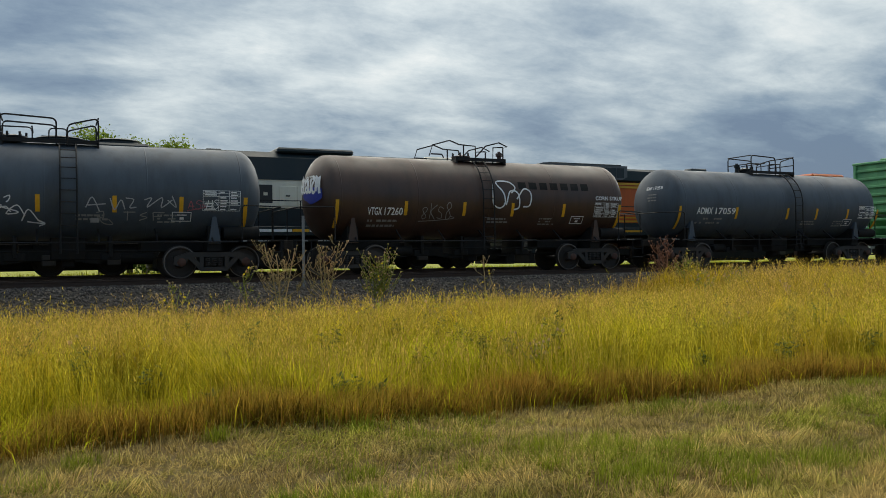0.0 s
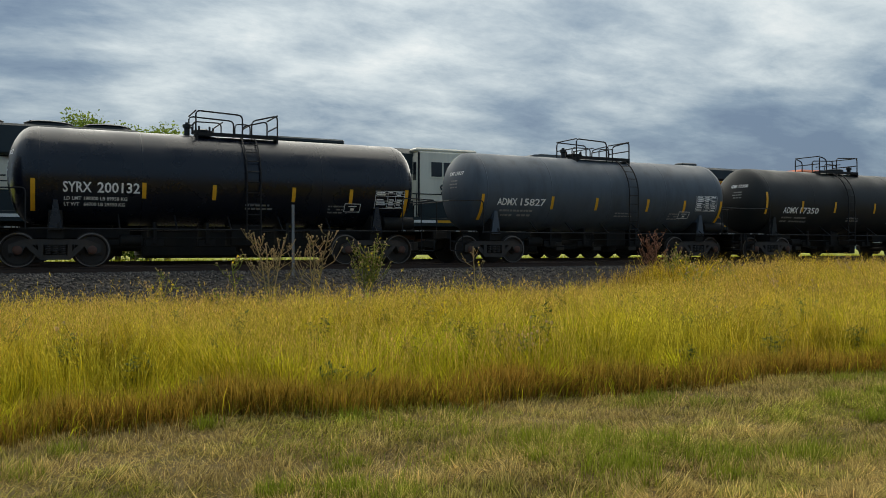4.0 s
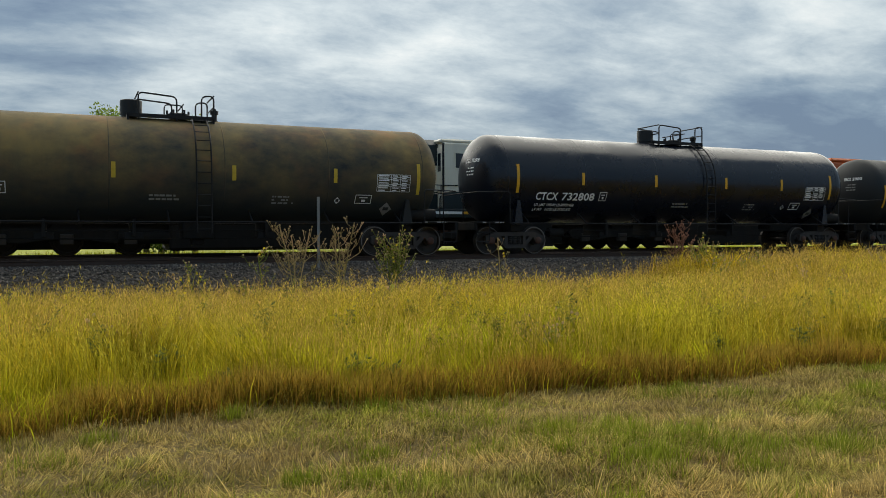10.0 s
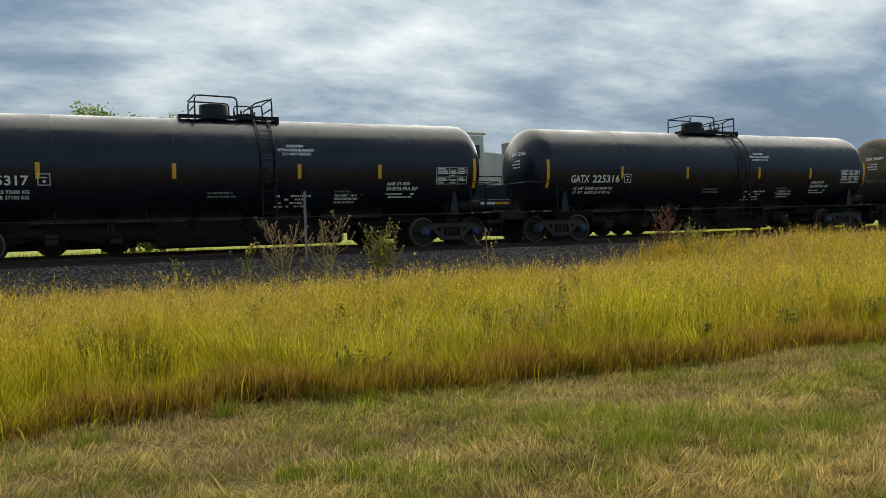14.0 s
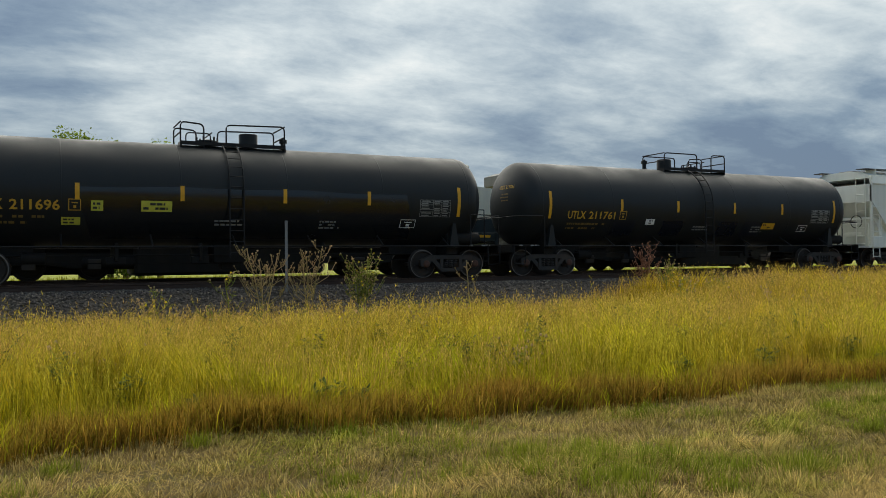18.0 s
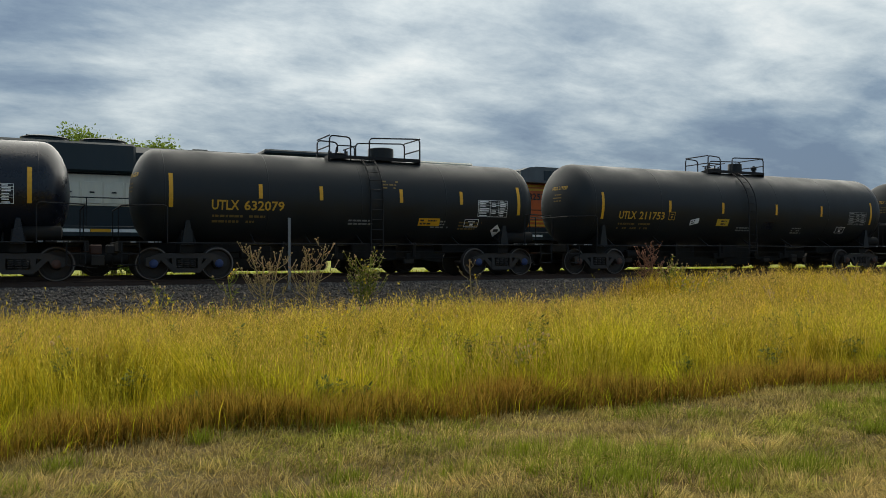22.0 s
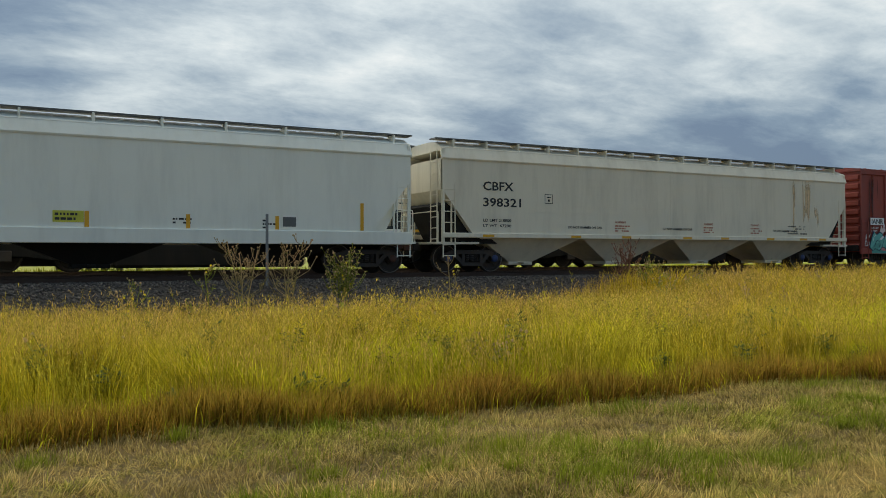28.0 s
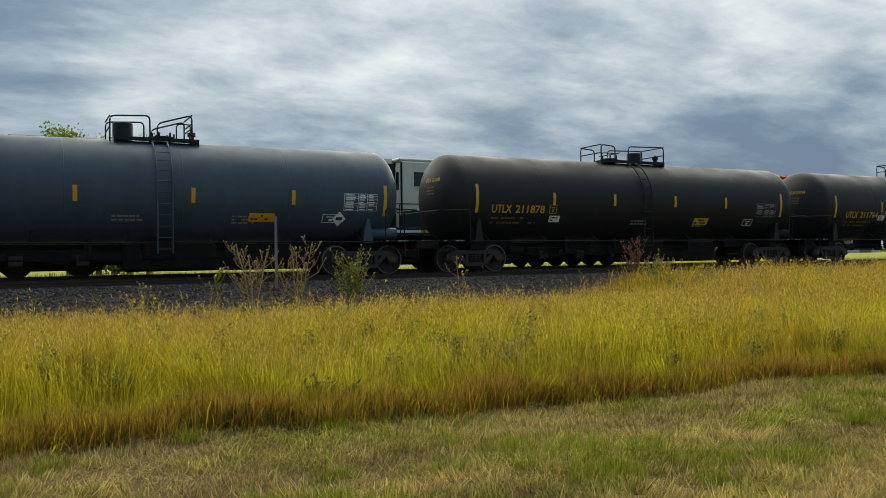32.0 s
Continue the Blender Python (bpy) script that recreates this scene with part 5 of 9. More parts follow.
def humps(mat, *rows, off=0.008, label="arched letter of a spray-painted piece", jag=False):
    """Filled arches: x0, x1, foot, top."""
    def made(car, surf):
        def draw(bm):
            for k, (x0, x1, zb, zt) in enumerate(rows):
                lean = 0.12 * math.sin(k * 2.1)
                if jag:                                # leaning letters with pointed tops and feet
                    us = np.linspace(0, 1, 13)
                    tops, feet = np.interp(us, [0, 0.15, 0.4, 0.65, 0.85, 1], np.roll([0.7, 1.02, 0.84, 1.0, 0.9, 0.62], k % 2)), np.interp(us, [0, 0.25, 0.5, 0.75, 1], np.roll([0.16, 0.0, 0.12, -0.03, 0.18], k % 3))
                    grid = [[bm.verts.new(surf(x0 + (x1 - x0) * u + 0.16 * (q - 0.5), zb + (zt - zb) * (f + (t - f) * q), off + 0.001 * k)) for q in np.linspace(0, 1, 9)] for u, t, f in zip(us, tops, feet)]
                    for a, b in zip(grid, grid[1:]):
                        for q in range(8):
                            bm.faces.new((a[q], b[q], b[q + 1], a[q + 1]))
                    continue
                pts = [(x0 + (x1 - x0) * u, zb + (zt - zb) * (1 - abs(2 * (u - 0.45 - lean)) ** 2.6 * 0.75 if 0 < u < 1 else 0.12)) for u in np.linspace(0, 1, 15)]
                for (xa, za), (xb, zb2) in zip(pts, pts[1:]):
                    ta, tb = max(za, zb + 0.02), max(zb2, zb + 0.02)
                    ladder_of = [[bm.verts.new(surf(x, zb + (h - zb) * q / 8, off + 0.001 * k)) for x, h in ((xa, ta), (xb, tb))] for q in range(9)]
                    for lo, hi in zip(ladder_of, ladder_of[1:]):
                        bm.faces.new((lo[0], lo[1], hi[1], hi[0]))
        marks("graffiti", car, mat, draw, label)
    return made


def patch(mat, *blobs, label="sprayed patch of colour", off=0.0065):
    return lambda car, surf: marks("graffiti", car, mat, lambda bm: [blob(bm, surf, *b, off + 0.0012 * i) for i, b in enumerate(blobs)], label)


def flower(cx, cz, seed, n=9):
    rnd, small = random.Random(seed), []
    for _ in range(15):                                # small loops crowded round the bloom
        a, q = rnd.uniform(0, math.tau), rnd.uniform(0.3, 1.0)
        u, v, r = cx + 0.42 * q * math.cos(a), cz + 0.62 * q * math.sin(a), rnd.uniform(0.06, 0.13)
        small.append(curvy([(u + r * (1 - k * 0.1) * math.cos(k * 1.1 + a), v + r * (1.2 - k * 0.1) * math.sin(k * 1.1 + a)) for k in range(9)], 3))
    out = small + [curvy([(cx + 0.14 * math.cos(a), cz + 0.2 * math.sin(a)) for a in np.linspace(0, 6.4, 9)])]
    for k in range(n):
        a = k * math.tau / n
        p = [(cx + r * math.cos(a + d) * 0.8, cz + r * math.sin(a + d) * 1.1) for r, d in ((0.2, -0.2), (0.34 + rnd.uniform(0, 0.1), -0.28), (0.42, 0), (0.34, 0.25), (0.22, 0.2))]
        out.append(curvy(p, 4))
    return out


def end_cage(car, e, d, mat, slope_x, zb=0.95, zt=4.05):
    """Ladders, posts and braces at a hopper's open end."""
    x = d * e
    for y in (-1.44, 1.44):
        part("corner_post", boxes((min(x, x - d * 0.09), max(x, x - d * 0.09), y - 0.05, y + 0.05, zb, zt), bevel=0.01), mat, car)
        bm = bmesh.new()
        for q in (0.02, 0.46):
            tube(bm, [(x - d * q, y * 1.04, zb - 0.45), (x - d * q, y * 1.04, zb + 1.95)], 0.022, 5)
        for k in range(7):
            tube(bm, [(x - d * 0.02, y * 1.04, zb - 0.4 + k * 0.36), (x - d * 0.46, y * 1.04, zb - 0.4 + k * 0.36)], 0.016, 5)
        part("side_ladder", bm, mat, car)
        part("brace", tubes([(d * slope_x, y, 1.4), (d * (slope_x + (e - slope_x) * 0.5), y, 2.25), (x, y, 2.9)], [(d * (slope_x + 0.75), y, 1.0), (d * (slope_x + 0.75), y, 2.35)], r=0.03), mat, car)
    bm = bmesh.new()
    for y in (0.75, 1.2):
        tube(bm, [(x + d * 0.05, -y, zb), (x + d * 0.05, -y, zt)], 0.02, 5)
    for k in range(9):
        tube(bm, [(x + d * 0.05, -0.75, zb + 0.15 + k * 0.36), (x + d * 0.05, -1.2, zb + 0.15 + k * 0.36)], 0.015, 5)
    part("end_ladder", bm, mat, car)
    part("end_platform", boxes((min(x - d * 1.4, x + d * 0.2), max(x - d * 1.4, x + d * 0.2), -1.45, 1.45, zb - 0.02, zb + 0.05)), mat, car)
    part("end_railing", tubes(rounded([(x + d * 0.12, 1.4, zb), (x + d * 0.12, 1.4, zb + 1.05), (x + d * 0.12, -1.4, zb + 1.05), (x + d * 0.12, -1.4, zb)], 0.1), r=0.018), mat, car)
    part("brake_wheel", tubes([(x - d * 0.3, -0.5 + 0.28 * math.cos(a), 2.1 + 0.28 * math.sin(a)) for a in np.linspace(0, math.tau, 17)], r=0.02), "rail_black", car)


def chord(e, y):
    """The slanting plate between a hopper's side and its roof."""
    bm = bmesh.new()
    rows = [[bm.verts.new((x, y * a, z)) for a, z in ((1.44, 3.68), (1.525, 3.68), (1.545, 3.73), (1.40, 4.10), (1.36, 4.06))] for x in (-e - 0.03, e + 0.03)]
    for i in range(5):
        bm.faces.new((rows[0][i], rows[1][i], rows[1][(i + 1) % 5], rows[0][(i + 1) % 5]))
    bm.faces.new(rows[0])
    bm.faces.new(rows[1][::-1])
    bmesh.ops.recalc_face_normals(bm, faces=bm.faces)
    return bm


def hopper(c, s):
    """A covered hopper car: body with sloped ends, roof with hatch trough, bays below."""
    e, tc, half, mat = s["e"], s["tc"], s["half"], s["mat"]
    sx, zs, zk = s["slope"]            # where the slope sheet meets the sill, sill top, height where the slope meets the end
    car = new_car("covered_hopper", c, s["label"], "hopper car")
    side = on_side(1.5)
    part("body", lambda: prism(bmesh.new(), [(-e, 3.72), (-e, zk), (-sx, zs), (sx, zs), (e, zk), (e, 3.72)], -1.5, 1.5), mat, car, smooth=False)
    for y in (-1, 1):
        part("top_chord", chord(e, y), mat, car, smooth=False)
        part("side_sill", boxes((-e - 0.02, e + 0.02, min(y * 1.42, y * 1.56), max(y * 1.42, y * 1.56), s["sill"][0], s["sill"][1]), bevel=0.015), mat, car)
    bm = bmesh.new()
    prof = [(-1.42, 3.98), (-1.42, 4.08), (-0.95, 4.29), (-0.5, 4.33), (0.5, 4.33), (0.95, 4.29), (1.42, 4.08), (1.42, 3.98)]
    a = [bm.verts.new((-e, y, z)) for y, z in prof]
    b = [bm.verts.new((e, y, z)) for y, z in prof]
    for i in range(len(prof)):
        bm.faces.new((a[i], b[i], b[(i + 1) % len(prof)], a[(i + 1) % len(prof)]))
    bm.faces.new(a[::-1])
    bm.faces.new(b)
    part("roof", bm, mat, car, smooth=False)
    k = 6
    for i in range(k):
        x0 = -e + 0.35 + i * (2 * e - 0.7) / k
        part("hatch_cover", boxes((x0, x0 + (2 * e - 0.7) / k - 0.05, -0.42, 0.42, 4.27, 4.41), bevel=0.04), s["hatch"], car)
    for y in (-1, 1):
        part("roof_walk", boxes((-e - 0.15, e + 0.15, min(y * 0.85, y * 1.32), max(y * 0.85, y * 1.32), 4.36, 4.40)), s["walkmat"], car)
        for i in range(s["brackets"]):
            x = -e + 0.5 + i * (2 * e - 1.0) / (s["brackets"] - 1)
            part("walk_bracket", lambda: boxes((-0.03, 0.03, -1.36, -0.85, 4.10, 4.36), bevel=0.01), mat, car, at=pose(x, 0, 0) if y < 0 else pose(x, 0, 0, 0, 0, 180), key=("bracket", mat))
    n = s["bays"]
    for i in range(n):
        w = (2 * sx - 0.6) / n
        x = -sx + 0.3 + (i + 0.5) * w
        part("hopper_bay", lambda: bay(w), s["baymat"], car, at=pose(x, 0, 0), key=("bay", s["baymat"], n, w))
        part("discharge_gate", lambda: boxes((-0.5, 0.5, -0.65, 0.65, 0.22, 0.36), (-0.1, 0.1, -1.0, -0.6, 0.26, 0.33), bevel=0.015), s["baymat"], car, at=pose(x, 0, 0), key=("gate", s["baymat"]))
    for d in (-1, 1):
        end_cage(car, e, d, s["cage"], sx)
        part("stub_sill", lambda: boxes((-1.9, 1.1, -0.33, 0.33, 0.76, 1.0), bevel=0.02), "under", car, at=pose(d * tc / 2, 0, 0, 0, 0, 0 if d > 0 else 180), key="stub_hop")
        part("end_sheet", lambda: prism(bmesh.new(), [(-0.9, 0.95), (0.5, 0.95), (1.2, 2.2), (1.1, 2.3)], -1.3, 1.3), s.get("endmat", mat), car, at=pose(d * (sx - 0.2), 0, 0, 0, 0, 0 if d > 0 else 180), key=("endsheet", s.get("endmat", mat)))
        coupler(car, tc / 2 + 1.1, half, d)
        truck(car, d * tc / 2, c, s.get("cap", "cap_rust"))
    part("brake_reservoir", lambda: lathe(bmesh.new(), [(-0.5, 0.05), (-0.45, 0.2), (0.45, 0.2), (0.5, 0.05)], "y", (0, 0, 0), 14), s["cage"], car, at=pose(-e + 0.9, 0, 1.6), key="hopres" + s["cage"])
    for z in s.get("seams", ()):
        part("weld_seam", boxes((-sx + 1.8, sx - 2.8, -1.506, -1.49, z - 0.012, z + 0.012)), mat, car)
    for x in s.get("posts", ()):
        part("panel_seam", boxes((x - 0.012, x + 0.012, -1.505, -1.49, zs, 3.78)), mat, car)
    for x, z0, z1 in s["tape"]:
        marks("reflective_strip", car, "yellow", lambda bm: strip(bm, side, x - 0.055, x + 0.055, z0, z1, 0.014))
    for x in s.get("tabs", ()):
        marks("reflective_strip", car, "yellow", lambda bm: strip(bm, on_side(1.56), x - 0.22, x + 0.22, s["sill"][0] + 0.03, s["sill"][0] + 0.11, 0.006))
    for w, x, z, wd, h in s["words"]:
        marks("reporting_mark", car, s.get("ink", "black_paint"), lambda bm: write(bm, w, side, x, z, wd, h))
    for extra in s.get("extra", ()):
        extra(car, side)
    return car


def bay(w):
    bm = bmesh.new()
    top = [(-w * 0.49, -1.35), (w * 0.49, -1.35), (w * 0.49, 1.35), (-w * 0.49, 1.35)]
    low = [(-0.5, -0.65), (0.5, -0.65), (0.5, 0.65), (-0.5, 0.65)]
    a = [bm.verts.new((x, y, 1.16)) for x, y in top]
    b = [bm.verts.new((x, y, 0.34)) for x, y in low]
    for i in range(4):
        bm.faces.new((a[i], a[(i + 1) % 4], b[(i + 1) % 4], b[i]))
    bm.faces.new(a)
    bm.faces.new(b[::-1])
    bmesh.ops.recalc_face_normals(bm, faces=bm.faces)
    return bm


def boxcar(c, s):
    """A boxcar with posts on its sides, corrugated ends and one sliding door a side."""
    e, tc, half, mat = s["e"], s["tc"], s["half"], s["mat"]
    car = new_car("boxcar", c, s["label"], "boxcar")
    side = on_side(1.5)
    z0, z1 = s["z"]
    part("body", boxes((-e + 0.06, e - 0.06, -1.44, 1.44, z0 + 0.1, z1 - 0.05)), mat, car, smooth=False)
    bm = bmesh.new()
    prof = [(-1.53, z1 - 0.1), (-1.53, z1), (-0.6, z1 + 0.12), (0, z1 + 0.14), (0.6, z1 + 0.12), (1.53, z1), (1.53, z1 - 0.1)]
    a = [bm.verts.new((-e - 0.04, y, z)) for y, z in prof]
    b = [bm.verts.new((e + 0.04, y, z)) for y, z in prof]
    for i in range(len(prof)):
        bm.faces.new((a[i], b[i], b[(i + 1) % len(prof)], a[(i + 1) % len(prof)]))
    bm.faces.new(a[::-1])
    bm.faces.new(b)
    part("roof", bm, mat, car, smooth=False)
    for i in range(14):
        x = -e + 0.4 + i * (2 * e - 0.8) / 13
        part("roof_rib", lambda: prism(bmesh.new(), [(-0.06, z1 - 0.02), (0.06, z1 - 0.02), (0.03, z1 + 0.03), (-0.03, z1 + 0.03)], -1.49, 1.49), mat, car, at=pose(x, 0, 0), key=("roofrib", z1, mat))
    d0, d1 = s["door"]
    for y in (-1, 1):
        part("top_rail", boxes((-e, e, min(y * 1.43, y * 1.52), max(y * 1.43, y * 1.52), z1 - 0.24, z1 - 0.06), bevel=0.01), mat, car)
        part("side_sill", boxes((-e, e, min(y * 1.43, y * 1.51), max(y * 1.43, y * 1.51), z0 + 0.02, z0 + 0.24), (-e + 2.6, e - 2.6, min(y * 1.40, y * 1.46), max(y * 1.40, y * 1.46), z0 - 0.06, z0 + 0.05), bevel=0.01), mat, car)
        x = -e + 0.02
        while x < e:
            if x + 0.1 < d0 - 0.05 or x > d1 + 0.05:
                part("side_post", lambda: boxes((0, 0.1, -1.5, -1.43, z0 + 0.24, z1 - 0.24), bevel=0.012), mat, car, at=pose(x, 0, 0) if y < 0 else pose(x + 0.1, 0, 0, 0, 0, 180), key=("post", mat, z0, z1))
            x += s["pitch"]
        # door with its own frame, bars and rails
        m = pose(0, 0, 0) if y < 0 else Matrix.Diagonal((1, -1, 1, 1))
        door = part("door", lambda: boxes((d0 + 0.05, d1 - 0.05, -1.53, -1.45, z0 + 0.28, z1 - 0.30), bevel=0.015), mat, car, at=m, key=("door", c))
        for k, z in enumerate(np.linspace(z0 + 0.5, z1 - 0.5, s["doorbars"])):
            part("door_rib", lambda: boxes((d0 + 0.1, d1 - 0.1, -1.565, -1.52, -0.035, 0.035), bevel=0.01), mat, door, at=pose(0, 0, z), key=("rib", c))
        for x in (d0 + 0.12, (d0 + d1) / 2 + 0.1, d1 - 0.12):
            part("lock_bar", lambda: tubes([(0, -1.57, z0 + 0.3), (0, -1.57, z1 - 0.32)], r=0.022), mat, door, at=pose(x, 0, 0), key=("bar", c))
        part("door_track", boxes((d0 - 2.2 if s["doorbars"] < 6 else d0 - 0.1, d1 + 2.6, min(y * 1.5, y * 1.57), max(y * 1.5, y * 1.57), z0 + 0.20, z0 + 0.27)), mat, car)
    for d in (-1, 1):
        for k in range(9):
            z = z0 + 0.35 + k * (z1 - z0 - 0.5) / 8.6
            part("end_corrugation", lambda: prism(bmesh.new(), [(0, -0.15), (0.09, -0.08), (0.09, 0.08), (0, 0.15)], -1.4, 1.4), mat, car, at=pose(d * (e - 0.06), 0, z, 0, 0, 0 if d > 0 else 180), key=("corr", mat))
        for y in (-1.46, 1.46):
            bm = bmesh.new()
            for q in (0.05, 0.5):
                tube(bm, [(d * (e - q), y * 1.045, z0 - 0.2), (d * (e - q), y * 1.045, z0 + 1.6)], 0.018, 5)
            for k in range(5):
                tube(bm, [(d * (e - 0.05), y * 1.045, z0 - 0.15 + k * 0.4), (d * (e - 0.5), y * 1.045, z0 - 0.15 + k * 0.4)], 0.014, 5)
            part("grab_irons", bm, mat, car)
        part("stub_sill", lambda: boxes((-1.9, 1.1, -0.33, 0.33, 0.70, 0.98), bevel=0.02), "under", car, at=pose(d * tc / 2, 0, 0, 0, 0, 0 if d > 0 else 180), key="stub_box")
        part("end_sill", boxes((min(d * (e - 0.05), d * (e + 0.12)), max(d * (e - 0.05), d * (e + 0.12)), -1.4, 1.4, 0.72, 1.0), bevel=0.02), "under", car)
        part("end_ladder", tubes(*[[(d * (e + 0.13), 0.9, z0 + 0.1 + k * 0.38), (d * (e + 0.13), 1.35, z0 + 0.1 + k * 0.38)] for k in range(9)], r=0.015), mat, car)
        coupler(car, tc / 2 + 1.1, half, d)
        truck(car, d * tc / 2, c, s.get("cap", "cap_rust"))
    part("centre_sill", boxes((-tc / 2, tc / 2, -0.3, 0.3, 0.40, 0.98)), "under", car)
    part("brake_rigging", tubes([(-tc / 2 + 1, -0.7, 0.46), (tc / 2 - 1, -0.7, 0.40)], [(-tc / 2 + 1, -1.1, 0.55), (tc / 2 - 2, -1.0, 0.36)], [(-2.0, -1.2, 0.62), (-1.6, -1.2, 0.34), (1.6, -1.2, 0.34), (2.0, -1.2, 0.62)], r=0.03), "under", car)
    for x in (-3.0, -1.0, 1.2, 3.1):
        part("cross_bearer", lambda: boxes((-0.1, 0.1, -1.35, 1.35, 0.45, 0.95)), "under", car, at=pose(x, 0, 0), key="bearer")
    part("brake_reservoir", lambda: drum("x", (0, 0, 0), -0.5, 0.5, 0.2, 14), "under", car, at=pose(1.9, -0.7, 0.62), key="boxres")
    for x, z in s["tabs"]:
        h = 0.05 if z < 0.8 else 0.1
        marks("reflective_strip", car, "yellow", lambda bm: strip(bm, on_side(1.51), x - 0.235, x + 0.235, z - h, z + h, 0.045))
    for w, x, z, wd, h in s["words"]:
        marks("reporting_mark", car, "white_paint", lambda bm: write(bm, w, side, x, z, wd, h, 0.012))
    for extra in s["extra"]:
        extra(car, side)
    return car


# ---- the two standing locomotives on the far track ----
def loco_truck(loco, x, d=1.07, gap=2.05):
    t = part("truck", lambda: boxes((-2.9, 2.9, -0.9, 0.9, 0.5, 0.85), (-0.5, 0.5, -1.1, 1.1, 0.8, 1.15), (-2.75, 2.75, -0.6, 0.6, 0.2, 0.55), bevel=0.03), "under", loco, at=pose(x, 0, 0), key="loco_bolster")
    for y in (-1.12, 1.12):
        part("side_frame", lambda: prism(bmesh.new(), [(-2.9, 0.75), (-2.7, 0.95), (2.7, 0.95), (2.9, 0.75), (2.7, 0.5), (1.4, 0.42), (0.6, 0.55), (-0.6, 0.55), (-1.4, 0.42), (-2.7, 0.5)], -0.09, 0.09), "under", t, at=pose(0, y, 0), key="loco_frame")
        for k in (-1, 0, 1):
            part("journal_box", lambda: boxes((-0.22, 0.22, -0.14, 0.14, 0.36, 0.74), bevel=0.03), "iron", t, at=pose(k * gap, y * 1.04, 0), key="journal")
    for k in (-1, 0, 1):
        part("wheelset", lambda: loco_wheels(d), "wheel", t, at=pose(k * gap, 0, d / 2), key="loco_wheelset")


def loco_wheels(d):
    bm = bmesh.new()
    lathe(bm, [(-1.0, 0.09), (1.0, 0.09)], "y", (0, 0, 0), 10)
    for s in (-1, 1):
        lathe(bm, [(s * a, r) for a, r in ((0.63, 0.12), (0.63, d * 0.42), (0.66, d / 2 + 0.025), (0.69, d / 2 + 0.02), (0.70, d / 2), (0.79, d / 2 - 0.01), (0.79, d * 0.42), (0.73, d * 0.4), (0.73, 0.12))], "y", (0, 0, 0), 28)
    return bm


def loco_base(x0, x1, label, mat):
    L = tagged(new("locomotive"), label, "locomotive", "standing locomotives")
    L.location = (0, FAR_Y, 0)
    part("frame", boxes((x0 + 0.5, x1 - 0.4, -1.5, 1.5, 1.38, 1.74), (x0 + 0.4, x0 + 0.6, -1.5, 1.5, 0.6, 1.75), (x1 - 0.5, x1 - 0.3, -1.5, 1.5, 0.6, 1.75), bevel=0.02), mat, L)
    mid = (x0 + x1) / 2
    part("underframe", boxes((x0 + 1.2, x1 - 1.2, -0.95, 0.95, 0.72, 1.4), bevel=0.04), "under", L)
    part("fuel_tank", boxes((mid - 3.6, mid + 3.4, -1.35, 1.35, 0.13, 1.3), bevel=0.1), "under", L)
    for y in (-1.46, 1.46):
        n = int((x1 - x0 - 2) / 1.75)
        pts = [x0 + 1.0 + i * (x1 - x0 - 2.0) / n for i in range(n + 1)]
        for x in pts:
            part("stanchion", lambda: tubes([(0, 0, 1.74), (0, 0, 2.72)], r=0.022), "rail_black", L, at=pose(x, y, 0), key="stanchion")
        part("handrail", tubes([(pts[0], y, 2.72), (pts[-1], y, 2.72)], [(pts[0], y, 2.71), (pts[0] - 0.25, y, 2.3)], r=0.022), "rail_black", L)
    for x in (x0 + 4.6, x1 - 4.6):
        loco_truck(L, x)
    for x, d in ((x0, 1), (x1, -1)):
        part("pilot", boxes((min(x + d * 0.3, x + d * 0.75), max(x + d * 0.3, x + d * 0.75), -1.45, 1.45, 0.16, 0.75), (min(x + d * 0.7, x + d * 1.5), max(x + d * 0.7, x + d * 1.5), -1.0, 1.0, 0.3, 0.8), bevel=0.03), "under", L)
    for y in (-1.05, 1.05):
        part("air_reservoir", drum("x", (0, y, 0.62), mid - 5.3, mid - 3.5, 0.24, 14), "under", L)
    for d, x in ((-1, x0), (1, x1)):
        part("coupler", boxes((min(x, x - d * 0.5), max(x, x - d * 0.5), -0.14, 0.14, 0.75, 1.0), bevel=0.03), "iron", L)
        for z in (0.5, 0.9, 1.3):
            part("step", lambda: boxes((-0.3, 0.3, -1.5, -1.2, 0, 0.05)), "under", L, at=pose(x - d * 0.8, 0, z), key="loco_step")
    return L


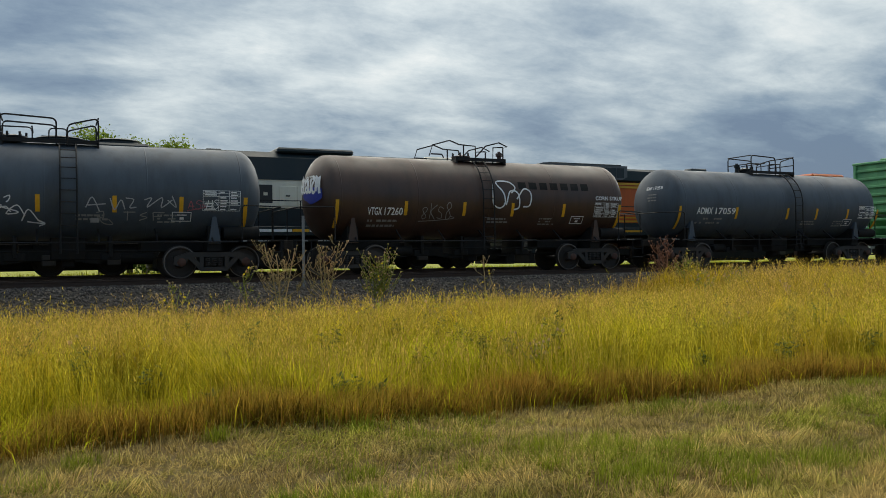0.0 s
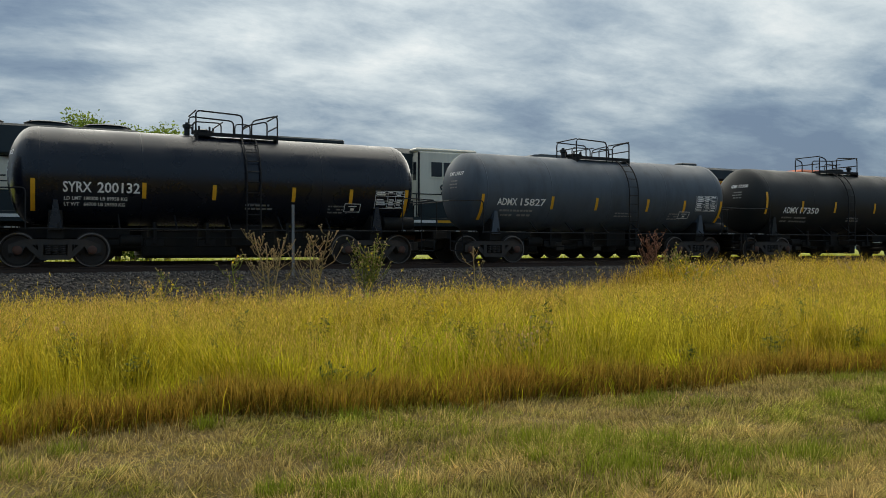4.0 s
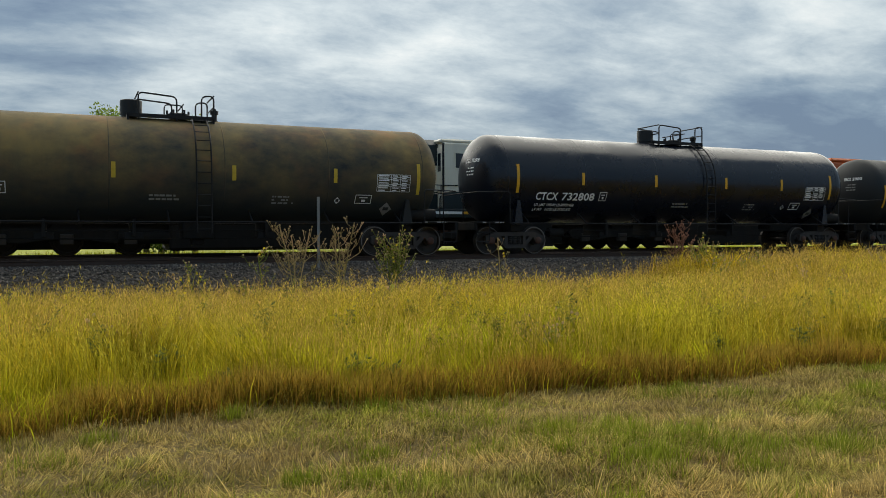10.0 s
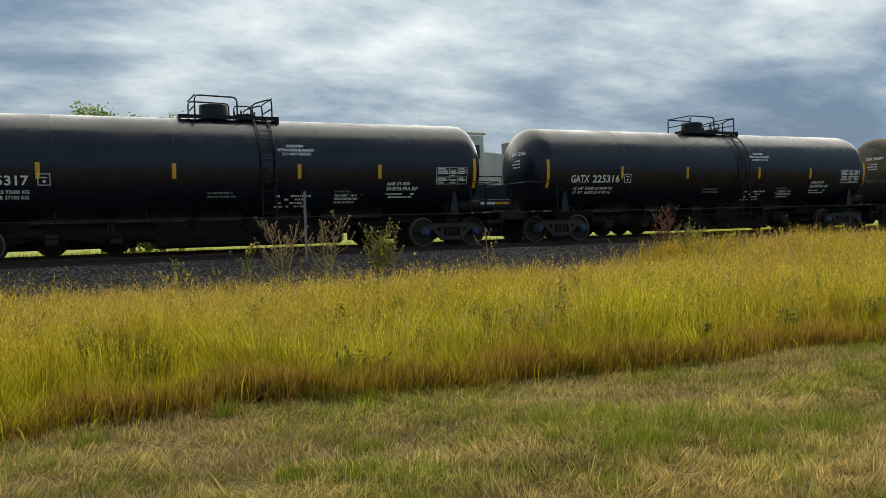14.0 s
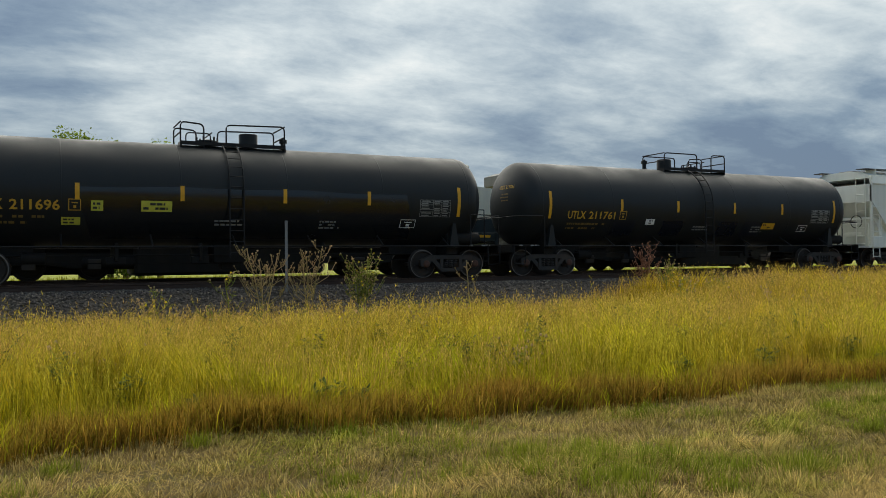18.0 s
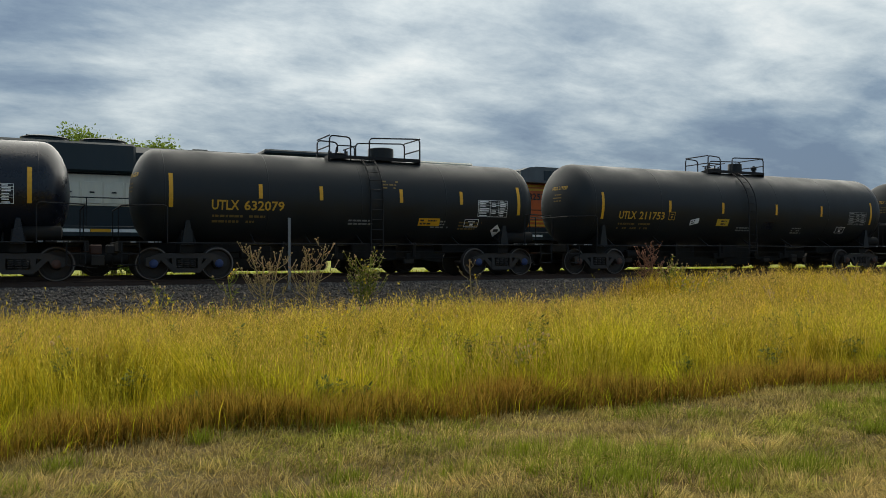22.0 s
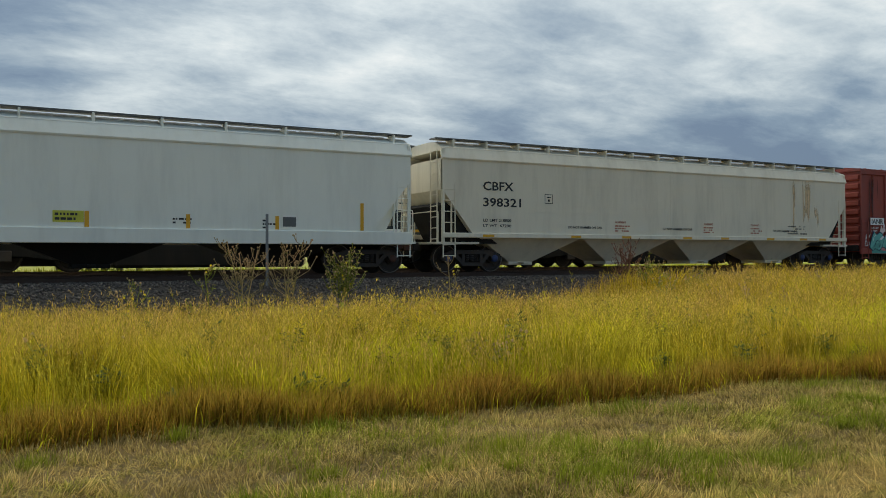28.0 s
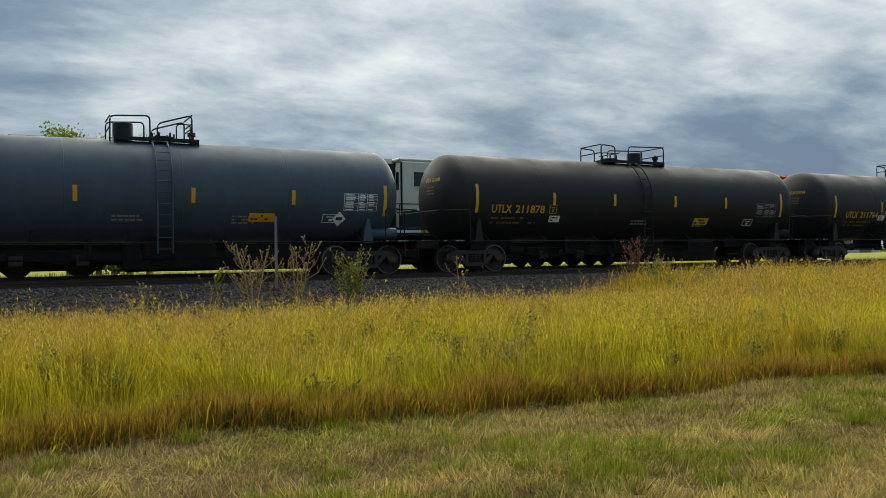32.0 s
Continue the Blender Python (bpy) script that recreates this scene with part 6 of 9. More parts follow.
def green_loco():
    L = loco_base(-4.7, 18.4, "dark green and cream diesel locomotive standing on the far track", "loco_green")
    part("lower_hood", boxes((-4.0, 14.0, -0.88, 0.88, 1.74, 2.47), bevel=0.02), "loco_green", L)
    part("hood_band", boxes((-4.02, 14.0, -0.9, 0.9, 2.47, 3.58), bevel=0.015), "loco_cream", L, "cream side panels of the engine hood")
    bm = bmesh.new()
    prof = [(-0.9, 3.58), (-0.9, 4.42), (-0.6, 4.66), (0.6, 4.66), (0.9, 4.42), (0.9, 3.58)]
    a = [bm.verts.new((3.2, y, z)) for y, z in prof]
    b = [bm.verts.new((14.0, y, z)) for y, z in prof]
    for i in range(6):
        bm.faces.new((a[i], b[i], b[(i + 1) % 6], a[(i + 1) % 6]))
    bm.faces.new(a[::-1])
    bm.faces.new(b)
    part("upper_hood", bm, "loco_green", L, smooth=False)
    part("radiator", boxes((-3.9, 3.2, -1.2, 1.2, 3.62, 4.68), bevel=0.08), "loco_green", L)
    for x in (-1.9, 0.3, 2.2):
        fan = part("radiator_fan", lambda: drum("z", (0, 0, 0), 4.66, 4.9, 0.72, 24, lip=0.04), "loco_green", L, at=pose(x, 0, 0), key="fan")
        part("fan_grille", lambda: boxes(*[(-0.6, 0.6, k * 0.11 - 0.01, k * 0.11 + 0.01, 4.9, 4.915) for k in range(-4, 5)]), "rail_black", fan, key="fan_grille")
    part("brake_hatch", boxes((7.9, 11.0, -0.85, 0.85, 4.64, 4.84), bevel=0.06), "loco_green", L)
    part("exhaust_stack", boxes((5.3, 5.9, -0.2, 0.2, 4.64, 4.76), bevel=0.04), "loco_green", L)
    part("roof_edge", boxes((3.2, 14.0, -0.93, -0.89, 3.56, 3.62)), "loco_green", L)
    x = -3.6
    while x < 13.5:
        if not 4.3 < x < 7.9:
            part("hood_door", lambda: boxes((0, 0.66, -0.925, -0.9, 2.55, 3.32), bevel=0.012), "loco_cream", L, at=pose(x, 0, 0), key="hood_door")
            part("latch", lambda: boxes((0.26, 0.42, -0.945, -0.92, 2.92, 2.97)), "rail_black", L, at=pose(x, 0, 0), key="latch")
        x += 0.72
    # the railway's name, as plain dark slabs
    for x0, w in ((4.66, 0.62), (5.54, 0.64), (6.36, 0.55), (7.12, 0.54)):
        marks("name_slab", L, "black_paint", lambda bm: [strip(bm, on_side(0.9), a, b, c, d, 0.008) for a, b, c, d in ((x0, x0 + w * 0.36, 2.66, 3.36), (x0 + w * 0.36, x0 + w * 0.66, 2.66, 2.95), (x0 + w * 0.36, x0 + w * 0.66, 3.07, 3.36), (x0 + w * 0.66, x0 + w, 2.66, 3.36))])
    # cab and nose
    part("cab", boxes((14.0, 16.6, -1.45, 1.45, 1.74, 4.5), bevel=0.06), "loco_cream", L, "cream cab")
    part("cab_roof", boxes((13.9, 16.75, -1.42, 1.42, 4.48, 4.64), bevel=0.06), "loco_cream", L)
    part("cab_skirt", boxes((14.02, 16.58, -1.475, 1.475, 1.74, 2.45), bevel=0.01), "loco_green", L)
    for x0, x1 in ((14.55, 15.05), (15.12, 15.55), (15.62, 16.35)):
        w = part("window", lambda: boxes((x0, x1, -1.475, -1.44, 3.45, 4.05), bevel=0.01), "glass", L, "dark side window")
        part("window_frame", boxes((x0 - 0.04, x1 + 0.04, -1.48, -1.45, 3.40, 3.45), (x0 - 0.04, x1 + 0.04, -1.48, -1.45, 4.05, 4.10), (x0 - 0.04, x0, -1.48, -1.45, 3.45, 4.05), (x1, x1 + 0.04, -1.48, -1.45, 3.45, 4.05)), "loco_cream", w)
    part("cab_door", boxes((13.95, 14.0, -1.40, -0.92, 2.5, 4.3), bevel=0.01), "loco_cream", L)
    part("door_window", boxes((13.93, 13.95, -1.3, -1.02, 3.3, 4.05), bevel=0.01), "glass", L)
    part("rear_cab_edge", boxes((13.97, 14.03, -1.46, -1.40, 1.8, 4.45)), "rail_black", L)
    part("road_number", _number(L, "9742", 14.95, 2.72, 0.95, 0.42), "black_paint", L, smooth=False)
    bm = bmesh.new()
    prism(bm, [(16.6, 1.74), (18.25, 1.74), (18.3, 3.2), (18.05, 3.72), (16.6, 3.82)], -0.95, 0.95)
    part("nose", bm, "loco_cream", L, smooth=False)
    part("nose_skirt", boxes((16.6, 18.32, -0.97, 0.97, 1.74, 2.4)), "loco_green", L)
    part("headlight", drum("x", (0, 0, 3.45), 18.1, 18.34, 0.14, 14), "tread", L)
    part("windscreen", boxes((16.58, 16.64, -1.2, -0.2, 3.9, 4.4), (16.58, 16.64, 0.2, 1.2, 3.9, 4.4)), "glass", L)
    for x, h in ((14.6, 0.1), (15.4, 0.12), (16.2, 0.1)):
        part("roof_aerial", boxes((x - 0.08, x + 0.08, -0.1, 0.1, 4.63, 4.64 + h), bevel=0.01), "loco_green", L)
    part("air_horn", tubes([(15.9, -0.3, 4.7), (16.4, -0.3, 4.74)], [(15.9, 0, 4.7), (16.35, 0, 4.76)], r=0.04), "loco_green", L)
    x, k = -4.2, 0
    while x < 17.6:
        w = 1.5 if k % 2 == 0 else 0.65
        marks("sill_stripe", L, "white_paint" if k % 2 == 0 else "yellow", lambda bm: strip(bm, on_side(1.5), x, x + w, 1.53, 1.64, 0.006))
        x, k = x + w + 0.02, k + 1
    return L


def _number(L, word, x, z, w, h, y=1.45):
    bm = bmesh.new()
    write(bm, word, on_side(y), x, z, w, h, 0.03)
    return bm


def orange_loco():
    L = loco_base(18.55, 41.0, "orange and black diesel locomotive standing on the far track", "loco_green")
    part("rear_hood", boxes((19.3, 23.6, -1.0, 1.0, 1.74, 3.95), bevel=0.03), "loco_orange", L)
    part("hood", boxes((23.6, 36.6, -0.95, 0.95, 1.74, 3.9), bevel=0.02), "loco_orange", L)
    part("hood_roof", boxes((23.6, 36.6, -0.97, 0.97, 3.9, 4.55), bevel=0.1), "loco_green", L)
    bm = bmesh.new()
    prism(bm, [(19.1, 4.0), (19.35, 3.95), (23.9, 3.95), (24.2, 4.1), (24.2, 4.6), (19.6, 4.62), (19.1, 4.45)], -1.48, 1.48)
    part("radiator_wing", bm, "loco_grey", L, "grey overhanging radiator housing", smooth=False)
    for x in range(8):
        part("radiator_slat", lambda: boxes((0, 0.42, -1.5, -1.47, 4.05, 4.5), bevel=0.01), "loco_green", L, at=pose(20.3 + x * 0.47, 0, 0), key="slat")
    part("radiator_screen", boxes((20.0, 24.0, -1.3, 1.3, 4.6, 4.68), bevel=0.02), "loco_green", L)
    for z0, z1 in ((3.62, 3.72), (3.78, 3.88), (2.02, 2.1), (2.2, 2.26)):
        marks("hood_stripe", L, "yellow", lambda bm: strip(bm, on_side(1.0), 19.32, 36.6, z0, z1, 0.008))
    part("lower_band", boxes((19.3, 36.6, -1.01, 1.01, 1.74, 1.98)), "loco_green", L)
    part("road_number", _number(L, "8253", 19.75, 3.2, 0.9, 0.3, 1.0), "black_paint", L, smooth=False)
    part("exhaust_stack", boxes((29.2, 30.2, -0.3, 0.3, 4.5, 4.8), bevel=0.04), "loco_green", L)
    part("brake_grid_box", boxes((33.8, 36.4, -1.15, 1.15, 3.5, 4.5), bevel=0.06), "loco_green", L)
    part("cab", boxes((36.6, 38.9, -1.45, 1.45, 1.74, 4.45), bevel=0.06), "loco_orange", L)
    part("cab_roof", boxes((36.5, 39.0, -1.42, 1.42, 4.43, 4.68), bevel=0.1), "loco_orange", L)
    for x0, x1 in ((37.0, 37.6), (37.75, 38.4)):
        part("window", boxes((x0, x1, -1.475, -1.44, 3.4, 4.1), bevel=0.01), "glass", L)
    part("nose", boxes((38.9, 40.4, -1.0, 1.0, 1.74, 3.6), bevel=0.12), "loco_orange", L)
    part("rear_rail", tubes(rounded([(18.95, -1.3, 1.74), (18.95, -1.3, 2.8), (18.95, -0.5, 2.8), (18.95, -0.5, 1.74)], 0.1), [(19.1, -1.45, 1.5), (19.1, -1.45, 2.75), (18.95, -1.3, 2.8)], r=0.025), "rail_white", L, "white end handrail")
    x, k = 19.2, 0
    while x < 40.2:
        marks("sill_stripe", L, "yellow" if k % 2 else "white_paint", lambda bm: strip(bm, on_side(1.5), x, x + 1.0, 1.53, 1.62, 0.006))
        x, k = x + 1.6, k + 1
    return L


cut_letters(["9742", "8253", "ADMX", "17059", "VTGX", "17260", "17726", "17082", "17350", "15827", "SYRX", "200132", "CTCX", "732507", "UTLX", "665378", "BRCX", "2080", "732808",
             "DBUX", "301734", "301697", "GATX", "225316", "225317", "211761", "211696", "211714", "211753", "632079", "EQAX", "47692", "211764", "211878", "ADMX", "17412",
             "LD LMT 198300 LB 89950 KG", "LT WT   64700 LB 29350 KG", "CORN SYRUP", "LD LMT 204200 LB 92600 KG", "LT WT   81800 LB 37100 KG", "AAR ST-470", "SR-8754 FRA AIP", "CAUTION", "NITROGEN BLANKET", "DO NOT ENTER",
             "GBRX", "88267", "CBFX", "398321", "CPCX", "2104", "IANR", "15245", "760", "236", "DO NOT HAMMER ON CAR", "WARNING", "CLOSE AND LOCK DOORS", "LD LMT", "LT WT", "LD LMT 218800", "LT WT  67200"])
green_loco()
orange_loco()

# ---- the passing train, from its head to its tail ----
SMALL = dict(shell_x=0.17, shell_l=11.65, tapes=((1.44, 2.28), (1.83, 2.27)), table=(4.17, 5.2, 1.9, 2.46), R=1.33, top=3.76, tl=12.05, tc=9.0, half=6.57, top_kind="s", lad=1.1, class_sign=False)
LARGE = dict(R=1.49, top=4.0, tl=16.7, tc=14.1, half=9.06, top_kind="c", lad=0.92, class_sign=True)
UT = dict(LARGE, tape=-0.05, top=4.02, mat="black_satin", ink="yellow_paint", ink2="dim_yellow", tableink="dim_paint", top_kind="u", lad=0.0, table=(5.77, 6.84, 1.96, 2.48),
          stripes=[-7.2, -4.12, -1.47, 1.42, 4.04, 7.15], label="black tank car with yellow lettering and yellow reflective strips")
WHITE_BLACK = "black tank car with white lettering and yellow reflective strips"
GREY_LABEL = "weathered grey tank car with white lettering, black handrails on top"
SL = [-5.06, -2.32, -0.45, 1.85, 3.6, 5.42]

# the green car at the head, only its end in view
head = new_car("covered_hopper", 41.4, "green covered hopper car with a ribbed end", "hopper car")
part("body", lambda: prism(bmesh.new(), [(-7.3, 4.5), (-7.3, 2.4), (-5.9, 1.2), (5.9, 1.2), (7.3, 2.4), (7.3, 4.5)], -1.5, 1.5), "car_green", head, smooth=False)
part("roof", boxes((-7.4, 7.4, -1.53, 1.53, 4.5, 4.62), (-7.0, 7.0, -0.4, 0.4, 4.62, 4.75), bevel=0.03), "car_green", head)
part("side_sill", boxes((-7.4, 7.4, -1.52, 1.52, 0.92, 1.22), bevel=0.02), "car_green", head)
for k in range(8):
    part("end_rib", boxes((-7.38, -7.28, -1.45, 1.45, 1.5 + k * 0.38, 1.62 + k * 0.38), bevel=0.02), "car_green", head)
for y in (-1.4, 1.4):
    part("corner_post", boxes((-7.4, -7.3, y - 0.06, y + 0.06, 0.95, 4.5)), "car_green", head)
coupler(head, 6.4, 8.2, -1)
coupler(head, 6.4, 8.2, 1)
for d in (-1, 1):
    truck(head, d * 5.6, 41.4)

tank_car(26.17, dict(SMALL, mat="grey", stripes=[-5.15, -2.33, 0.4, 2.05, 3.88, 5.7], mark=("ADMX 17059", -4.34, 1.99, 1.93, 0.25), table=(4.55, 5.55, 1.9, 2.4), label=GREY_LABEL, lad=0.9))
tank_car(12.77, dict(SMALL, mat="brown", fit="brown", stripes=[-5.03, -2.78, -0.73, 1.07, 3.1, 5.45], mark=("VTGX 17260", -4.04, 1.83, 1.16, 0.24), table=(4.38, 5.38, 1.84, 2.33), lad=0.1, top_kind="b",
                     label="rusty brown tank car with white lettering and graffiti", extra=[words("white_paint", ("CORN SYRUP", 4.4, 2.42, 0.14)),
                     lines("spray_white", 0.05, *[curvy(p) for p in ([(0.35, 2.95), (0.3, 2.3), (0.55, 2.1), (0.75, 2.25), (0.7, 2.6), (0.45, 2.95), (0.9, 2.98), (1.15, 2.8), (1.0, 2.6)], [(0.8, 2.2), (0.95, 2.65), (1.25, 2.6), (1.3, 2.15), (1.1, 2.05)], [(1.2, 2.4), (1.5, 2.75), (1.75, 2.6), (1.7, 2.2), (1.45, 2.15)])]),
                     lambda car, surf: marks("overpainted_words", car, "under", lambda bm: [strip(bm, surf, 1.3 + i * 0.42, 1.6 + i * 0.42, 2.74, 2.98, 0.007) for i in range(7)]),
                     tag(-2.3, -1.2, 1.7, 2.2, 12, "dim_paint", 0.022, 4),
                     lambda car, surf: marks("graffiti", car, "spray_blue", lambda bm: blob(bm, lambda x, z, off: (-5.69 + 0.67 * (1 - math.sqrt(max(0.02, 1 - (x * x + (z - 2.43) ** 2) / 1.79))), x, z), -0.55, 2.45, 0.5, 0.28, 4, 0.02), "blue and white spray paint on the tank's end"),
                     lambda car, surf: marks("graffiti", car, "spray_white", lambda bm: scribble(bm, lambda x, z, off: (-5.705 + 0.67 * (1 - math.sqrt(max(0.02, 1 - (x * x + (z - 2.43) ** 2) / 1.79))), x, z), -1.0, 0.4, 2.5, 3.05, 6, 0.085, 7))]))
tank_car(-0.35, dict(SMALL, mat="grey", stripes=[-5.05, -2.32, 0.02, 1.87, 3.59, 5.35], mark=("ADMX 17726", -4.25, 2.02, 1.86, 0.2), lad=0.75, label="grey tank car covered along its side in white graffiti tags", extra=[
    lines("spray_white", 0.03, *loose([[(-4.83, 2.07), (-4.89, 1.94), (-4.76, 1.87), (-4.63, 2.05), (-4.79, 2.17), (-4.88, 2.07)], [(-4.68, 1.84), (-4.50, 1.97), (-4.38, 1.79), (-4.56, 1.73), (-4.50, 1.97)], [(-1.35, 2.19), (-1.12, 2.25), (-0.96, 2.12), (-1.16, 2.01), (-1.26, 2.08)], [(-1.34, 2.03), (-1.16, 2.01)], [(-0.99, 2.03), (-0.80, 1.98), (-0.88, 1.91), (-0.70, 1.95), (-0.59, 1.81)],
        [(-0.75, 2.17), (-0.61, 2.23), (-0.63, 2.12), (-0.69, 2.06)], [(-0.79, 1.93), (-0.41, 1.81), (-0.70, 1.77), (-0.45, 1.99), (-0.27, 1.72)], [(-0.35, 1.59), (-0.19, 1.88), (0.03, 1.62), (0.16, 1.53), (-0.22, 1.57)], [(0.01, 1.62), (0.19, 1.53), (0.05, 1.46)], [(-4.28, 1.50), (-4.16, 1.52), (-4.19, 1.38), (-4.11, 1.32)], [(-4.13, 1.25), (-4.06, 1.10), (-3.87, 1.02), (-3.96, 1.18), (-4.11, 1.22)]])),
    lines("spray_grey", 0.028, *loose([[(-4.50, 1.94), (-4.24, 1.87), (-3.98, 1.92), (-4.11, 1.82)], [(-4.29, 1.84), (-3.72, 1.94), (-3.40, 1.98), (-3.59, 1.80), (-3.25, 2.09), (-3.14, 1.78), (-3.06, 2.03), (-3.22, 1.80), (-2.77, 2.01), (-2.62, 2.10), (-2.68, 1.89), (-2.83, 1.68)], [(-2.74, 2.10), (-2.40, 1.86), (-2.62, 1.58), (-2.17, 1.86)], [(-2.23, 1.61), (-2.11, 1.92), (-1.96, 1.94), (-1.97, 1.71), (-1.85, 1.97), (-1.72, 2.11), (-1.77, 1.92)]])),
    lines("spray_grey", 0.03, *loose([[(1.16, 1.95), (1.32, 2.22), (1.50, 1.85)], [(1.21, 2.01), (1.65, 2.05)], [(1.76, 2.20), (1.87, 1.90), (2.03, 2.16), (2.13, 1.91)], [(2.15, 2.21), (2.35, 2.17), (2.25, 1.96), (2.42, 1.97)], [(2.62, 2.17), (2.81, 2.22), (2.69, 1.97), (3.08, 2.24), (3.06, 1.97), (3.35, 2.18)], [(3.22, 2.18), (3.45, 1.98), (3.34, 2.29)]])),
    lines("dim_paint", 0.026, *loose([[(1.42, 1.82), (1.59, 1.85), (1.59, 1.68), (1.44, 1.73), (1.61, 1.54), (1.84, 1.52), (1.73, 1.65)], [(2.2, 1.86), (2.2, 1.62)], [(2.1, 1.84), (2.4, 1.84)], [(2.7, 1.84), (2.52, 1.76), (2.7, 1.7), (2.5, 1.62)], [(2.85, 1.84), (2.87, 1.62)], [(2.86, 1.84), (3.15, 1.83)], [(2.86, 1.73), (3.08, 1.73)]])),
    tag(3.75, 4.15, 1.95, 2.2, 28, "spray_rose", 0.022, 2), tag(4.25, 4.6, 1.95, 2.3, 29, "spray_white", 0.024, 2), lambda car, surf: marks("sticker", car, "spray_grey", lambda bm: strip(bm, surf, 1.28, 1.5, 1.56, 1.68, 0.012), "pale sticker with a red edge"),
    lambda car, surf: marks("graffiti", car, "spray_white", lambda bm: [scribble(bm, lambda x, z, off: (-5.685 + 0.67 * (1 - math.sqrt(max(0.02, 1 - (x * x + (z - 2.43) ** 2) / 1.79))), x, z), -0.9, 0.5, z, z + 0.5, 30 + int(z * 10), 0.035, 4) for z in (2.15, 2.5, 2.85)], "white scrawl over the tank's end")]))
tank_car(-13.49, dict(SMALL, mat="grey_light", stripes=[-5.02, -2.99, -1.09, 1.43, 3.38, 5.43], mark=("VTGX 17082", -3.88, 2.03, 1.81, 0.27), lad=0.2, top_kind="b", label="light grey tank car with rust at its end", extra=[tag(-2.8, -1.9, 1.45, 1.7, 31, "spray_white", 0.025, 5),
    lambda car, surf: marks("rust_stain", car, "fuzzy_orange", lambda bm: [soft_stroke(bm, surf, p, w, 0.006 + 0.002 * i) for i, (p, w) in enumerate((([(-5.25, 3.66), (-5.1, 3.4), (-5.05, 3.0)], (0.5, 0.15)), ([(-5.0, 3.66), (-4.8, 3.45)], (0.4, 0.2))))], "orange-brown rust stain")]))
tank_car(-26.58, dict(SMALL, tapes=((1.85, 2.73), (1.97, 2.41)), table=(4.05, 5.04, 1.75, 2.3), mat="black_matt", stripes=[-5.07, -3.03, -1.07, 1.42, 3.47, 5.27], mark=("ADMX 17350", -4.1, 1.9, 2.05, 0.25), lad=-0.2, top_kind="w", label="dull black tank car with white lettering"))
tank_car(-39.53, dict(SMALL, mat="grey", stripes=SL, mark=("ADMX 15827", -4.5, 1.93, 1.9, 0.24), label=GREY_LABEL))
tank_car(-52.78, dict(SMALL, tapes=((1.48, 2.31), (1.86, 2.28)), table=(4.42, 5.38, 1.74, 2.26), weights=True, ink2="white_paint", lad=0.63, top=3.8, mat="black_gloss", stripes=[-5.03, -2.32, -0.45, 1.84, 3.62, 5.45], mark=("SYRX 200132", -4.33, 1.98, 1.9, 0.28), label="glossy black tank car with white lettering"))
tank_car(-68.3, dict(LARGE, mat="black_gloss", stripes=[-7.37, -4.8, -1.69, 1.58, 4.58, 7.35], weights=True, ink2="white_paint", mark=("CTCX 732507", -6.7, 1.8, 2.3, 0.25), label="glossy " + WHITE_BLACK, extra=[diamond(4.8, 1.68, 0.1), diamond(6.4, 1.45, 0.2, "dim_paint")]))
tank_car(-86.53, dict(LARGE, tape=-0.3, top=3.84, R=1.45, mat="patched", ink="yellow_paint", ink2="dim_yellow", stripes=[-7.7, -4.65, -1.68, 1.22, 4.26, 7.75], mark=("UTLX 665378", -7.05, 1.9, 2.1, 0.27), lad=0.6, top_kind="p",
                      label="black tank car with a grey primer patch round its middle", extra=[lines("spray_rust", 0.04, *loose([[(-5.05, 1.35), (-5.07, 1.56), (-4.91, 1.41), (-4.87, 1.59), (-4.71, 1.33)], [(-4.63, 1.45), (-4.67, 1.35), (-4.54, 1.31), (-4.51, 1.40), (-4.63, 1.45)], [(-4.39, 1.33), (-4.42, 1.45), (-4.31, 1.45), (-4.23, 1.33)], [(-4.17, 1.38), (-4.06, 1.43), (-4.18, 1.48), (-4.15, 1.34), (-3.97, 1.36)], [(-4.04, 1.60), (-3.89, 1.43), (-3.83, 1.65)], [(-3.89, 1.43), (-3.90, 1.24)], [(-3.46, 1.46), (-3.07, 1.47), (-3.29, 1.34), (-3.46, 1.39), (-3.23, 1.51), (-2.84, 1.30), (-2.50, 1.35)]])),
    lines("spray_grey", 0.025, *loose([[(-3.33, 1.73), (-3.17, 1.59), (-3.27, 1.78), (-3.01, 1.61), (-3.06, 1.88), (-2.88, 1.64), (-2.86, 1.98), (-2.71, 1.74), (-2.67, 1.91), (-2.49, 1.74), (-2.50, 1.52), (-2.39, 1.62), (-2.36, 1.35), (-2.68, 1.23), (-3.05, 1.30)], [(-2.09, 1.87), (-2.13, 1.53), (-2.31, 1.25)], [(-0.64, 1.97), (-0.35, 1.78), (-0.18, 1.50), (-0.25, 1.27)]])),
    lambda car, surf: marks("repaint_patch", car, "dim_olive", lambda bm: strip(bm, surf, -7.15, -6.02, 1.84, 2.56, 0.004), "faded square behind the lettering")]))
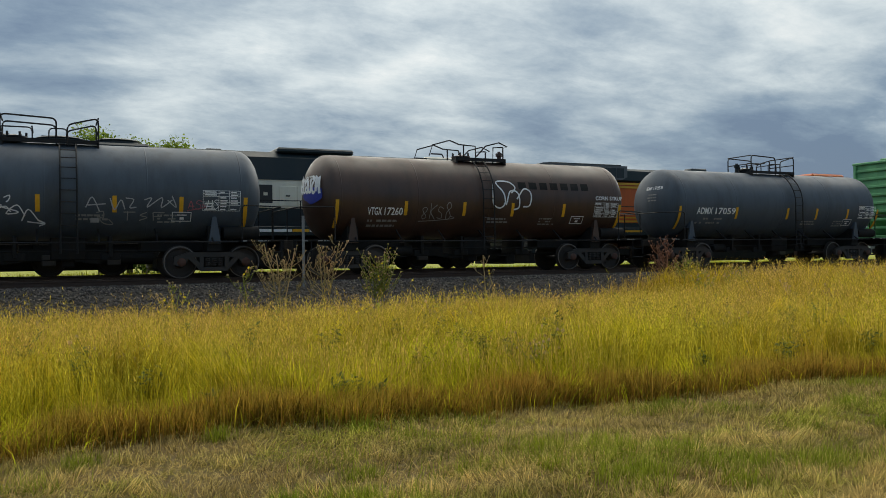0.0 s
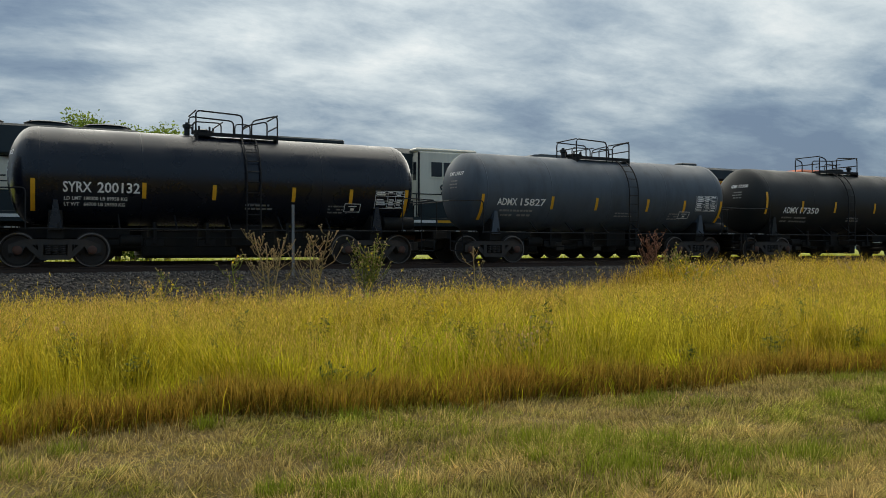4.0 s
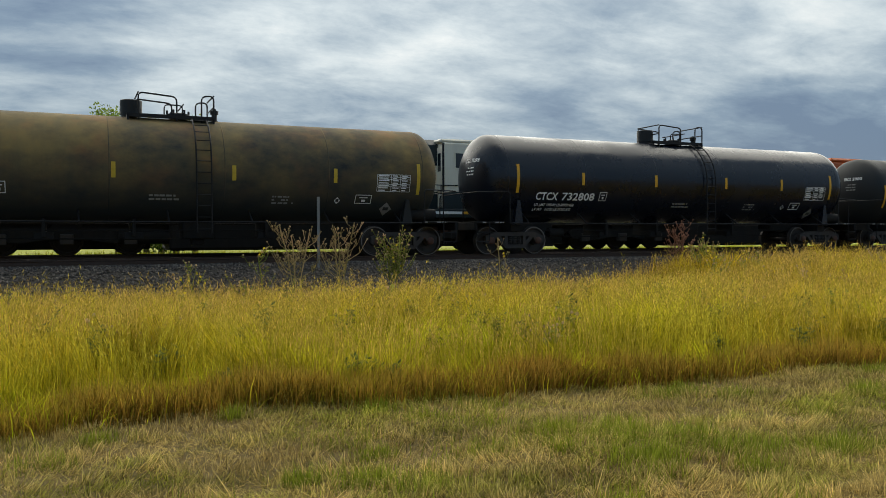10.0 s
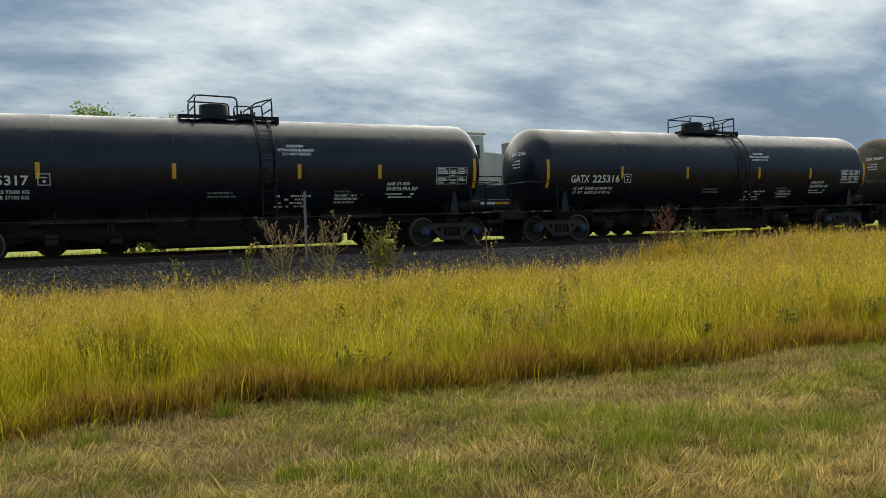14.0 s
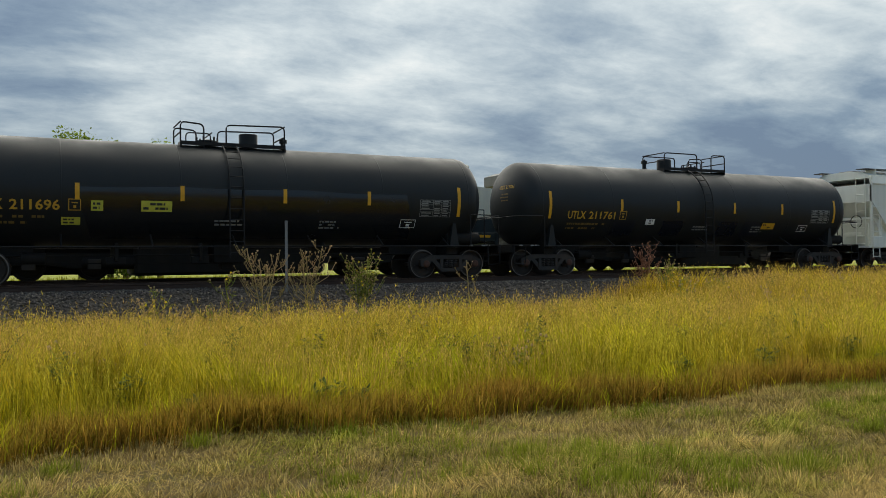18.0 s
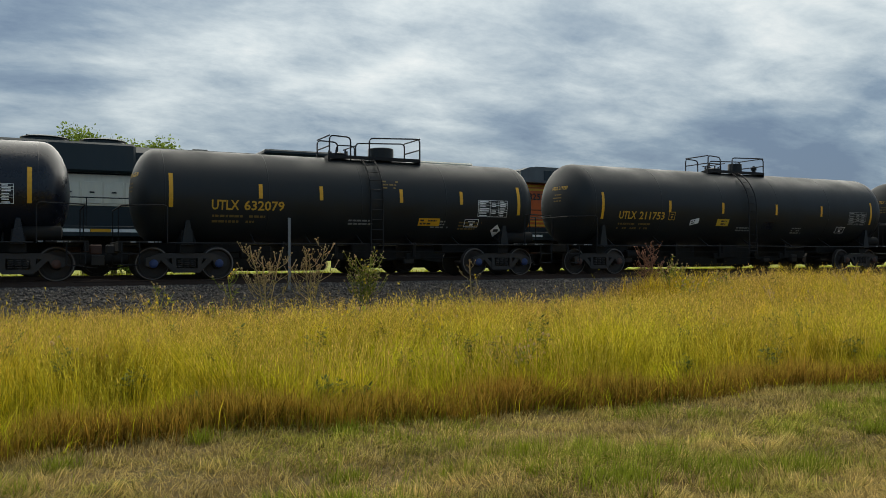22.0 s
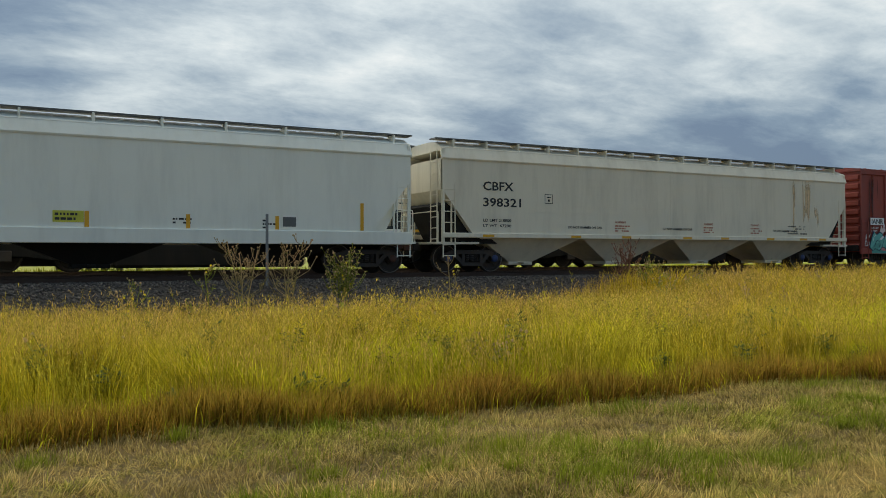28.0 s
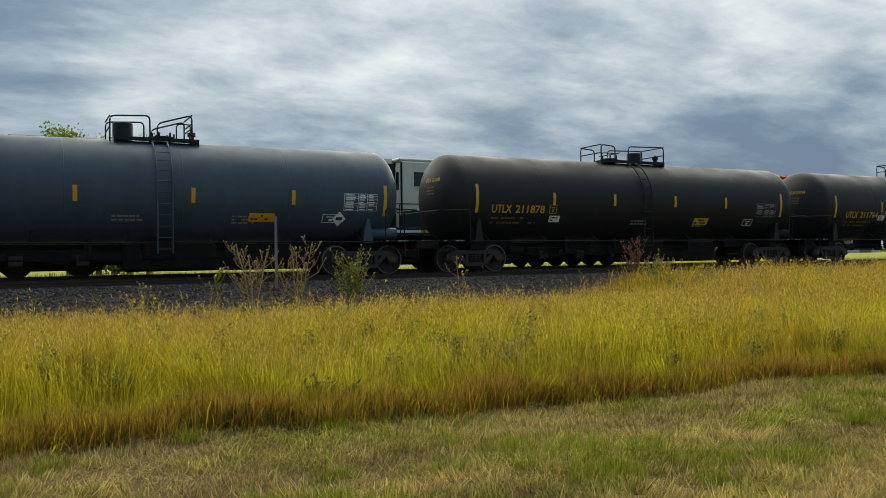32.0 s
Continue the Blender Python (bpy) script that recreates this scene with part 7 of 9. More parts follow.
tank_car(-104.86, dict(LARGE, tape=-0.3, top=3.86, R=1.45, mat="black_matt", stripes=[-7.7, -4.98, -2.05, 1.2, 4.2, 7.7], mark=("BRCX 2080", -6.75, 1.98, 1.6, 0.24), lad=0.0, top_kind="v", label="dull black tank car with large white spray-painted letters", extra=[
    lines("spray_white", 0.055, [(-3.35, 2.1), (-3.38, 1.1)], [(-2.75, 1.98), (-3.35, 1.55), (-2.75, 1.2)], [(-2.75, 2.05), (-1.95, 2.1)], [(-2.35, 2.08), (-2.5, 1.2)], [(-1.75, 2.1), (-1.95, 1.15)], [(-1.15, 1.95), (-1.85, 1.6), (-1.0, 1.2), (-0.95, 1.45)]),
    tag(-6.5, -4.9, 1.35, 1.68, 44, "spray_grey", 0.03, 8), tag(-4.5, -3.8, 1.35, 1.62, 45, "dim_paint", 0.03, 2), tag(-0.25, 0.4, 1.35, 2.1, 46, "spray_grey", 0.03, 3)]))
tank_car(-123.0, dict(LARGE, top=4.05, mat="black_gloss", stripes=[-7.16, -4.62, -1.53, 1.72, 4.52, 7.16], weights=True, ink2="white_paint", mark=("CTCX 732808", -6.42, 1.8, 2.33, 0.26), label="glossy " + WHITE_BLACK, extra=[diamond(4.8, 1.68, 0.1), diamond(6.4, 1.45, 0.2, "dim_paint")]))
RUST = "black tank car under a film of olive-brown rust"
tank_car(-141.06, dict(LARGE, tape=-0.13, mat="rusted", stripes=[-7.35, -4.7, -1.4, 1.75, 4.7, 7.36], weights=True, ink2="white_paint", mark=("DBUX 301734", -6.7, 1.74, 2.27, 0.25), tapemat="yellow_label", label=RUST, extra=[diamond(4.8, 1.68, 0.1), diamond(6.4, 1.45, 0.2, "dim_paint")]))
tank_car(-159.27, dict(LARGE, tape=-0.13, mat="rusted", stripes=[-7.29, -4.69, -1.7, 1.12, 4.62, 7.31], weights=True, ink2="white_paint", mark=("DBUX 301697", -6.55, 1.76, 2.2, 0.25), tapemat="yellow_label", label="olive-brown rusty tank car with a sprayed flower outline", lad=-0.5, top_kind="m", extra=[
    lines("spray_cream", 0.028, *flower(0.2, 2.4, 3, 9), label="sprayed outline of a flower"), tag(-7.85, -6.75, 2.1, 2.5, 52, "spray_cream", 0.028, 6), diamond(6.4, 1.45, 0.2, "dim_paint")]))
GX = [words("white_paint", ("LD LMT 204200 LB 92600 KG", -6.7, 1.76, 0.1), ("LT WT   81800 LB 37100 KG", -6.7, 1.62, 0.1), ("AAR ST-470", 4.72, 1.93, 0.11), ("SR-8754 FRA AIP", 4.72, 1.78, 0.11), ("CAUTION", 1.62, 3.05, 0.085), ("NITROGEN BLANKET", 1.36, 2.93, 0.085), ("DO NOT ENTER", 1.5, 2.81, 0.085)),
      lambda car, surf: marks("fine_print", car, "white_paint", lambda bm: (bars(bm, surf, 1.3, 1.62, 1.2, 4, 0.1, 5), bars(bm, surf, 3.1, 1.62, 0.9, 3, 0.1, 6), bars(bm, surf, 4.72, 1.65, 1.2, 2, 0.09, 7)))]
GS = dict(LARGE, tape=-0.18, top=3.98, mat="black_gloss", top_kind="g", lad=1.05, cap="cap_blue", ink2="white_paint", label="glossy black tank car with white lettering and blue axle caps")
tank_car(-177.5, dict(GS, nobars=True, stripes=[-7.8, -4.72, -1.74, 1.84, 4.62, 7.76], mark=("GATX 225316", -6.86, 2.0, 2.04, 0.26), extra=GX))
tank_car(-195.82, dict(GS, nobars=True, stripes=[-7.7, -4.87, -1.53, 1.97, 4.47, 7.73], mark=("GATX 225317", -7.1, 1.97, 2.02, 0.25), extra=GX))

hopper(-214.9, dict(e=9.3, tc=15.6, half=9.95, mat="hopper_white", slope=(7.9, 1.42, 2.95), sill=(0.92, 1.42), hatch="loco_grey", walkmat="loco_grey", brackets=9, bays=3, baymat="under", cage="hopper_white", posts=(-4.2, 0.1, 4.4),
    tape=[(-7.8, 1.45, 2.35), (-4.3, 1.45, 1.85), (-1.2, 1.45, 1.85), (4.6, 1.45, 1.85), (7.9, 1.45, 2.1)], words=[("GBRX", -7.4, 2.36, 0.95, 0.2), ("88267", -7.4, 2.0, 1.1, 0.22)], label="clean white covered hopper car with black graffiti on its side",
    extra=[humps("spray_black", *[(0.98 + 0.66 * i, 1.72 + 0.66 * i, 1.43, 2.08 - 0.06 * (i % 2)) for i in range(5)], off=0.008, jag=True), lines_over("spray_grey", 0.022, *[curvy([(1.1 + 0.66 * i, 1.5), (1.05 + 0.66 * i, 1.8), (1.3 + 0.66 * i, 1.98), (1.55 + 0.66 * i, 1.85), (1.3 + 0.66 * i, 1.7), (1.5 + 0.66 * i, 1.52)]) for i in range(5)]),
           tag(4.1, 5.2, 1.5, 1.85, 61, "spray_black", 0.03, 4), tag(0.3, 0.9, 1.1, 1.25, 62, "spray_black", 0.03, 3), lambda car, surf: marks("fine_print", car, "red_paint", lambda bm: bars(bm, surf, -0.1, 1.95, 0.7, 4, 0.12, 3)),
           lambda car, surf: marks("fine_print", car, "black_paint", lambda bm: (bars(bm, surf, -7.4, 1.8, 0.8, 2, 0.11, 4), small_sign(bm, surf, -5.9, 2.2, 0.3, 0.3), bars(bm, surf, 5.3, 1.95, 0.8, 2, 0.1, 9), bars(bm, surf, -5.2, 1.55, 0.6, 2, 0.09, 2)))]))
YEL = label_plate(-1.7, 1.8)
tank_car(-233.77, dict(UT, top_kind="um", mark=("UTLX 211761", -6.45, 1.97, 2.06, 0.27), extra=[label_plate(-2.95, 1.8, 0.42, 0.2, "white_paint"), label_plate(3.05, 1.68, 0.7, 0.24, "yellow"), lambda car, surf: marks("repaint_patch", car, "black_gloss", lambda bm: [strip(bm, surf, a, a + 1.0, 1.4, 1.95, 0.005) for a in (-4.4, -2.1, 0.7, 2.1)], "squares of fresh black paint")]))
tank_car(-251.67, dict(UT, mark=("UTLX 211696", -6.6, 1.97, 2.07, 0.27), extra=[label_plate(-4.5, 1.6, 0.46, 0.2, "lime_label"), label_plate(-3.79, 1.97, 0.3, 0.27, "lime_label"), label_plate(-2.54, 1.97, 0.8, 0.29, "lime_label"), clean_panel(-4.2, 5.3, 1.25, 2.6)]))
GIM = [[(0.97, 2.11), (0.62, 2.16), (0.54, 1.81), (0.84, 1.39), (1.24, 1.30), (1.20, 1.62), (0.96, 1.65)], [(1.40, 2.08), (1.44, 1.63), (1.53, 1.27)], [(1.83, 1.28), (1.72, 2.06), (2.02, 1.63), (2.14, 2.12), (2.36, 1.33)],
       [(2.75, 2.17), (2.36, 2.14), (2.39, 1.74), (2.74, 1.78)], [(2.39, 1.74), (2.58, 1.31), (2.98, 1.35)], [(3.32, 1.29), (3.02, 2.15), (3.36, 2.17), (3.50, 1.89), (3.22, 1.75), (3.86, 1.27)]]
SIG = [[(-2.87, 2.19), (-3.08, 2.09), (-2.93, 1.97), (-3.08, 1.82)], [(-2.74, 2.04), (-2.72, 1.85)], [(-2.80, 2.30), (-2.77, 2.23)], [(-2.62, 2.05), (-2.50, 1.85), (-2.45, 2.03), (-2.33, 1.86), (-2.26, 2.05)], [(-2.03, 2.06), (-2.19, 2.01), (-2.09, 1.96), (-2.18, 1.86), (-1.96, 1.89)],
       [(-1.89, 1.84), (-1.88, 2.06), (-1.68, 2.04), (-1.83, 1.94), (-1.25, 1.85), (-1.64, 1.89)], [(-1.82, 1.72), (-1.81, 1.44), (-1.95, 1.32), (-2.22, 1.44), (-2.18, 1.66), (-1.86, 1.96)]]
YRS = [[(3.74, 2.09), (3.70, 1.98), (3.87, 1.90), (3.79, 1.81)], [(3.82, 2.06), (3.98, 2.09)], [(3.90, 2.07), (3.94, 1.90)], [(4.12, 1.98), (4.04, 1.90), (4.19, 1.87)], [(4.21, 2.04), (4.40, 1.80), (4.45, 2.07)], [(4.51, 1.71), (4.72, 1.66), (4.59, 1.85), (4.70, 1.94), (4.50, 1.91)],
       [(4.74, 2.05), (4.88, 2.08), (4.82, 1.91), (4.99, 1.94)], [(5.03, 2.05), (5.04, 1.91), (5.17, 1.94), (5.10, 2.07)], [(5.20, 2.08), (5.25, 1.92)], [(5.31, 2.09), (5.32, 1.95), (5.49, 1.98), (5.38, 2.09)], [(3.93, 1.63), (4.04, 1.46)], [(4.03, 1.63), (4.17, 1.63)], [(4.10, 1.63), (4.22, 1.47)]]
DIM = [[(-0.24, 1.81), (-0.12, 1.55)], [(-0.11, 1.79), (-0.01, 1.57)], [(-0.19, 1.69), (-0.07, 1.70)], [(0.0, 1.76), (0.03, 1.61), (0.19, 1.61), (0.08, 1.78)], [(0.18, 1.78), (0.23, 1.59), (0.32, 1.74), (0.39, 1.58)], [(-0.18, 1.36), (-0.18, 1.53), (0.0, 1.36), (-0.21, 1.43)], [(0.12, 1.33), (0.10, 1.48), (0.27, 1.46), (0.28, 1.33), (0.52, 1.39)], [(0.20, 1.54), (0.44, 1.49)]]
tank_car(-269.79, dict(UT, mark=("UTLX 211714", -6.5, 1.97, 2.06, 0.27), label="black tank car with yellow lettering and pink-white graffiti", extra=[
    fat("fuzzy_pale", 0.56, GIM, 0.006), fat("fuzzy_salmon", 0.42, GIM, 0.016), fat("fuzzy_ice", 0.27, GIM, 0.034), fat("fuzzy_shade", 0.07, [[(x + 0.06, z - 0.10) for x, z in p] for p in GIM], 0.05),
    lines_over("spray_black", 0.026, *loose([[(0.81, 1.78), (0.94, 1.84), (0.92, 1.66), (1.06, 1.78), (1.14, 1.68), (1.25, 1.78), (1.37, 1.67), (1.46, 1.76)], [(1.55, 1.76), (2.10, 1.73), (3.05, 1.78), (3.31, 1.73), (3.46, 1.59)]])),
    lines("spray_white", 0.03, *loose(SIG)), lines("spray_white", 0.024, *loose(YRS)), lines("spray_grey", 0.026, *loose(DIM)), label_plate(-3.57, 1.8, 0.46, 0.2, "white_paint")]))
tank_car(-287.86, dict(UT, mark=("UTLX 211753", -6.45, 1.98, 2.1, 0.28), extra=[label_plate(-3.05, 1.8, 0.42, 0.2, "white_paint", tilt=0.2), YEL, lambda car, surf: marks("repaint_patch", car, "black_gloss", lambda bm: [strip(bm, surf, 0.8, 1.4, 1.7, 2.0, 0.005)], "square of fresh black paint")]))
tank_car(-304.1, dict(LARGE, class_sign=False, R=1.38, top=3.76, tl=13.1, tc=10.25, half=7.1, mat="black_satin", ink="yellow_paint", ink2="dim_yellow", top_kind="x", lad=0.45, cap="cap_blue", table=(4.05, 5.15, 1.95, 2.48), tableink="white_paint",
                      stripes=[-5.6, -3.12, -1.3, 1.3, 3.42, 5.6], mark=("UTLX 632079", -4.5, 1.97, 2.08, 0.28), label="short black tank car with yellow lettering and yellow strips", extra=[label_plate(1.95, 1.62, 0.75, 0.24, "yellow"), diamond(4.85, 1.5, 0.2), lambda car, surf: marks("fine_print", car, "dim_yellow", lambda bm: (bars(bm, surf, 0.7, 2.95, 0.6, 3, 0.1, 5), bars(bm, surf, 3.4, 1.72, 0.9, 3, 0.1, 6)))]))
tank_car(-318.83, dict(LARGE, R=1.4, top=3.78, tl=13.3, tc=10.8, half=7.4, mat="black_gloss", top_kind="e", lad=-0.1, stripes=[-5.67, -2.9, 0.12, 2.96, 5.66], mark=("EQAX 47692", -5.4, 1.87, 1.6, 0.21), table=(4.25, 5.3, 2.0, 2.5),
                       label="glossy black tank car reflecting the sky, white lettering", extra=[label_plate(1.85, 1.72, 0.8, 0.28), lambda car, surf: marks("placard_pair", car, "white_paint", lambda bm: (small_sign(bm, surf, 3.35, 1.6, 0.5, 0.3), small_sign(bm, surf, 3.9, 1.6, 0.5, 0.3)))]))

BAMC = [([(1.97, 3.24), (2.3, 3.27), (2.75, 3.26)], (0.1, 0.34)), ([(2.6, 3.42), (3.24, 2.30)], 0.20), (curvy([(2.6, 3.34), (3.24, 3.28), (3.38, 3.05), (3.0, 2.83)]), 0.24), (curvy([(3.05, 2.83), (3.48, 2.62), (3.35, 2.36), (2.92, 2.25)]), 0.2),
        ([(3.86, 3.82), (3.82, 2.9), (3.73, 2.02)], 0.42), ([(3.9, 3.8), (4.28, 2.45)], 0.30), ([(3.25, 2.76), (4.3, 2.9)], 0.2), ([(4.42, 3.42), (4.52, 2.26)], 0.3), ([(4.46, 3.36), (4.92, 2.6)], 0.26), ([(4.9, 2.6), (5.25, 3.0), (5.62, 3.56)], 0.26),
        ([(5.62, 3.55), (5.48, 2.3)], 0.26), (curvy([(6.76, 2.78), (6.72, 3.24), (6.32, 3.32), (5.98, 2.95), (5.92, 2.55), (6.1, 2.38), (6.54, 2.4)]), 0.22)]
BAMC_GREY = [([(5.55, 3.6), (5.95, 3.5), (5.8, 2.3)], 0.36), ([(5.3, 3.1), (5.75, 3.5)], 0.3), ([(2.7, 3.1), (3.2, 2.9)], 0.3), ([(3.7, 2.2), (3.72, 1.95)], (0.4, 0.3))]
ARCH = [(-6.81, -5.95, 0.98, 1.74), (-5.9, -5.11, 0.98, 1.74), (-5.06, -4.19, 0.96, 1.74), (-3.35, -2.42, 0.98, 1.66)]
DRIP = [[(b - 0.02, t - 0.22), (b + 0.02, t - 0.5), (b - 0.02, 0.86)] for a, b, f, t in ARCH] + [curvy([(a + 0.1, t - 0.06), (a + 0.35, t + 0.0), (a + 0.55, t - 0.06), (b - 0.05, t - 0.25)]) for a, b, f, t in ARCH]
boxcar(-336.6, dict(e=9.2, tc=14.1, half=10.1, mat="box_red", z=(0.66, 4.38), door=(-1.58, 1.6), pitch=0.985, doorbars=5, tabs=[(-8.06, 0.98), (-6.33, 0.98), (-4.89, 0.71), (-1.81, 0.70), (1.9, 0.69), (5.52, 0.69), (6.5, 1.03), (8.17, 0.94)], cap="cap_rust",
    words=[("760", -8.46, 2.03, 0.62, 0.28), ("236", -7.62, 2.03, 0.6, 0.28), ("CLOSE AND LOCK DOORS", -0.72, 3.72, 1.3, 0.1), ("LD LMT", -8.4, 1.3, 0.5, 0.1), ("LT WT", -8.4, 1.13, 0.42, 0.1)], label="red boxcar with large white graffiti letters on its side",
    extra=[grime(3, -9.0, 9.0, 0.9, 4.1, 24), lambda car, surf: marks("name_slab", car, "white_paint", lambda bm: [strip(bm, surf, a, a + 0.26, 2.38, 2.60, 0.012) for a in (-8.43, -8.12, -7.57, -7.3)]),
           soft("fuzzy_grey", *BAMC_GREY), soft("fuzzy_white", *BAMC),
           soft("fuzzy_pale", *[([(x, 0.84), (x + 0.5, 0.78)], 0.3) for x in (-5.9, -5.4, -4.9, -4.4, -3.9, -3.6)], label="pale pink band of spray paint"),
           humps("shadow_green", *[(a - 0.12, b + 0.06, f, t + 0.07) for a, b, f, t in ARCH], off=0.012), humps("spray_rose", *ARCH, off=0.017), humps("spray_teal", *[(a - 0.02, a + 0.3, t - 0.38, t - 0.02) for a, b, f, t in ARCH], (-7.3, -6.95, 0.9, 1.3), (-3.25, -3.0, 1.1, 1.7), (-4.2, -4.05, 1.2, 1.8), off=0.023),
           humps("spray_black", (-4.12, -3.42, 1.15, 1.75), off=0.014), lines("spray_teal", 0.045, *[curvy([(a - 0.1, f + 0.1), (a - 0.05, t - 0.2), (a + 0.3, t + 0.05), (b - 0.2, t), (b + 0.03, t - 0.3)]) for a, b, f, t in ARCH], curvy([(-7.4, 0.95), (-7.1, 1.25), (-6.85, 1.2)]), curvy([(-7.3, 0.85), (-6.95, 1.0), (-6.9, 1.6)])),
           lines("spray_pink", 0.07, *[[(b - 0.06, t - 0.3), (b - 0.04, 0.85)] for a, b, f, t in ARCH]), lines("spray_white", 0.028, *DRIP, curvy([(-5.75, 1.85), (-5.6, 1.95), (-5.5, 1.82), (-5.35, 1.98)]), curvy([(-5.6, 0.72), (-5.4, 0.92), (-5.2, 0.72)]), curvy([(-4.7, 0.72), (-4.5, 0.9), (-4.35, 0.72)])), lines("shadow_green", 0.04, *[curvy([(a + 0.2, 1.2), (a + 0.45, 1.35), (a + 0.6, 1.05)]) for a, b, f, t in ARCH]),
           tag(-2.34, -1.94, 1.15, 1.75, 81, "spray_gold", 0.05, 2), tag(-9.0, -8.3, 2.85, 3.25, 91, "spray_grey", 0.05, 3), tag(-0.9, -0.35, 1.4, 1.7, 82, "spray_gold", 0.03, 2), tag(-0.2, 0.3, 1.45, 1.65, 98, "spray_grey", 0.02, 4), tag(0.95, 1.4, 1.3, 1.95, 85, "spray_gold", 0.025, 3),
           lines("spray_white", 0.03, [(2.42, 2.31), (2.5, 1.5), (2.55, 0.91)], curvy([(1.67, 1.92), (2.2, 1.86), (2.32, 1.4), (2.3, 1.0), (1.75, 1.03)]), [(1.85, 1.6), (2.15, 1.25)], [(1.86, 1.27), (2.1, 1.55)], [(5.26, 2.06), (5.19, 0.9)], curvy([(5.2, 1.9), (5.5, 2.1), (6.03, 1.91), (6.4, 1.38)]), curvy([(3.5, 1.06), (3.4, 1.8), (3.28, 2.02), (3.2, 1.4)])),
           tag(2.66, 3.4, 1.1, 1.5, 94, "spray_white", 0.03, 5), tag(3.55, 4.3, 1.08, 1.5, 96, "spray_white", 0.03, 4), tag(4.45, 5.0, 1.1, 1.4, 93, "spray_white", 0.03, 3), tag(5.38, 6.0, 1.05, 1.4, 97, "spray_white", 0.035, 5), tag(6.25, 6.6, 1.33, 1.5, 92, "spray_white", 0.03, 2), tag(7.0, 7.75, 1.75, 2.05, 95, "spray_white", 0.04, 5), tag(8.0, 8.5, 1.95, 2.3, 89, "spray_gold", 0.03, 3),
           lines("spray_white", 0.028, *[curvy([(x - 0.12, z), (x, z + 0.06), (x + 0.13, z), (x, z - 0.06), (x - 0.12, z), (x + 0.02, z + 0.12), (x + 0.04, z + 0.28)]) for x, z in ((4.75, 1.5), (6.42, 1.5), (3.95, 1.62))]), tag(8.72, 9.08, 2.98, 3.3, 88, "spray_white", 0.03, 2), tag(8.72, 9.05, 2.62, 2.95, 87, "spray_white", 0.03, 2), tag(5.95, 6.35, 0.72, 0.85, 86, "spray_white", 0.025, 3),
           lambda car, surf: marks("round_emblem", car, "spray_gold", lambda bm: (stroke(bm, surf, [(7.3 + 0.28 * math.cos(a), 3.58 + 0.28 * math.sin(a)) for a in np.linspace(0, math.tau, 25)], 0.10, 0.012), strip(bm, surf, 7.14, 7.46, 3.55, 3.61, 0.019), strip(bm, surf, 7.27, 7.33, 3.42, 3.74, 0.021)), "pale round emblem with a cross"),
           lambda car, surf: marks("class_sign", car, "white_paint", lambda bm: (small_sign(bm, surf, -6.52, 2.03, 0.3, 0.28), small_sign(bm, surf, 7.16, 1.2, 0.46, 0.33))),
           lambda car, surf: marks("fine_print", car, "white_paint", lambda bm: (bars(bm, surf, -6.95, 1.3, 0.5, 2, 0.17, 3, thick=0.6), bars(bm, surf, 7.95, 1.75, 0.5, 5, 0.1, 5, thick=0.4, fill=0.5), bars(bm, surf, 8.7, 1.85, 0.4, 3, 0.13, 6, fill=0.5), bars(bm, surf, 7.1, 1.66, 0.4, 1, 0.08, 8), bars(bm, surf, -9.05, 1.75, 0.3, 1, 0.12, 9), bars(bm, surf, -1.45, 2.85, 0.4, 1, 0.1, 2))),
           lambda car, surf: marks("door_sticker", car, "loco_orange", lambda bm: strip(bm, surf, -0.2, 0.0, 1.55, 1.75, 0.09)), lambda car, surf: marks("door_plate", car, "spray_grey", lambda bm: strip(bm, surf, 0.5, 0.85, 1.4, 1.68, 0.09))]))
BUB = [(-6.75, 1.15, 0.42, 0.42, 110), (-5.95, 1.2, 0.34, 0.5, 111), (-5.35, 1.3, 0.24, 0.5, 112), (-4.7, 1.42, 0.46, 0.58, 113), (-3.7, 1.2, 0.55, 0.34, 114), (-2.5, 1.25, 0.62, 0.42, 115), (-1.0, 1.22, 0.58, 0.40, 116)]
PALE = [(-6.4, 1.6, 0.16, 0.2, 121), (-5.6, 1.78, 0.12, 0.16, 127), (-3.9, 1.68, 0.24, 0.30, 122), (-2.9, 1.78, 0.26, 0.2, 123), (-2.4, 1.5, 0.2, 0.14, 124), (-0.19, 1.55, 0.26, 0.15, 125), (-0.04, 1.18, 0.24, 0.22, 126), (0.9, 0.72, 0.14, 0.1, 128)]
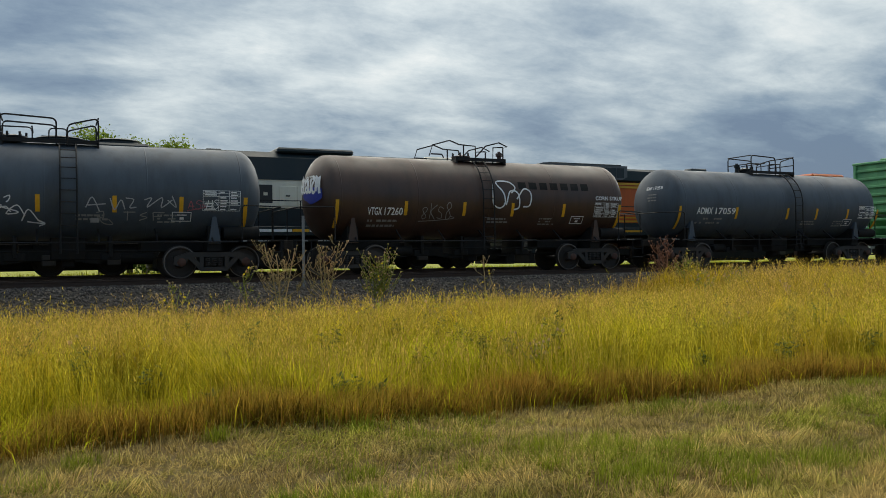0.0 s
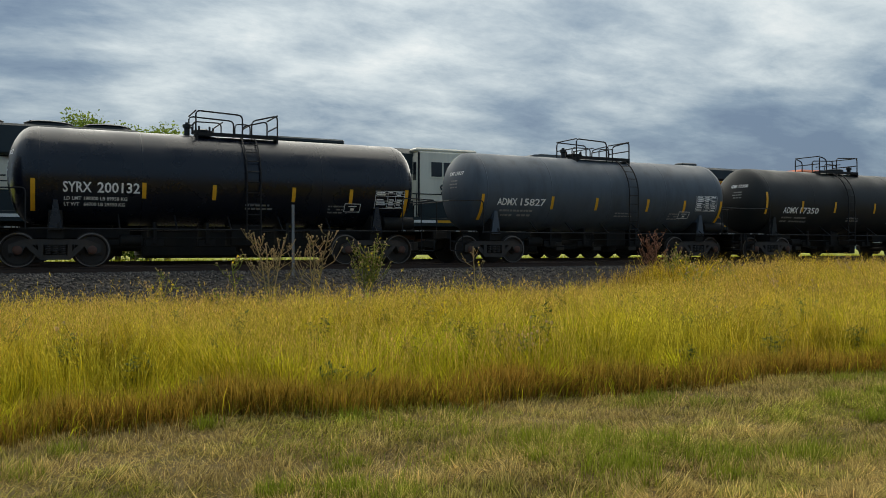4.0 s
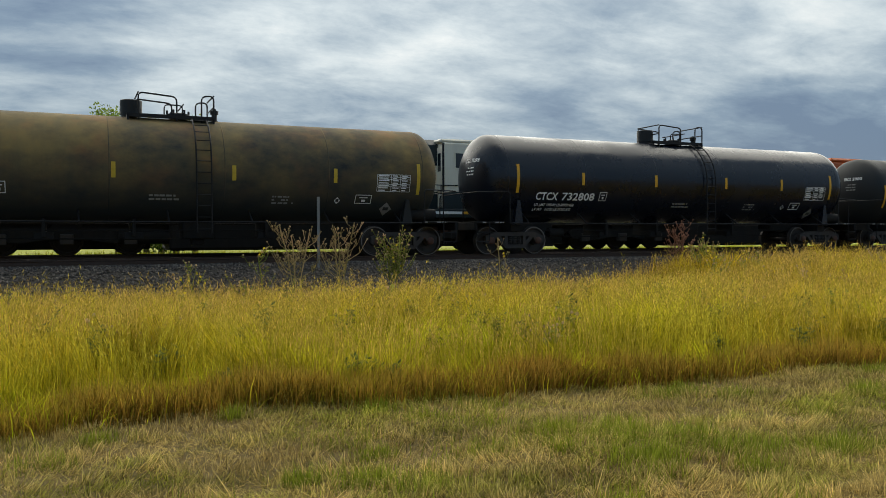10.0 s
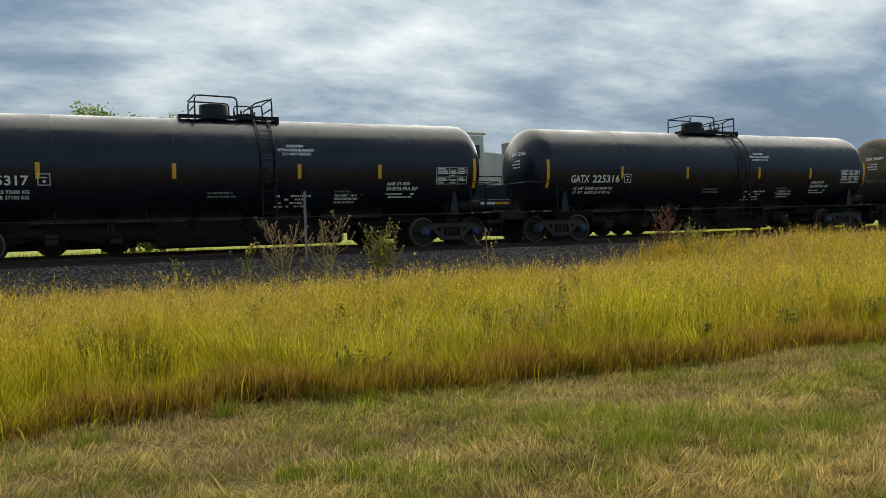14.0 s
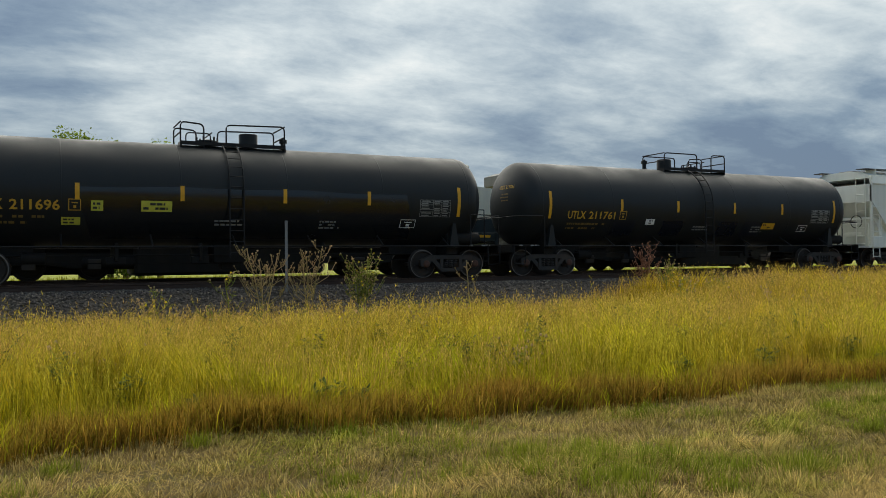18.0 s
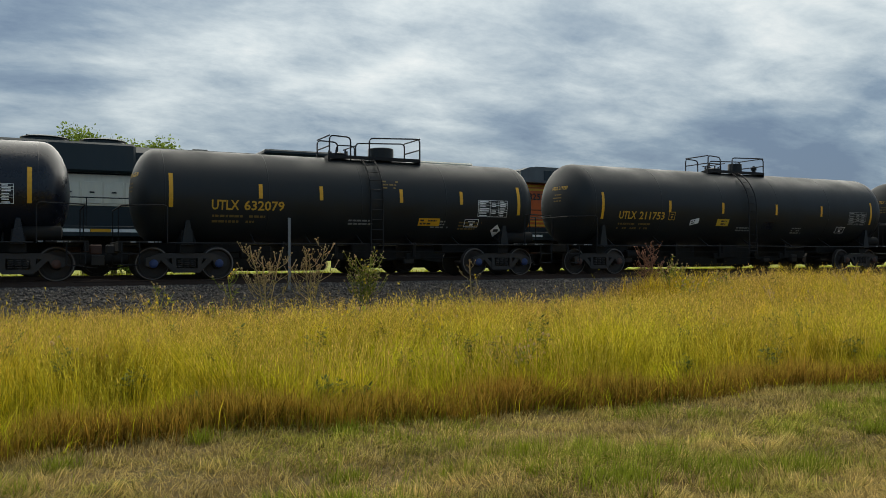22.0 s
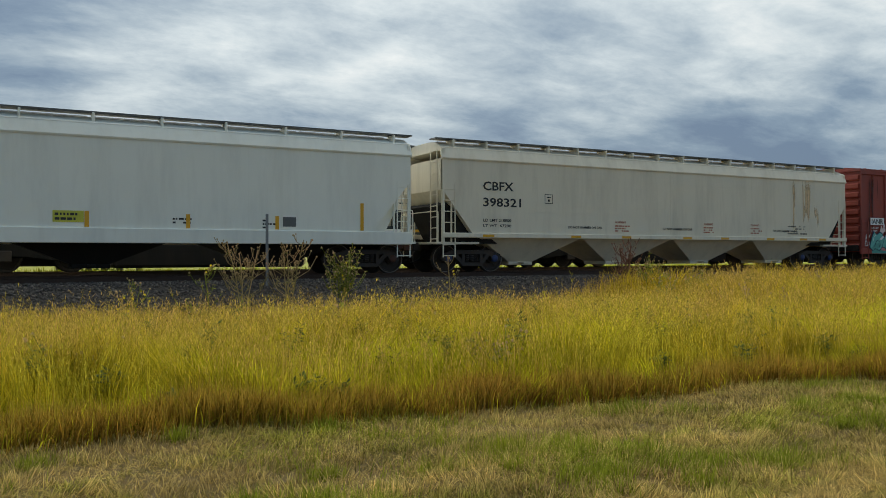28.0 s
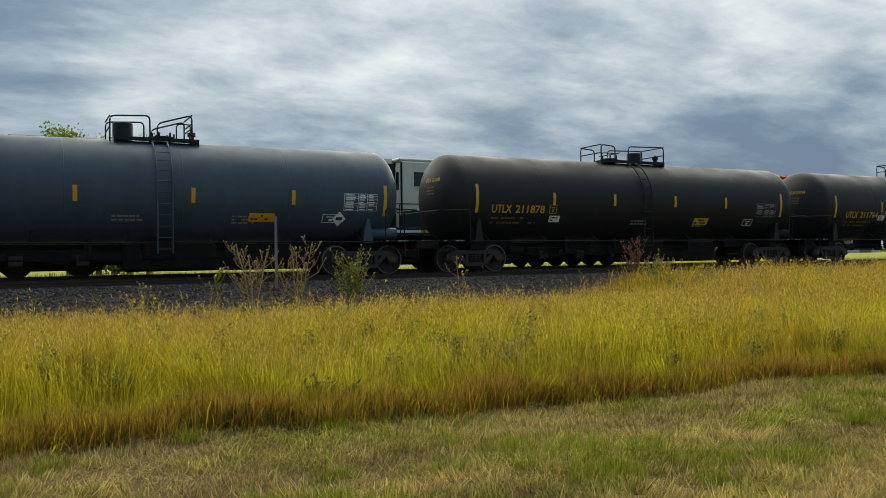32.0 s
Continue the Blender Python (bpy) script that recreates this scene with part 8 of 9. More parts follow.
boxcar(-355.4, dict(e=7.85, tc=12.2, half=8.7, mat="box_red_dark", z=(0.58, 4.4), door=(-1.8, 1.42), pitch=0.86, doorbars=9, tabs=[(-4.46, 1.13), (-0.98, 1.1), (0.8, 1.08), (4.18, 1.1), (6.72, 1.15)],
    words=[("15245", -5.95, 1.95, 0.75, 0.22), ("LD LMT", -7.1, 1.72, 0.5, 0.09), ("LT WT", -7.1, 1.58, 0.4, 0.09)], label="maroon ribbed boxcar with teal and pink graffiti along its side",
    extra=[grime(7, -7.6, 7.6, 0.9, 4.1, 22), humps("fuzzy_flat", *[(b[0] - b[2], b[0] + b[2], b[1] - b[3], b[1] + b[3]) for b in PALE], off=0.01, jag=True, label="pale pink splashes of spray paint"), lines("spray_pale", 0.06, *[curvy([(x - 0.1, z - 0.1), (x, z + 0.25), (x + 0.06, z + 0.02), (x + 0.2, z + 0.33), (x + 0.24, z)]) for x, z, *_ in PALE[:6]]),
           lambda car, surf: marks("graffiti", car, "spray_teal", lambda bm: strip(bm, surf, -7.1, -0.35, 0.62, 1.12, 0.013), "teal ground of a spray-painted piece"), patch("spray_pink", (-6.3, 0.85, 0.3, 0.12, 131), (-5.2, 0.8, 0.25, 0.12, 132), (-3.4, 0.85, 0.45, 0.2, 133), (-2.0, 0.78, 0.4, 0.1, 134), (-0.8, 0.74, 0.3, 0.08, 135), off=0.018),
           humps("spray_blue_dark", *[(a - c - 0.05, a + c + 0.05, b - d * 0.9 - 0.04, b + d + 0.05) for a, b, c, d, e in BUB], off=0.022, jag=True), humps("spray_mint", *[(a - c, a + c, b - d * 0.9, b + d) for a, b, c, d, e in BUB], off=0.032, jag=True), humps("spray_teal", *[(a - c * 0.7, a + c * 0.5, b - d * 0.8, b - d * 0.1) for a, b, c, d, e in BUB], off=0.042, jag=True), humps("spray_white", *[(a + c * 0.55, a + c * 1.0, b + d * 0.2, b + d * 0.62) for a, b, c, d, e in BUB[::2]], off=0.044, jag=True), humps("spray_pink", *[(a + c * 0.3, a + c * 0.95, b - d * 0.95, b - d * 0.4) for a, b, c, d, e in BUB[1::2]], off=0.046, jag=True), lines_over("spray_blue_dark", 0.03, *[curvy([(a - c * 0.5, b - d * 0.5), (a - c * 0.1, b + d * 0.1), (a + c * 0.4, b - d * 0.1), (a + c * 0.3, b - d * 0.6)]) for a, b, c, d, e in BUB]),
           lines_over("spray_white", 0.03, *[curvy([(a - c * 0.7, b + d * 0.1), (a - c * 0.55, b + d * 0.55), (a - c * 0.2, b + d * 0.75)]) for a, b, c, d, e in BUB], [(-1.14, 1.6), (-1.14, 1.88)], [(-1.28, 1.74), (-1.0, 1.74)]), lines("spray_gold", 0.04, *[[(-4.75, 1.95), (-4.75, 1.65)], curvy([(-4.75, 1.93), (-4.55, 1.9), (-4.6, 1.8), (-4.75, 1.78), (-4.5, 1.64)])]),
           patch("spray_white", (2.1, 1.45, 0.5, 0.5, 141), (2.93, 1.62, 0.55, 0.48, 142)), patch("spray_ice", (2.55, 1.25, 0.85, 0.23, 143), (1.95, 1.65, 0.24, 0.38, 144), (3.2, 1.3, 0.32, 0.3, 145), off=0.018), patch("spray_yellow", (2.93, 1.66, 0.42, 0.40, 146), off=0.026),
           lines("spray_blue_dark", 0.022, curvy([(1.7, 1.05), (1.75, 1.5), (1.95, 2.05), (2.2, 1.75), (2.3, 1.45), (2.6, 1.4)]), curvy([(2.6, 1.85), (2.85, 2.05), (3.2, 1.95), (3.33, 1.6), (3.1, 1.3), (2.7, 1.35), (2.55, 1.6), (2.8, 1.8), (3.05, 1.75), (3.05, 1.5), (2.85, 1.5)]), curvy([(1.7, 1.04), (2.6, 1.0), (3.5, 1.05), (3.45, 1.5)])),
           tag(3.72, 4.6, 1.5, 1.95, 99, "spray_pale", 0.05, 4), lines("spray_pale", 0.045, curvy([(3.7, 1.1), (4.1, 1.35), (4.7, 1.42), (4.75, 1.3), (4.2, 1.25), (3.85, 1.08)])), tag(-7.6, -7.2, 1.0, 1.5, 100, "spray_white", 0.03, 2),
           lambda car, surf: marks("fine_print", car, "white_paint", lambda bm: (bars(bm, surf, -0.9, 3.1, 1.1, 1, 0.1, 5), bars(bm, surf, -0.8, 2.3, 1.0, 1, 0.1, 6), bars(bm, surf, 5.0, 1.72, 0.7, 6, 0.11, 7, thick=0.4, fill=0.5), bars(bm, surf, 5.1, 0.68, 0.8, 1, 0.09, 8), small_sign(bm, surf, 6.34, 1.35, 0.45, 0.4), bars(bm, surf, 7.25, 1.75, 0.3, 2, 0.1, 3))),
           lambda car, surf: marks("name_panel", car, "white_paint", lambda bm: strip(bm, surf, -7.18, -6.2, 1.9, 2.22, 0.010)), lambda car, surf: marks("reporting_mark", car, "black_paint", lambda bm: write(bm, "IANR", surf, -7.1, 1.95, 0.82, 0.22, 0.016)),
           lambda car, surf: marks("side_plate", car, "shadow_green", lambda bm: strip(bm, surf, 6.38, 6.75, 1.39, 1.71, 0.007))]))
hopper(-374.3, dict(e=10.0, tc=17.3, half=10.35, mat="hopper_tan", slope=(8.9, 1.3, 2.7), sill=(1.14, 1.3), hatch="loco_green", walkmat="loco_grey", brackets=16, bays=4, baymat="hopper_tan", cage="hopper_tan", endmat="under", cap="cap_blue", seams=(3.25, 3.0, 2.3, 2.05), posts=(-0.2, 4.2),
    tape=[], tabs=[-8.3, -4.7, -2.4, 0.6, 2.6, 5.2, 7.2, 8.4], words=[("CBFX", -8.48, 2.72, 1.2, 0.3), ("398321", -8.48, 2.18, 1.5, 0.3), ("LD LMT 218800", -8.48, 1.68, 1.1, 0.1), ("LT WT  67200", -8.48, 1.5, 1.1, 0.1)] + [("DO NOT HAMMER ON CAR", x, 1.5, 1.5, 0.09) for x in (-5.0, -0.6, 5.4)],
    label="cream covered hopper car with rust streaks near its end", extra=[lambda car, surf: marks("warning_line", car, "red_paint", lambda bm: [(write(bm, "WARNING", surf, x, 1.72, 0.5, 0.08), bars(bm, surf, x, 1.6, 0.7, 3, 0.09, int(x))) for x in (-2.9, 1.5, 4.1)]),
    grime(11, 6.6, 8.2, 1.6, 3.7, 9, "fuzzy_rust", "rust_streak"),
    lambda car, surf: marks("fine_print", car, "black_paint", lambda bm: (small_sign(bm, surf, -6.0, 2.35, 0.34, 0.32), bars(bm, surf, 6.3, 1.72, 1.4, 4, 0.1, 4)))]))
hopper(-394.7, dict(e=9.25, tc=15.9, half=9.9, mat="hopper_white", slope=(7.95, 1.3, 2.9), sill=(0.9, 1.3), hatch="loco_grey", walkmat="loco_grey", brackets=11, bays=3, baymat="under", cage="hopper_white", posts=(-3.6, 0.3, 4.1),
    tape=[(-7.9, 1.5, 2.16), (-5.29, 1.32, 1.71), (-3.08, 1.32, 1.75), (-0.17, 1.32, 1.74), (2.41, 1.32, 1.71), (4.93, 1.32, 1.71), (7.59, 1.32, 2.16)], words=[("CPCX", -7.67, 2.25, 0.9, 0.25), ("2104", -7.67, 1.81, 0.76, 0.25), ("LD LMT", -7.64, 1.54, 0.5, 0.09), ("LT WT", -7.64, 1.4, 0.4, 0.09)],
    label="white covered hopper car with yellow strips and black lettering", extra=[label_plate(-0.98, 1.44, 0.74, 0.3, "lime_label"), lambda car, surf: marks("fine_print", car, "black_paint", lambda bm: (small_sign(bm, surf, -6.21, 2.04, 0.3, 0.28), bars(bm, surf, 2.0, 1.55, 0.9, 2, 0.1, 4), bars(bm, surf, 4.5, 1.55, 0.5, 3, 0.1, 5), bars(bm, surf, -6.9, 1.56, 0.7, 2, 0.1, 6))),
    lambda car, surf: marks("panel_label", car, "loco_grey", lambda bm: strip(bm, surf, 5.1, 5.5, 1.41, 1.69, 0.01))]))
tank_car(-413.7, dict(UT, mark=("UTLX 211764", -6.5, 1.97, 2.14, 0.27), extra=[label_plate(-4.3, 1.88, 0.42, 0.22, "white_paint"), lambda car, surf: marks("repaint_patch", car, "black_gloss", lambda bm: [strip(bm, surf, a, a + w, 1.5, 1.95, 0.005) for a, w in ((-8.0, 0.5), (-4.6, 0.8), (-2.4, 0.9), (-0.1, 0.5), (5.8, 0.5))], "squares of fresh black paint")]))
tank_car(-431.45, dict(UT, mark=("UTLX 211878", -6.62, 1.97, 2.12, 0.27), extra=[label_plate(-4.25, 1.68, 0.45, 0.22, "white_paint"), label_plate(2.5, 1.62, 0.75, 0.26)]))
tank_car(-449.5, dict(LARGE, tape=-0.2, top=3.95, R=1.46, mat="grey_blue", res="grey_blue", under="under", ladmat="grey_blue", top_kind="d", lad=1.0, stripes=[-7.3, -4.4, -1.24, 1.77, 4.64, 7.57], mark=("ADMX 17412", -6.5, 1.8, 2.1, 0.25), label="blue-grey tank car with a yellow label and white placard",
                      extra=[label_plate(3.35, 1.62, 0.75, 0.24, "yellow"), diamond(6.1, 1.72, 0.22)]))

# ---- grass, weeds, trees ----
def view_x(y):
    """How far along the track the ground is in view at a distance."""
    return -1.5 - 0.12 * y, 1.62 * y + 3.0


def field_of(n, y0, y1, power, seed, edge=0.0):
    """Places for n blades, thicker near the camera."""
    rng = np.random.default_rng(seed)
    u = rng.uniform(0, 1, n)
    y = (y0 ** (1 - power) + u * (y1 ** (1 - power) - y0 ** (1 - power))) ** (1 / (1 - power))
    lo, hi = view_x(y)
    v = rng.uniform(0, 1, n)
    # nearer columns are thicker too
    x = lo + (hi - lo) * v ** 1.35
    return rng, x, y


def front_edge(x):
    return 7.85 - 0.075 * np.clip(x, -2, 14) + 0.12 * np.sin(x * 1.7) + 0.07 * np.sin(x * 4.1 + 1) + 0.05 * np.sin(x * 9.3)


def back_edge(x):
    """Where the grass gives way to the stones."""
    return 18.4 + 1.6 * smooth01(x, 13, 17) + 0.75 * np.sin(x * 0.8) + 0.5 * np.sin(x * 2.3 + 1) + 0.3 * np.sin(x * 5.9)


def lower(x, y):
    """The grass stands lower towards the stones."""
    return 1 - 0.42 * smooth01(y, 12.5, 17.5) * (1 - 0.6 * smooth01(x, 13, 17))


def swirl(x, y, size, seed):
    """Tufts: each patch of ground about size across lies over in its own direction; returns the lie and a number for each."""
    x2 = x + 0.45 * size * np.sin(y / size * 2.1 + seed) + 0.2 * size * np.sin(y / size * 5.3)
    y2 = y + 0.45 * size * np.sin(x / size * 1.9 + seed * 2) + 0.2 * size * np.sin(x / size * 4.7)
    i, j = np.floor(x2 / size), np.floor(y2 / size)
    r1 = np.modf(np.abs(np.sin(i * 127.1 + j * 311.7 + seed) * 43758.5453))[0]
    r2 = np.modf(np.abs(np.sin(i * 269.5 + j * 183.3 + seed) * 24634.6345))[0]
    a = r1 * math.tau
    return np.stack([np.cos(a), np.sin(a)], -1) * (0.3 + 0.7 * r2)[:, None], r2


def blades(x, y, z, h, w, lean, rng, bend=0.35, two=True, lie=None):
    """Bent tapering blades: corners, triangles and the way along each."""
    n = len(x)
    a = rng.uniform(0, math.tau, n)
    d = np.stack([np.cos(a), np.sin(a)], -1)
    b = a + rng.uniform(-0.9, 0.9, n)
    t = np.stack([np.cos(b + 1.57), np.sin(b + 1.57)], -1) * lean[:, None]
    t[:, 0] += h * 0.05                 # a light wind along the track
    if lie is not None:
        t = t + lie * h[:, None]
    base = np.stack([x, y, z], -1)
    k = 5 if two else 3
    v = np.empty((n, k, 3))
    v[:, 0, :2], v[:, 0, 2] = base[:, :2] - d * w[:, None] / 2, z
    v[:, 1, :2], v[:, 1, 2] = base[:, :2] + d * w[:, None] / 2, z
    if two:
        m = base[:, :2] + t * bend
        v[:, 2, :2], v[:, 2, 2] = m - d * w[:, None] * 0.38, z + h * 0.58
        v[:, 3, :2], v[:, 3, 2] = m + d * w[:, None] * 0.38, z + h * 0.58
    v[:, -1, :2], v[:, -1, 2] = base[:, :2] + t, z + h
    tri = np.array([(0, 1, 3), (0, 3, 2), (2, 3, 4)] if two else [(0, 1, 2)])
    f = (tri[None] + (np.arange(n) * k)[:, None, None]).reshape(-1, 3)
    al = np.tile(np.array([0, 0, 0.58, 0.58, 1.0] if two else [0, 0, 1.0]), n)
    return v.reshape(-1, 3), f, al


def clumps(x, y, s, seed):
    """A slow rise and fall of the grass's height over the ground."""
    return (np.sin(x * 0.9 * s + seed) * np.sin(y * 1.3 * s + seed * 2) + 0.6 * np.sin(x * 2.3 * s + y * 1.1 * s + seed)) / 1.6


def tall_grass():
    rng, x, y = field_of(300000, 6.5, 21.3, 1.4, 11)
    keep = (y > front_edge(x) + rng.normal(0, 0.22, len(x))) & (y < back_edge(x) - 0.4 + rng.normal(0, 0.5, len(x)))
    x, y = x[keep], y[keep]
    h = (0.43 + 0.14 * clumps(x, y, 1, 1.0) + 0.11 * clumps(x, y, 3.1, 2.0) + 0.07 * clumps(x, y, 7.3, 5.0) + rng.normal(0, 0.13, len(x))) * lower(x, y) * (0.45 + 0.55 * smooth01(y - front_edge(x), -0.1, 1.5))
    r = np.hypot(x, y)
    lie, cell = swirl(x, y, 0.32, 3.0)
    lie2, cell2 = swirl(x, y, 1.1, 8.0)
    lie = lie + 0.5 * lie2
    h = h * (0.72 + 0.45 * cell + 0.2 * cell2) * (1 + smooth01(y, 14.5, 18) * (1.3 * cell2 - 0.55))
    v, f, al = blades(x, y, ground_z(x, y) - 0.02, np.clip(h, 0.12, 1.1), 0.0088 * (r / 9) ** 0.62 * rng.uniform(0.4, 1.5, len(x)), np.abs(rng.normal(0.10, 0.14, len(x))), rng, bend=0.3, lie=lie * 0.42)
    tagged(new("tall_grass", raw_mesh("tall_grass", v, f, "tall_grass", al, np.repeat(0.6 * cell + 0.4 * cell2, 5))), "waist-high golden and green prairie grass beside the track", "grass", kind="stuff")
    # ripe stalks with seed heads above the blades
    rng, x, y = field_of(110000, 6.7, 21.0, 1.1, 12)
    keep = (y > front_edge(x) + 0.1) & (y < back_edge(x) - 0.2 + np.abs(rng.normal(0, 1.3, len(x)))) & (rng.uniform(0, 1, len(x)) < (0.6 + 0.4 * clumps(x, y, 0.7, 4.0)) * (0.45 + 0.75 * smooth01(y - front_edge(x), 1.0, 5.0)))
    x, y = x[keep], y[keep]
    n = len(x)
    h = (0.64 + 0.14 * clumps(x, y, 1, 1.0) + 0.08 * clumps(x, y, 4.3, 3.0) + rng.normal(0, 0.17, n)) * lower(x, y)
    r = np.hypot(x, y)
    w = 0.0042 * (r / 9) ** 0.75
    z = ground_z(x, y)
    v, f, al = blades(x, y, z, h, w, np.abs(rng.normal(0.06, 0.08, n)), rng, lie=swirl(x, y, 0.5, 5.0)[0] * 0.22)
    tip = v.reshape(n, 5, 3)[:, 4]
    # an airy head of four thin slivers on each stalk
    k = 5
    root = np.repeat(tip, k, 0) - np.stack([np.zeros(n * k), np.zeros(n * k), rng.uniform(0, 0.2, n * k)], -1)
    a, rise = rng.uniform(0, math.tau, n * k), rng.uniform(0.02, 0.075, n * k)
    reach = rng.uniform(0.01, 0.085, n * k)
    end = root + np.stack([np.cos(a) * reach, np.sin(a) * reach, rise], -1)
    wide = np.repeat(w, k) * rng.uniform(0.4, 1.15, n * k)
    off = np.stack([-np.sin(a) * wide, np.cos(a) * wide, 0 * wide], -1)
    mid = (root + end) / 2
    q = np.stack([root, mid + off, end, mid - off], 1)
    f2 = (np.array([(0, 1, 2), (0, 2, 3)])[None] + (np.arange(n * k) * 4)[:, None, None]).reshape(-1, 3) + len(v)
    tagged(new("seed_grass", raw_mesh("seed_grass", np.concatenate([v, q.reshape(-1, 3)]), np.concatenate([f, f2]), "seeds", np.concatenate([al, np.ones(4 * n * k)]))), "thin tan stalks with ripe seed heads above the grass", "grass", kind="stuff")
    # the dry reddish fringe along the mown edge
    rng = np.random.default_rng(13)
    n = 75000
    x = -2 + 19 * rng.uniform(0, 1, n) ** 1.2
    y = front_edge(x) + rng.normal(0.05, 0.19, n)
    h = np.clip(0.20 + 0.07 * clumps(x, y, 2, 2.0) + 0.05 * clumps(x, y, 6, 3.0) + rng.normal(0, 0.09, n), 0.05, 0.6)
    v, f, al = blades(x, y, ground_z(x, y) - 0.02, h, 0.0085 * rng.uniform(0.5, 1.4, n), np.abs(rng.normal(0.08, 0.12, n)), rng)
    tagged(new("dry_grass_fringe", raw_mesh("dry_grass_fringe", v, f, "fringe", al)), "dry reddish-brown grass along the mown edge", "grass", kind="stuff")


def leafy_weeds():
    """Low bushy weeds standing in the tall grass: stems of small grey-green leaves."""
    rng = np.random.default_rng(31)
    m, stems, leaves = 85, 7, 26
    cx = -1.5 + 19 * rng.uniform(0, 1, m) ** 1.2
    depth = rng.uniform(0, 1, m) ** 1.6
    cy = front_edge(cx) + 0.35 + 7.5 * depth
    size = rng.uniform(0.6, 1.15, m)
    tall = (0.38 + 0.30 * smooth01(cy - front_edge(cx), 0.3, 1.8)) * size
    n = m * stems * leaves
    a = np.repeat(rng.uniform(0, math.tau, m * stems), leaves)
    out = np.repeat(rng.uniform(0.03, 0.2, m * stems), leaves) * np.repeat(size, stems * leaves)
    up = rng.uniform(0.35, 1.0, n)
    x = np.repeat(cx, stems * leaves) + np.cos(a) * out * up
    y = np.repeat(cy, stems * leaves) + np.sin(a) * out * up
    z = ground_z(x, y) + np.repeat(tall, stems * leaves) * up * np.repeat(rng.uniform(0.75, 1.1, m * stems), leaves)
    b = rng.uniform(0, math.tau, n)
    ln, wd = rng.uniform(0.04, 0.10, n), rng.uniform(0.009, 0.02, n)
    root = np.stack([x, y, z], -1)
    end = root + np.stack([np.cos(b) * ln, np.sin(b) * ln, rng.uniform(-0.3, 0.7, n) * ln], -1)
    side = np.stack([-np.sin(b) * wd, np.cos(b) * wd, rng.uniform(-0.6, 0.6, n) * wd], -1)
    mid = root * 0.55 + end * 0.45
    v = np.stack([root, mid + side, end, mid - side], 1).reshape(-1, 3)
    f = (np.array([(0, 1, 2), (0, 2, 3)])[None] + (np.arange(n) * 4)[:, None, None]).reshape(-1, 3)
    tagged(new("leafy_weeds", raw_mesh("leafy_weeds", v, f, "leafy_weed", np.tile([0.2, 0.6, 1.0, 0.6], n))), "low grey-green leafy weeds standing in the tall grass", "weeds", kind="stuff")


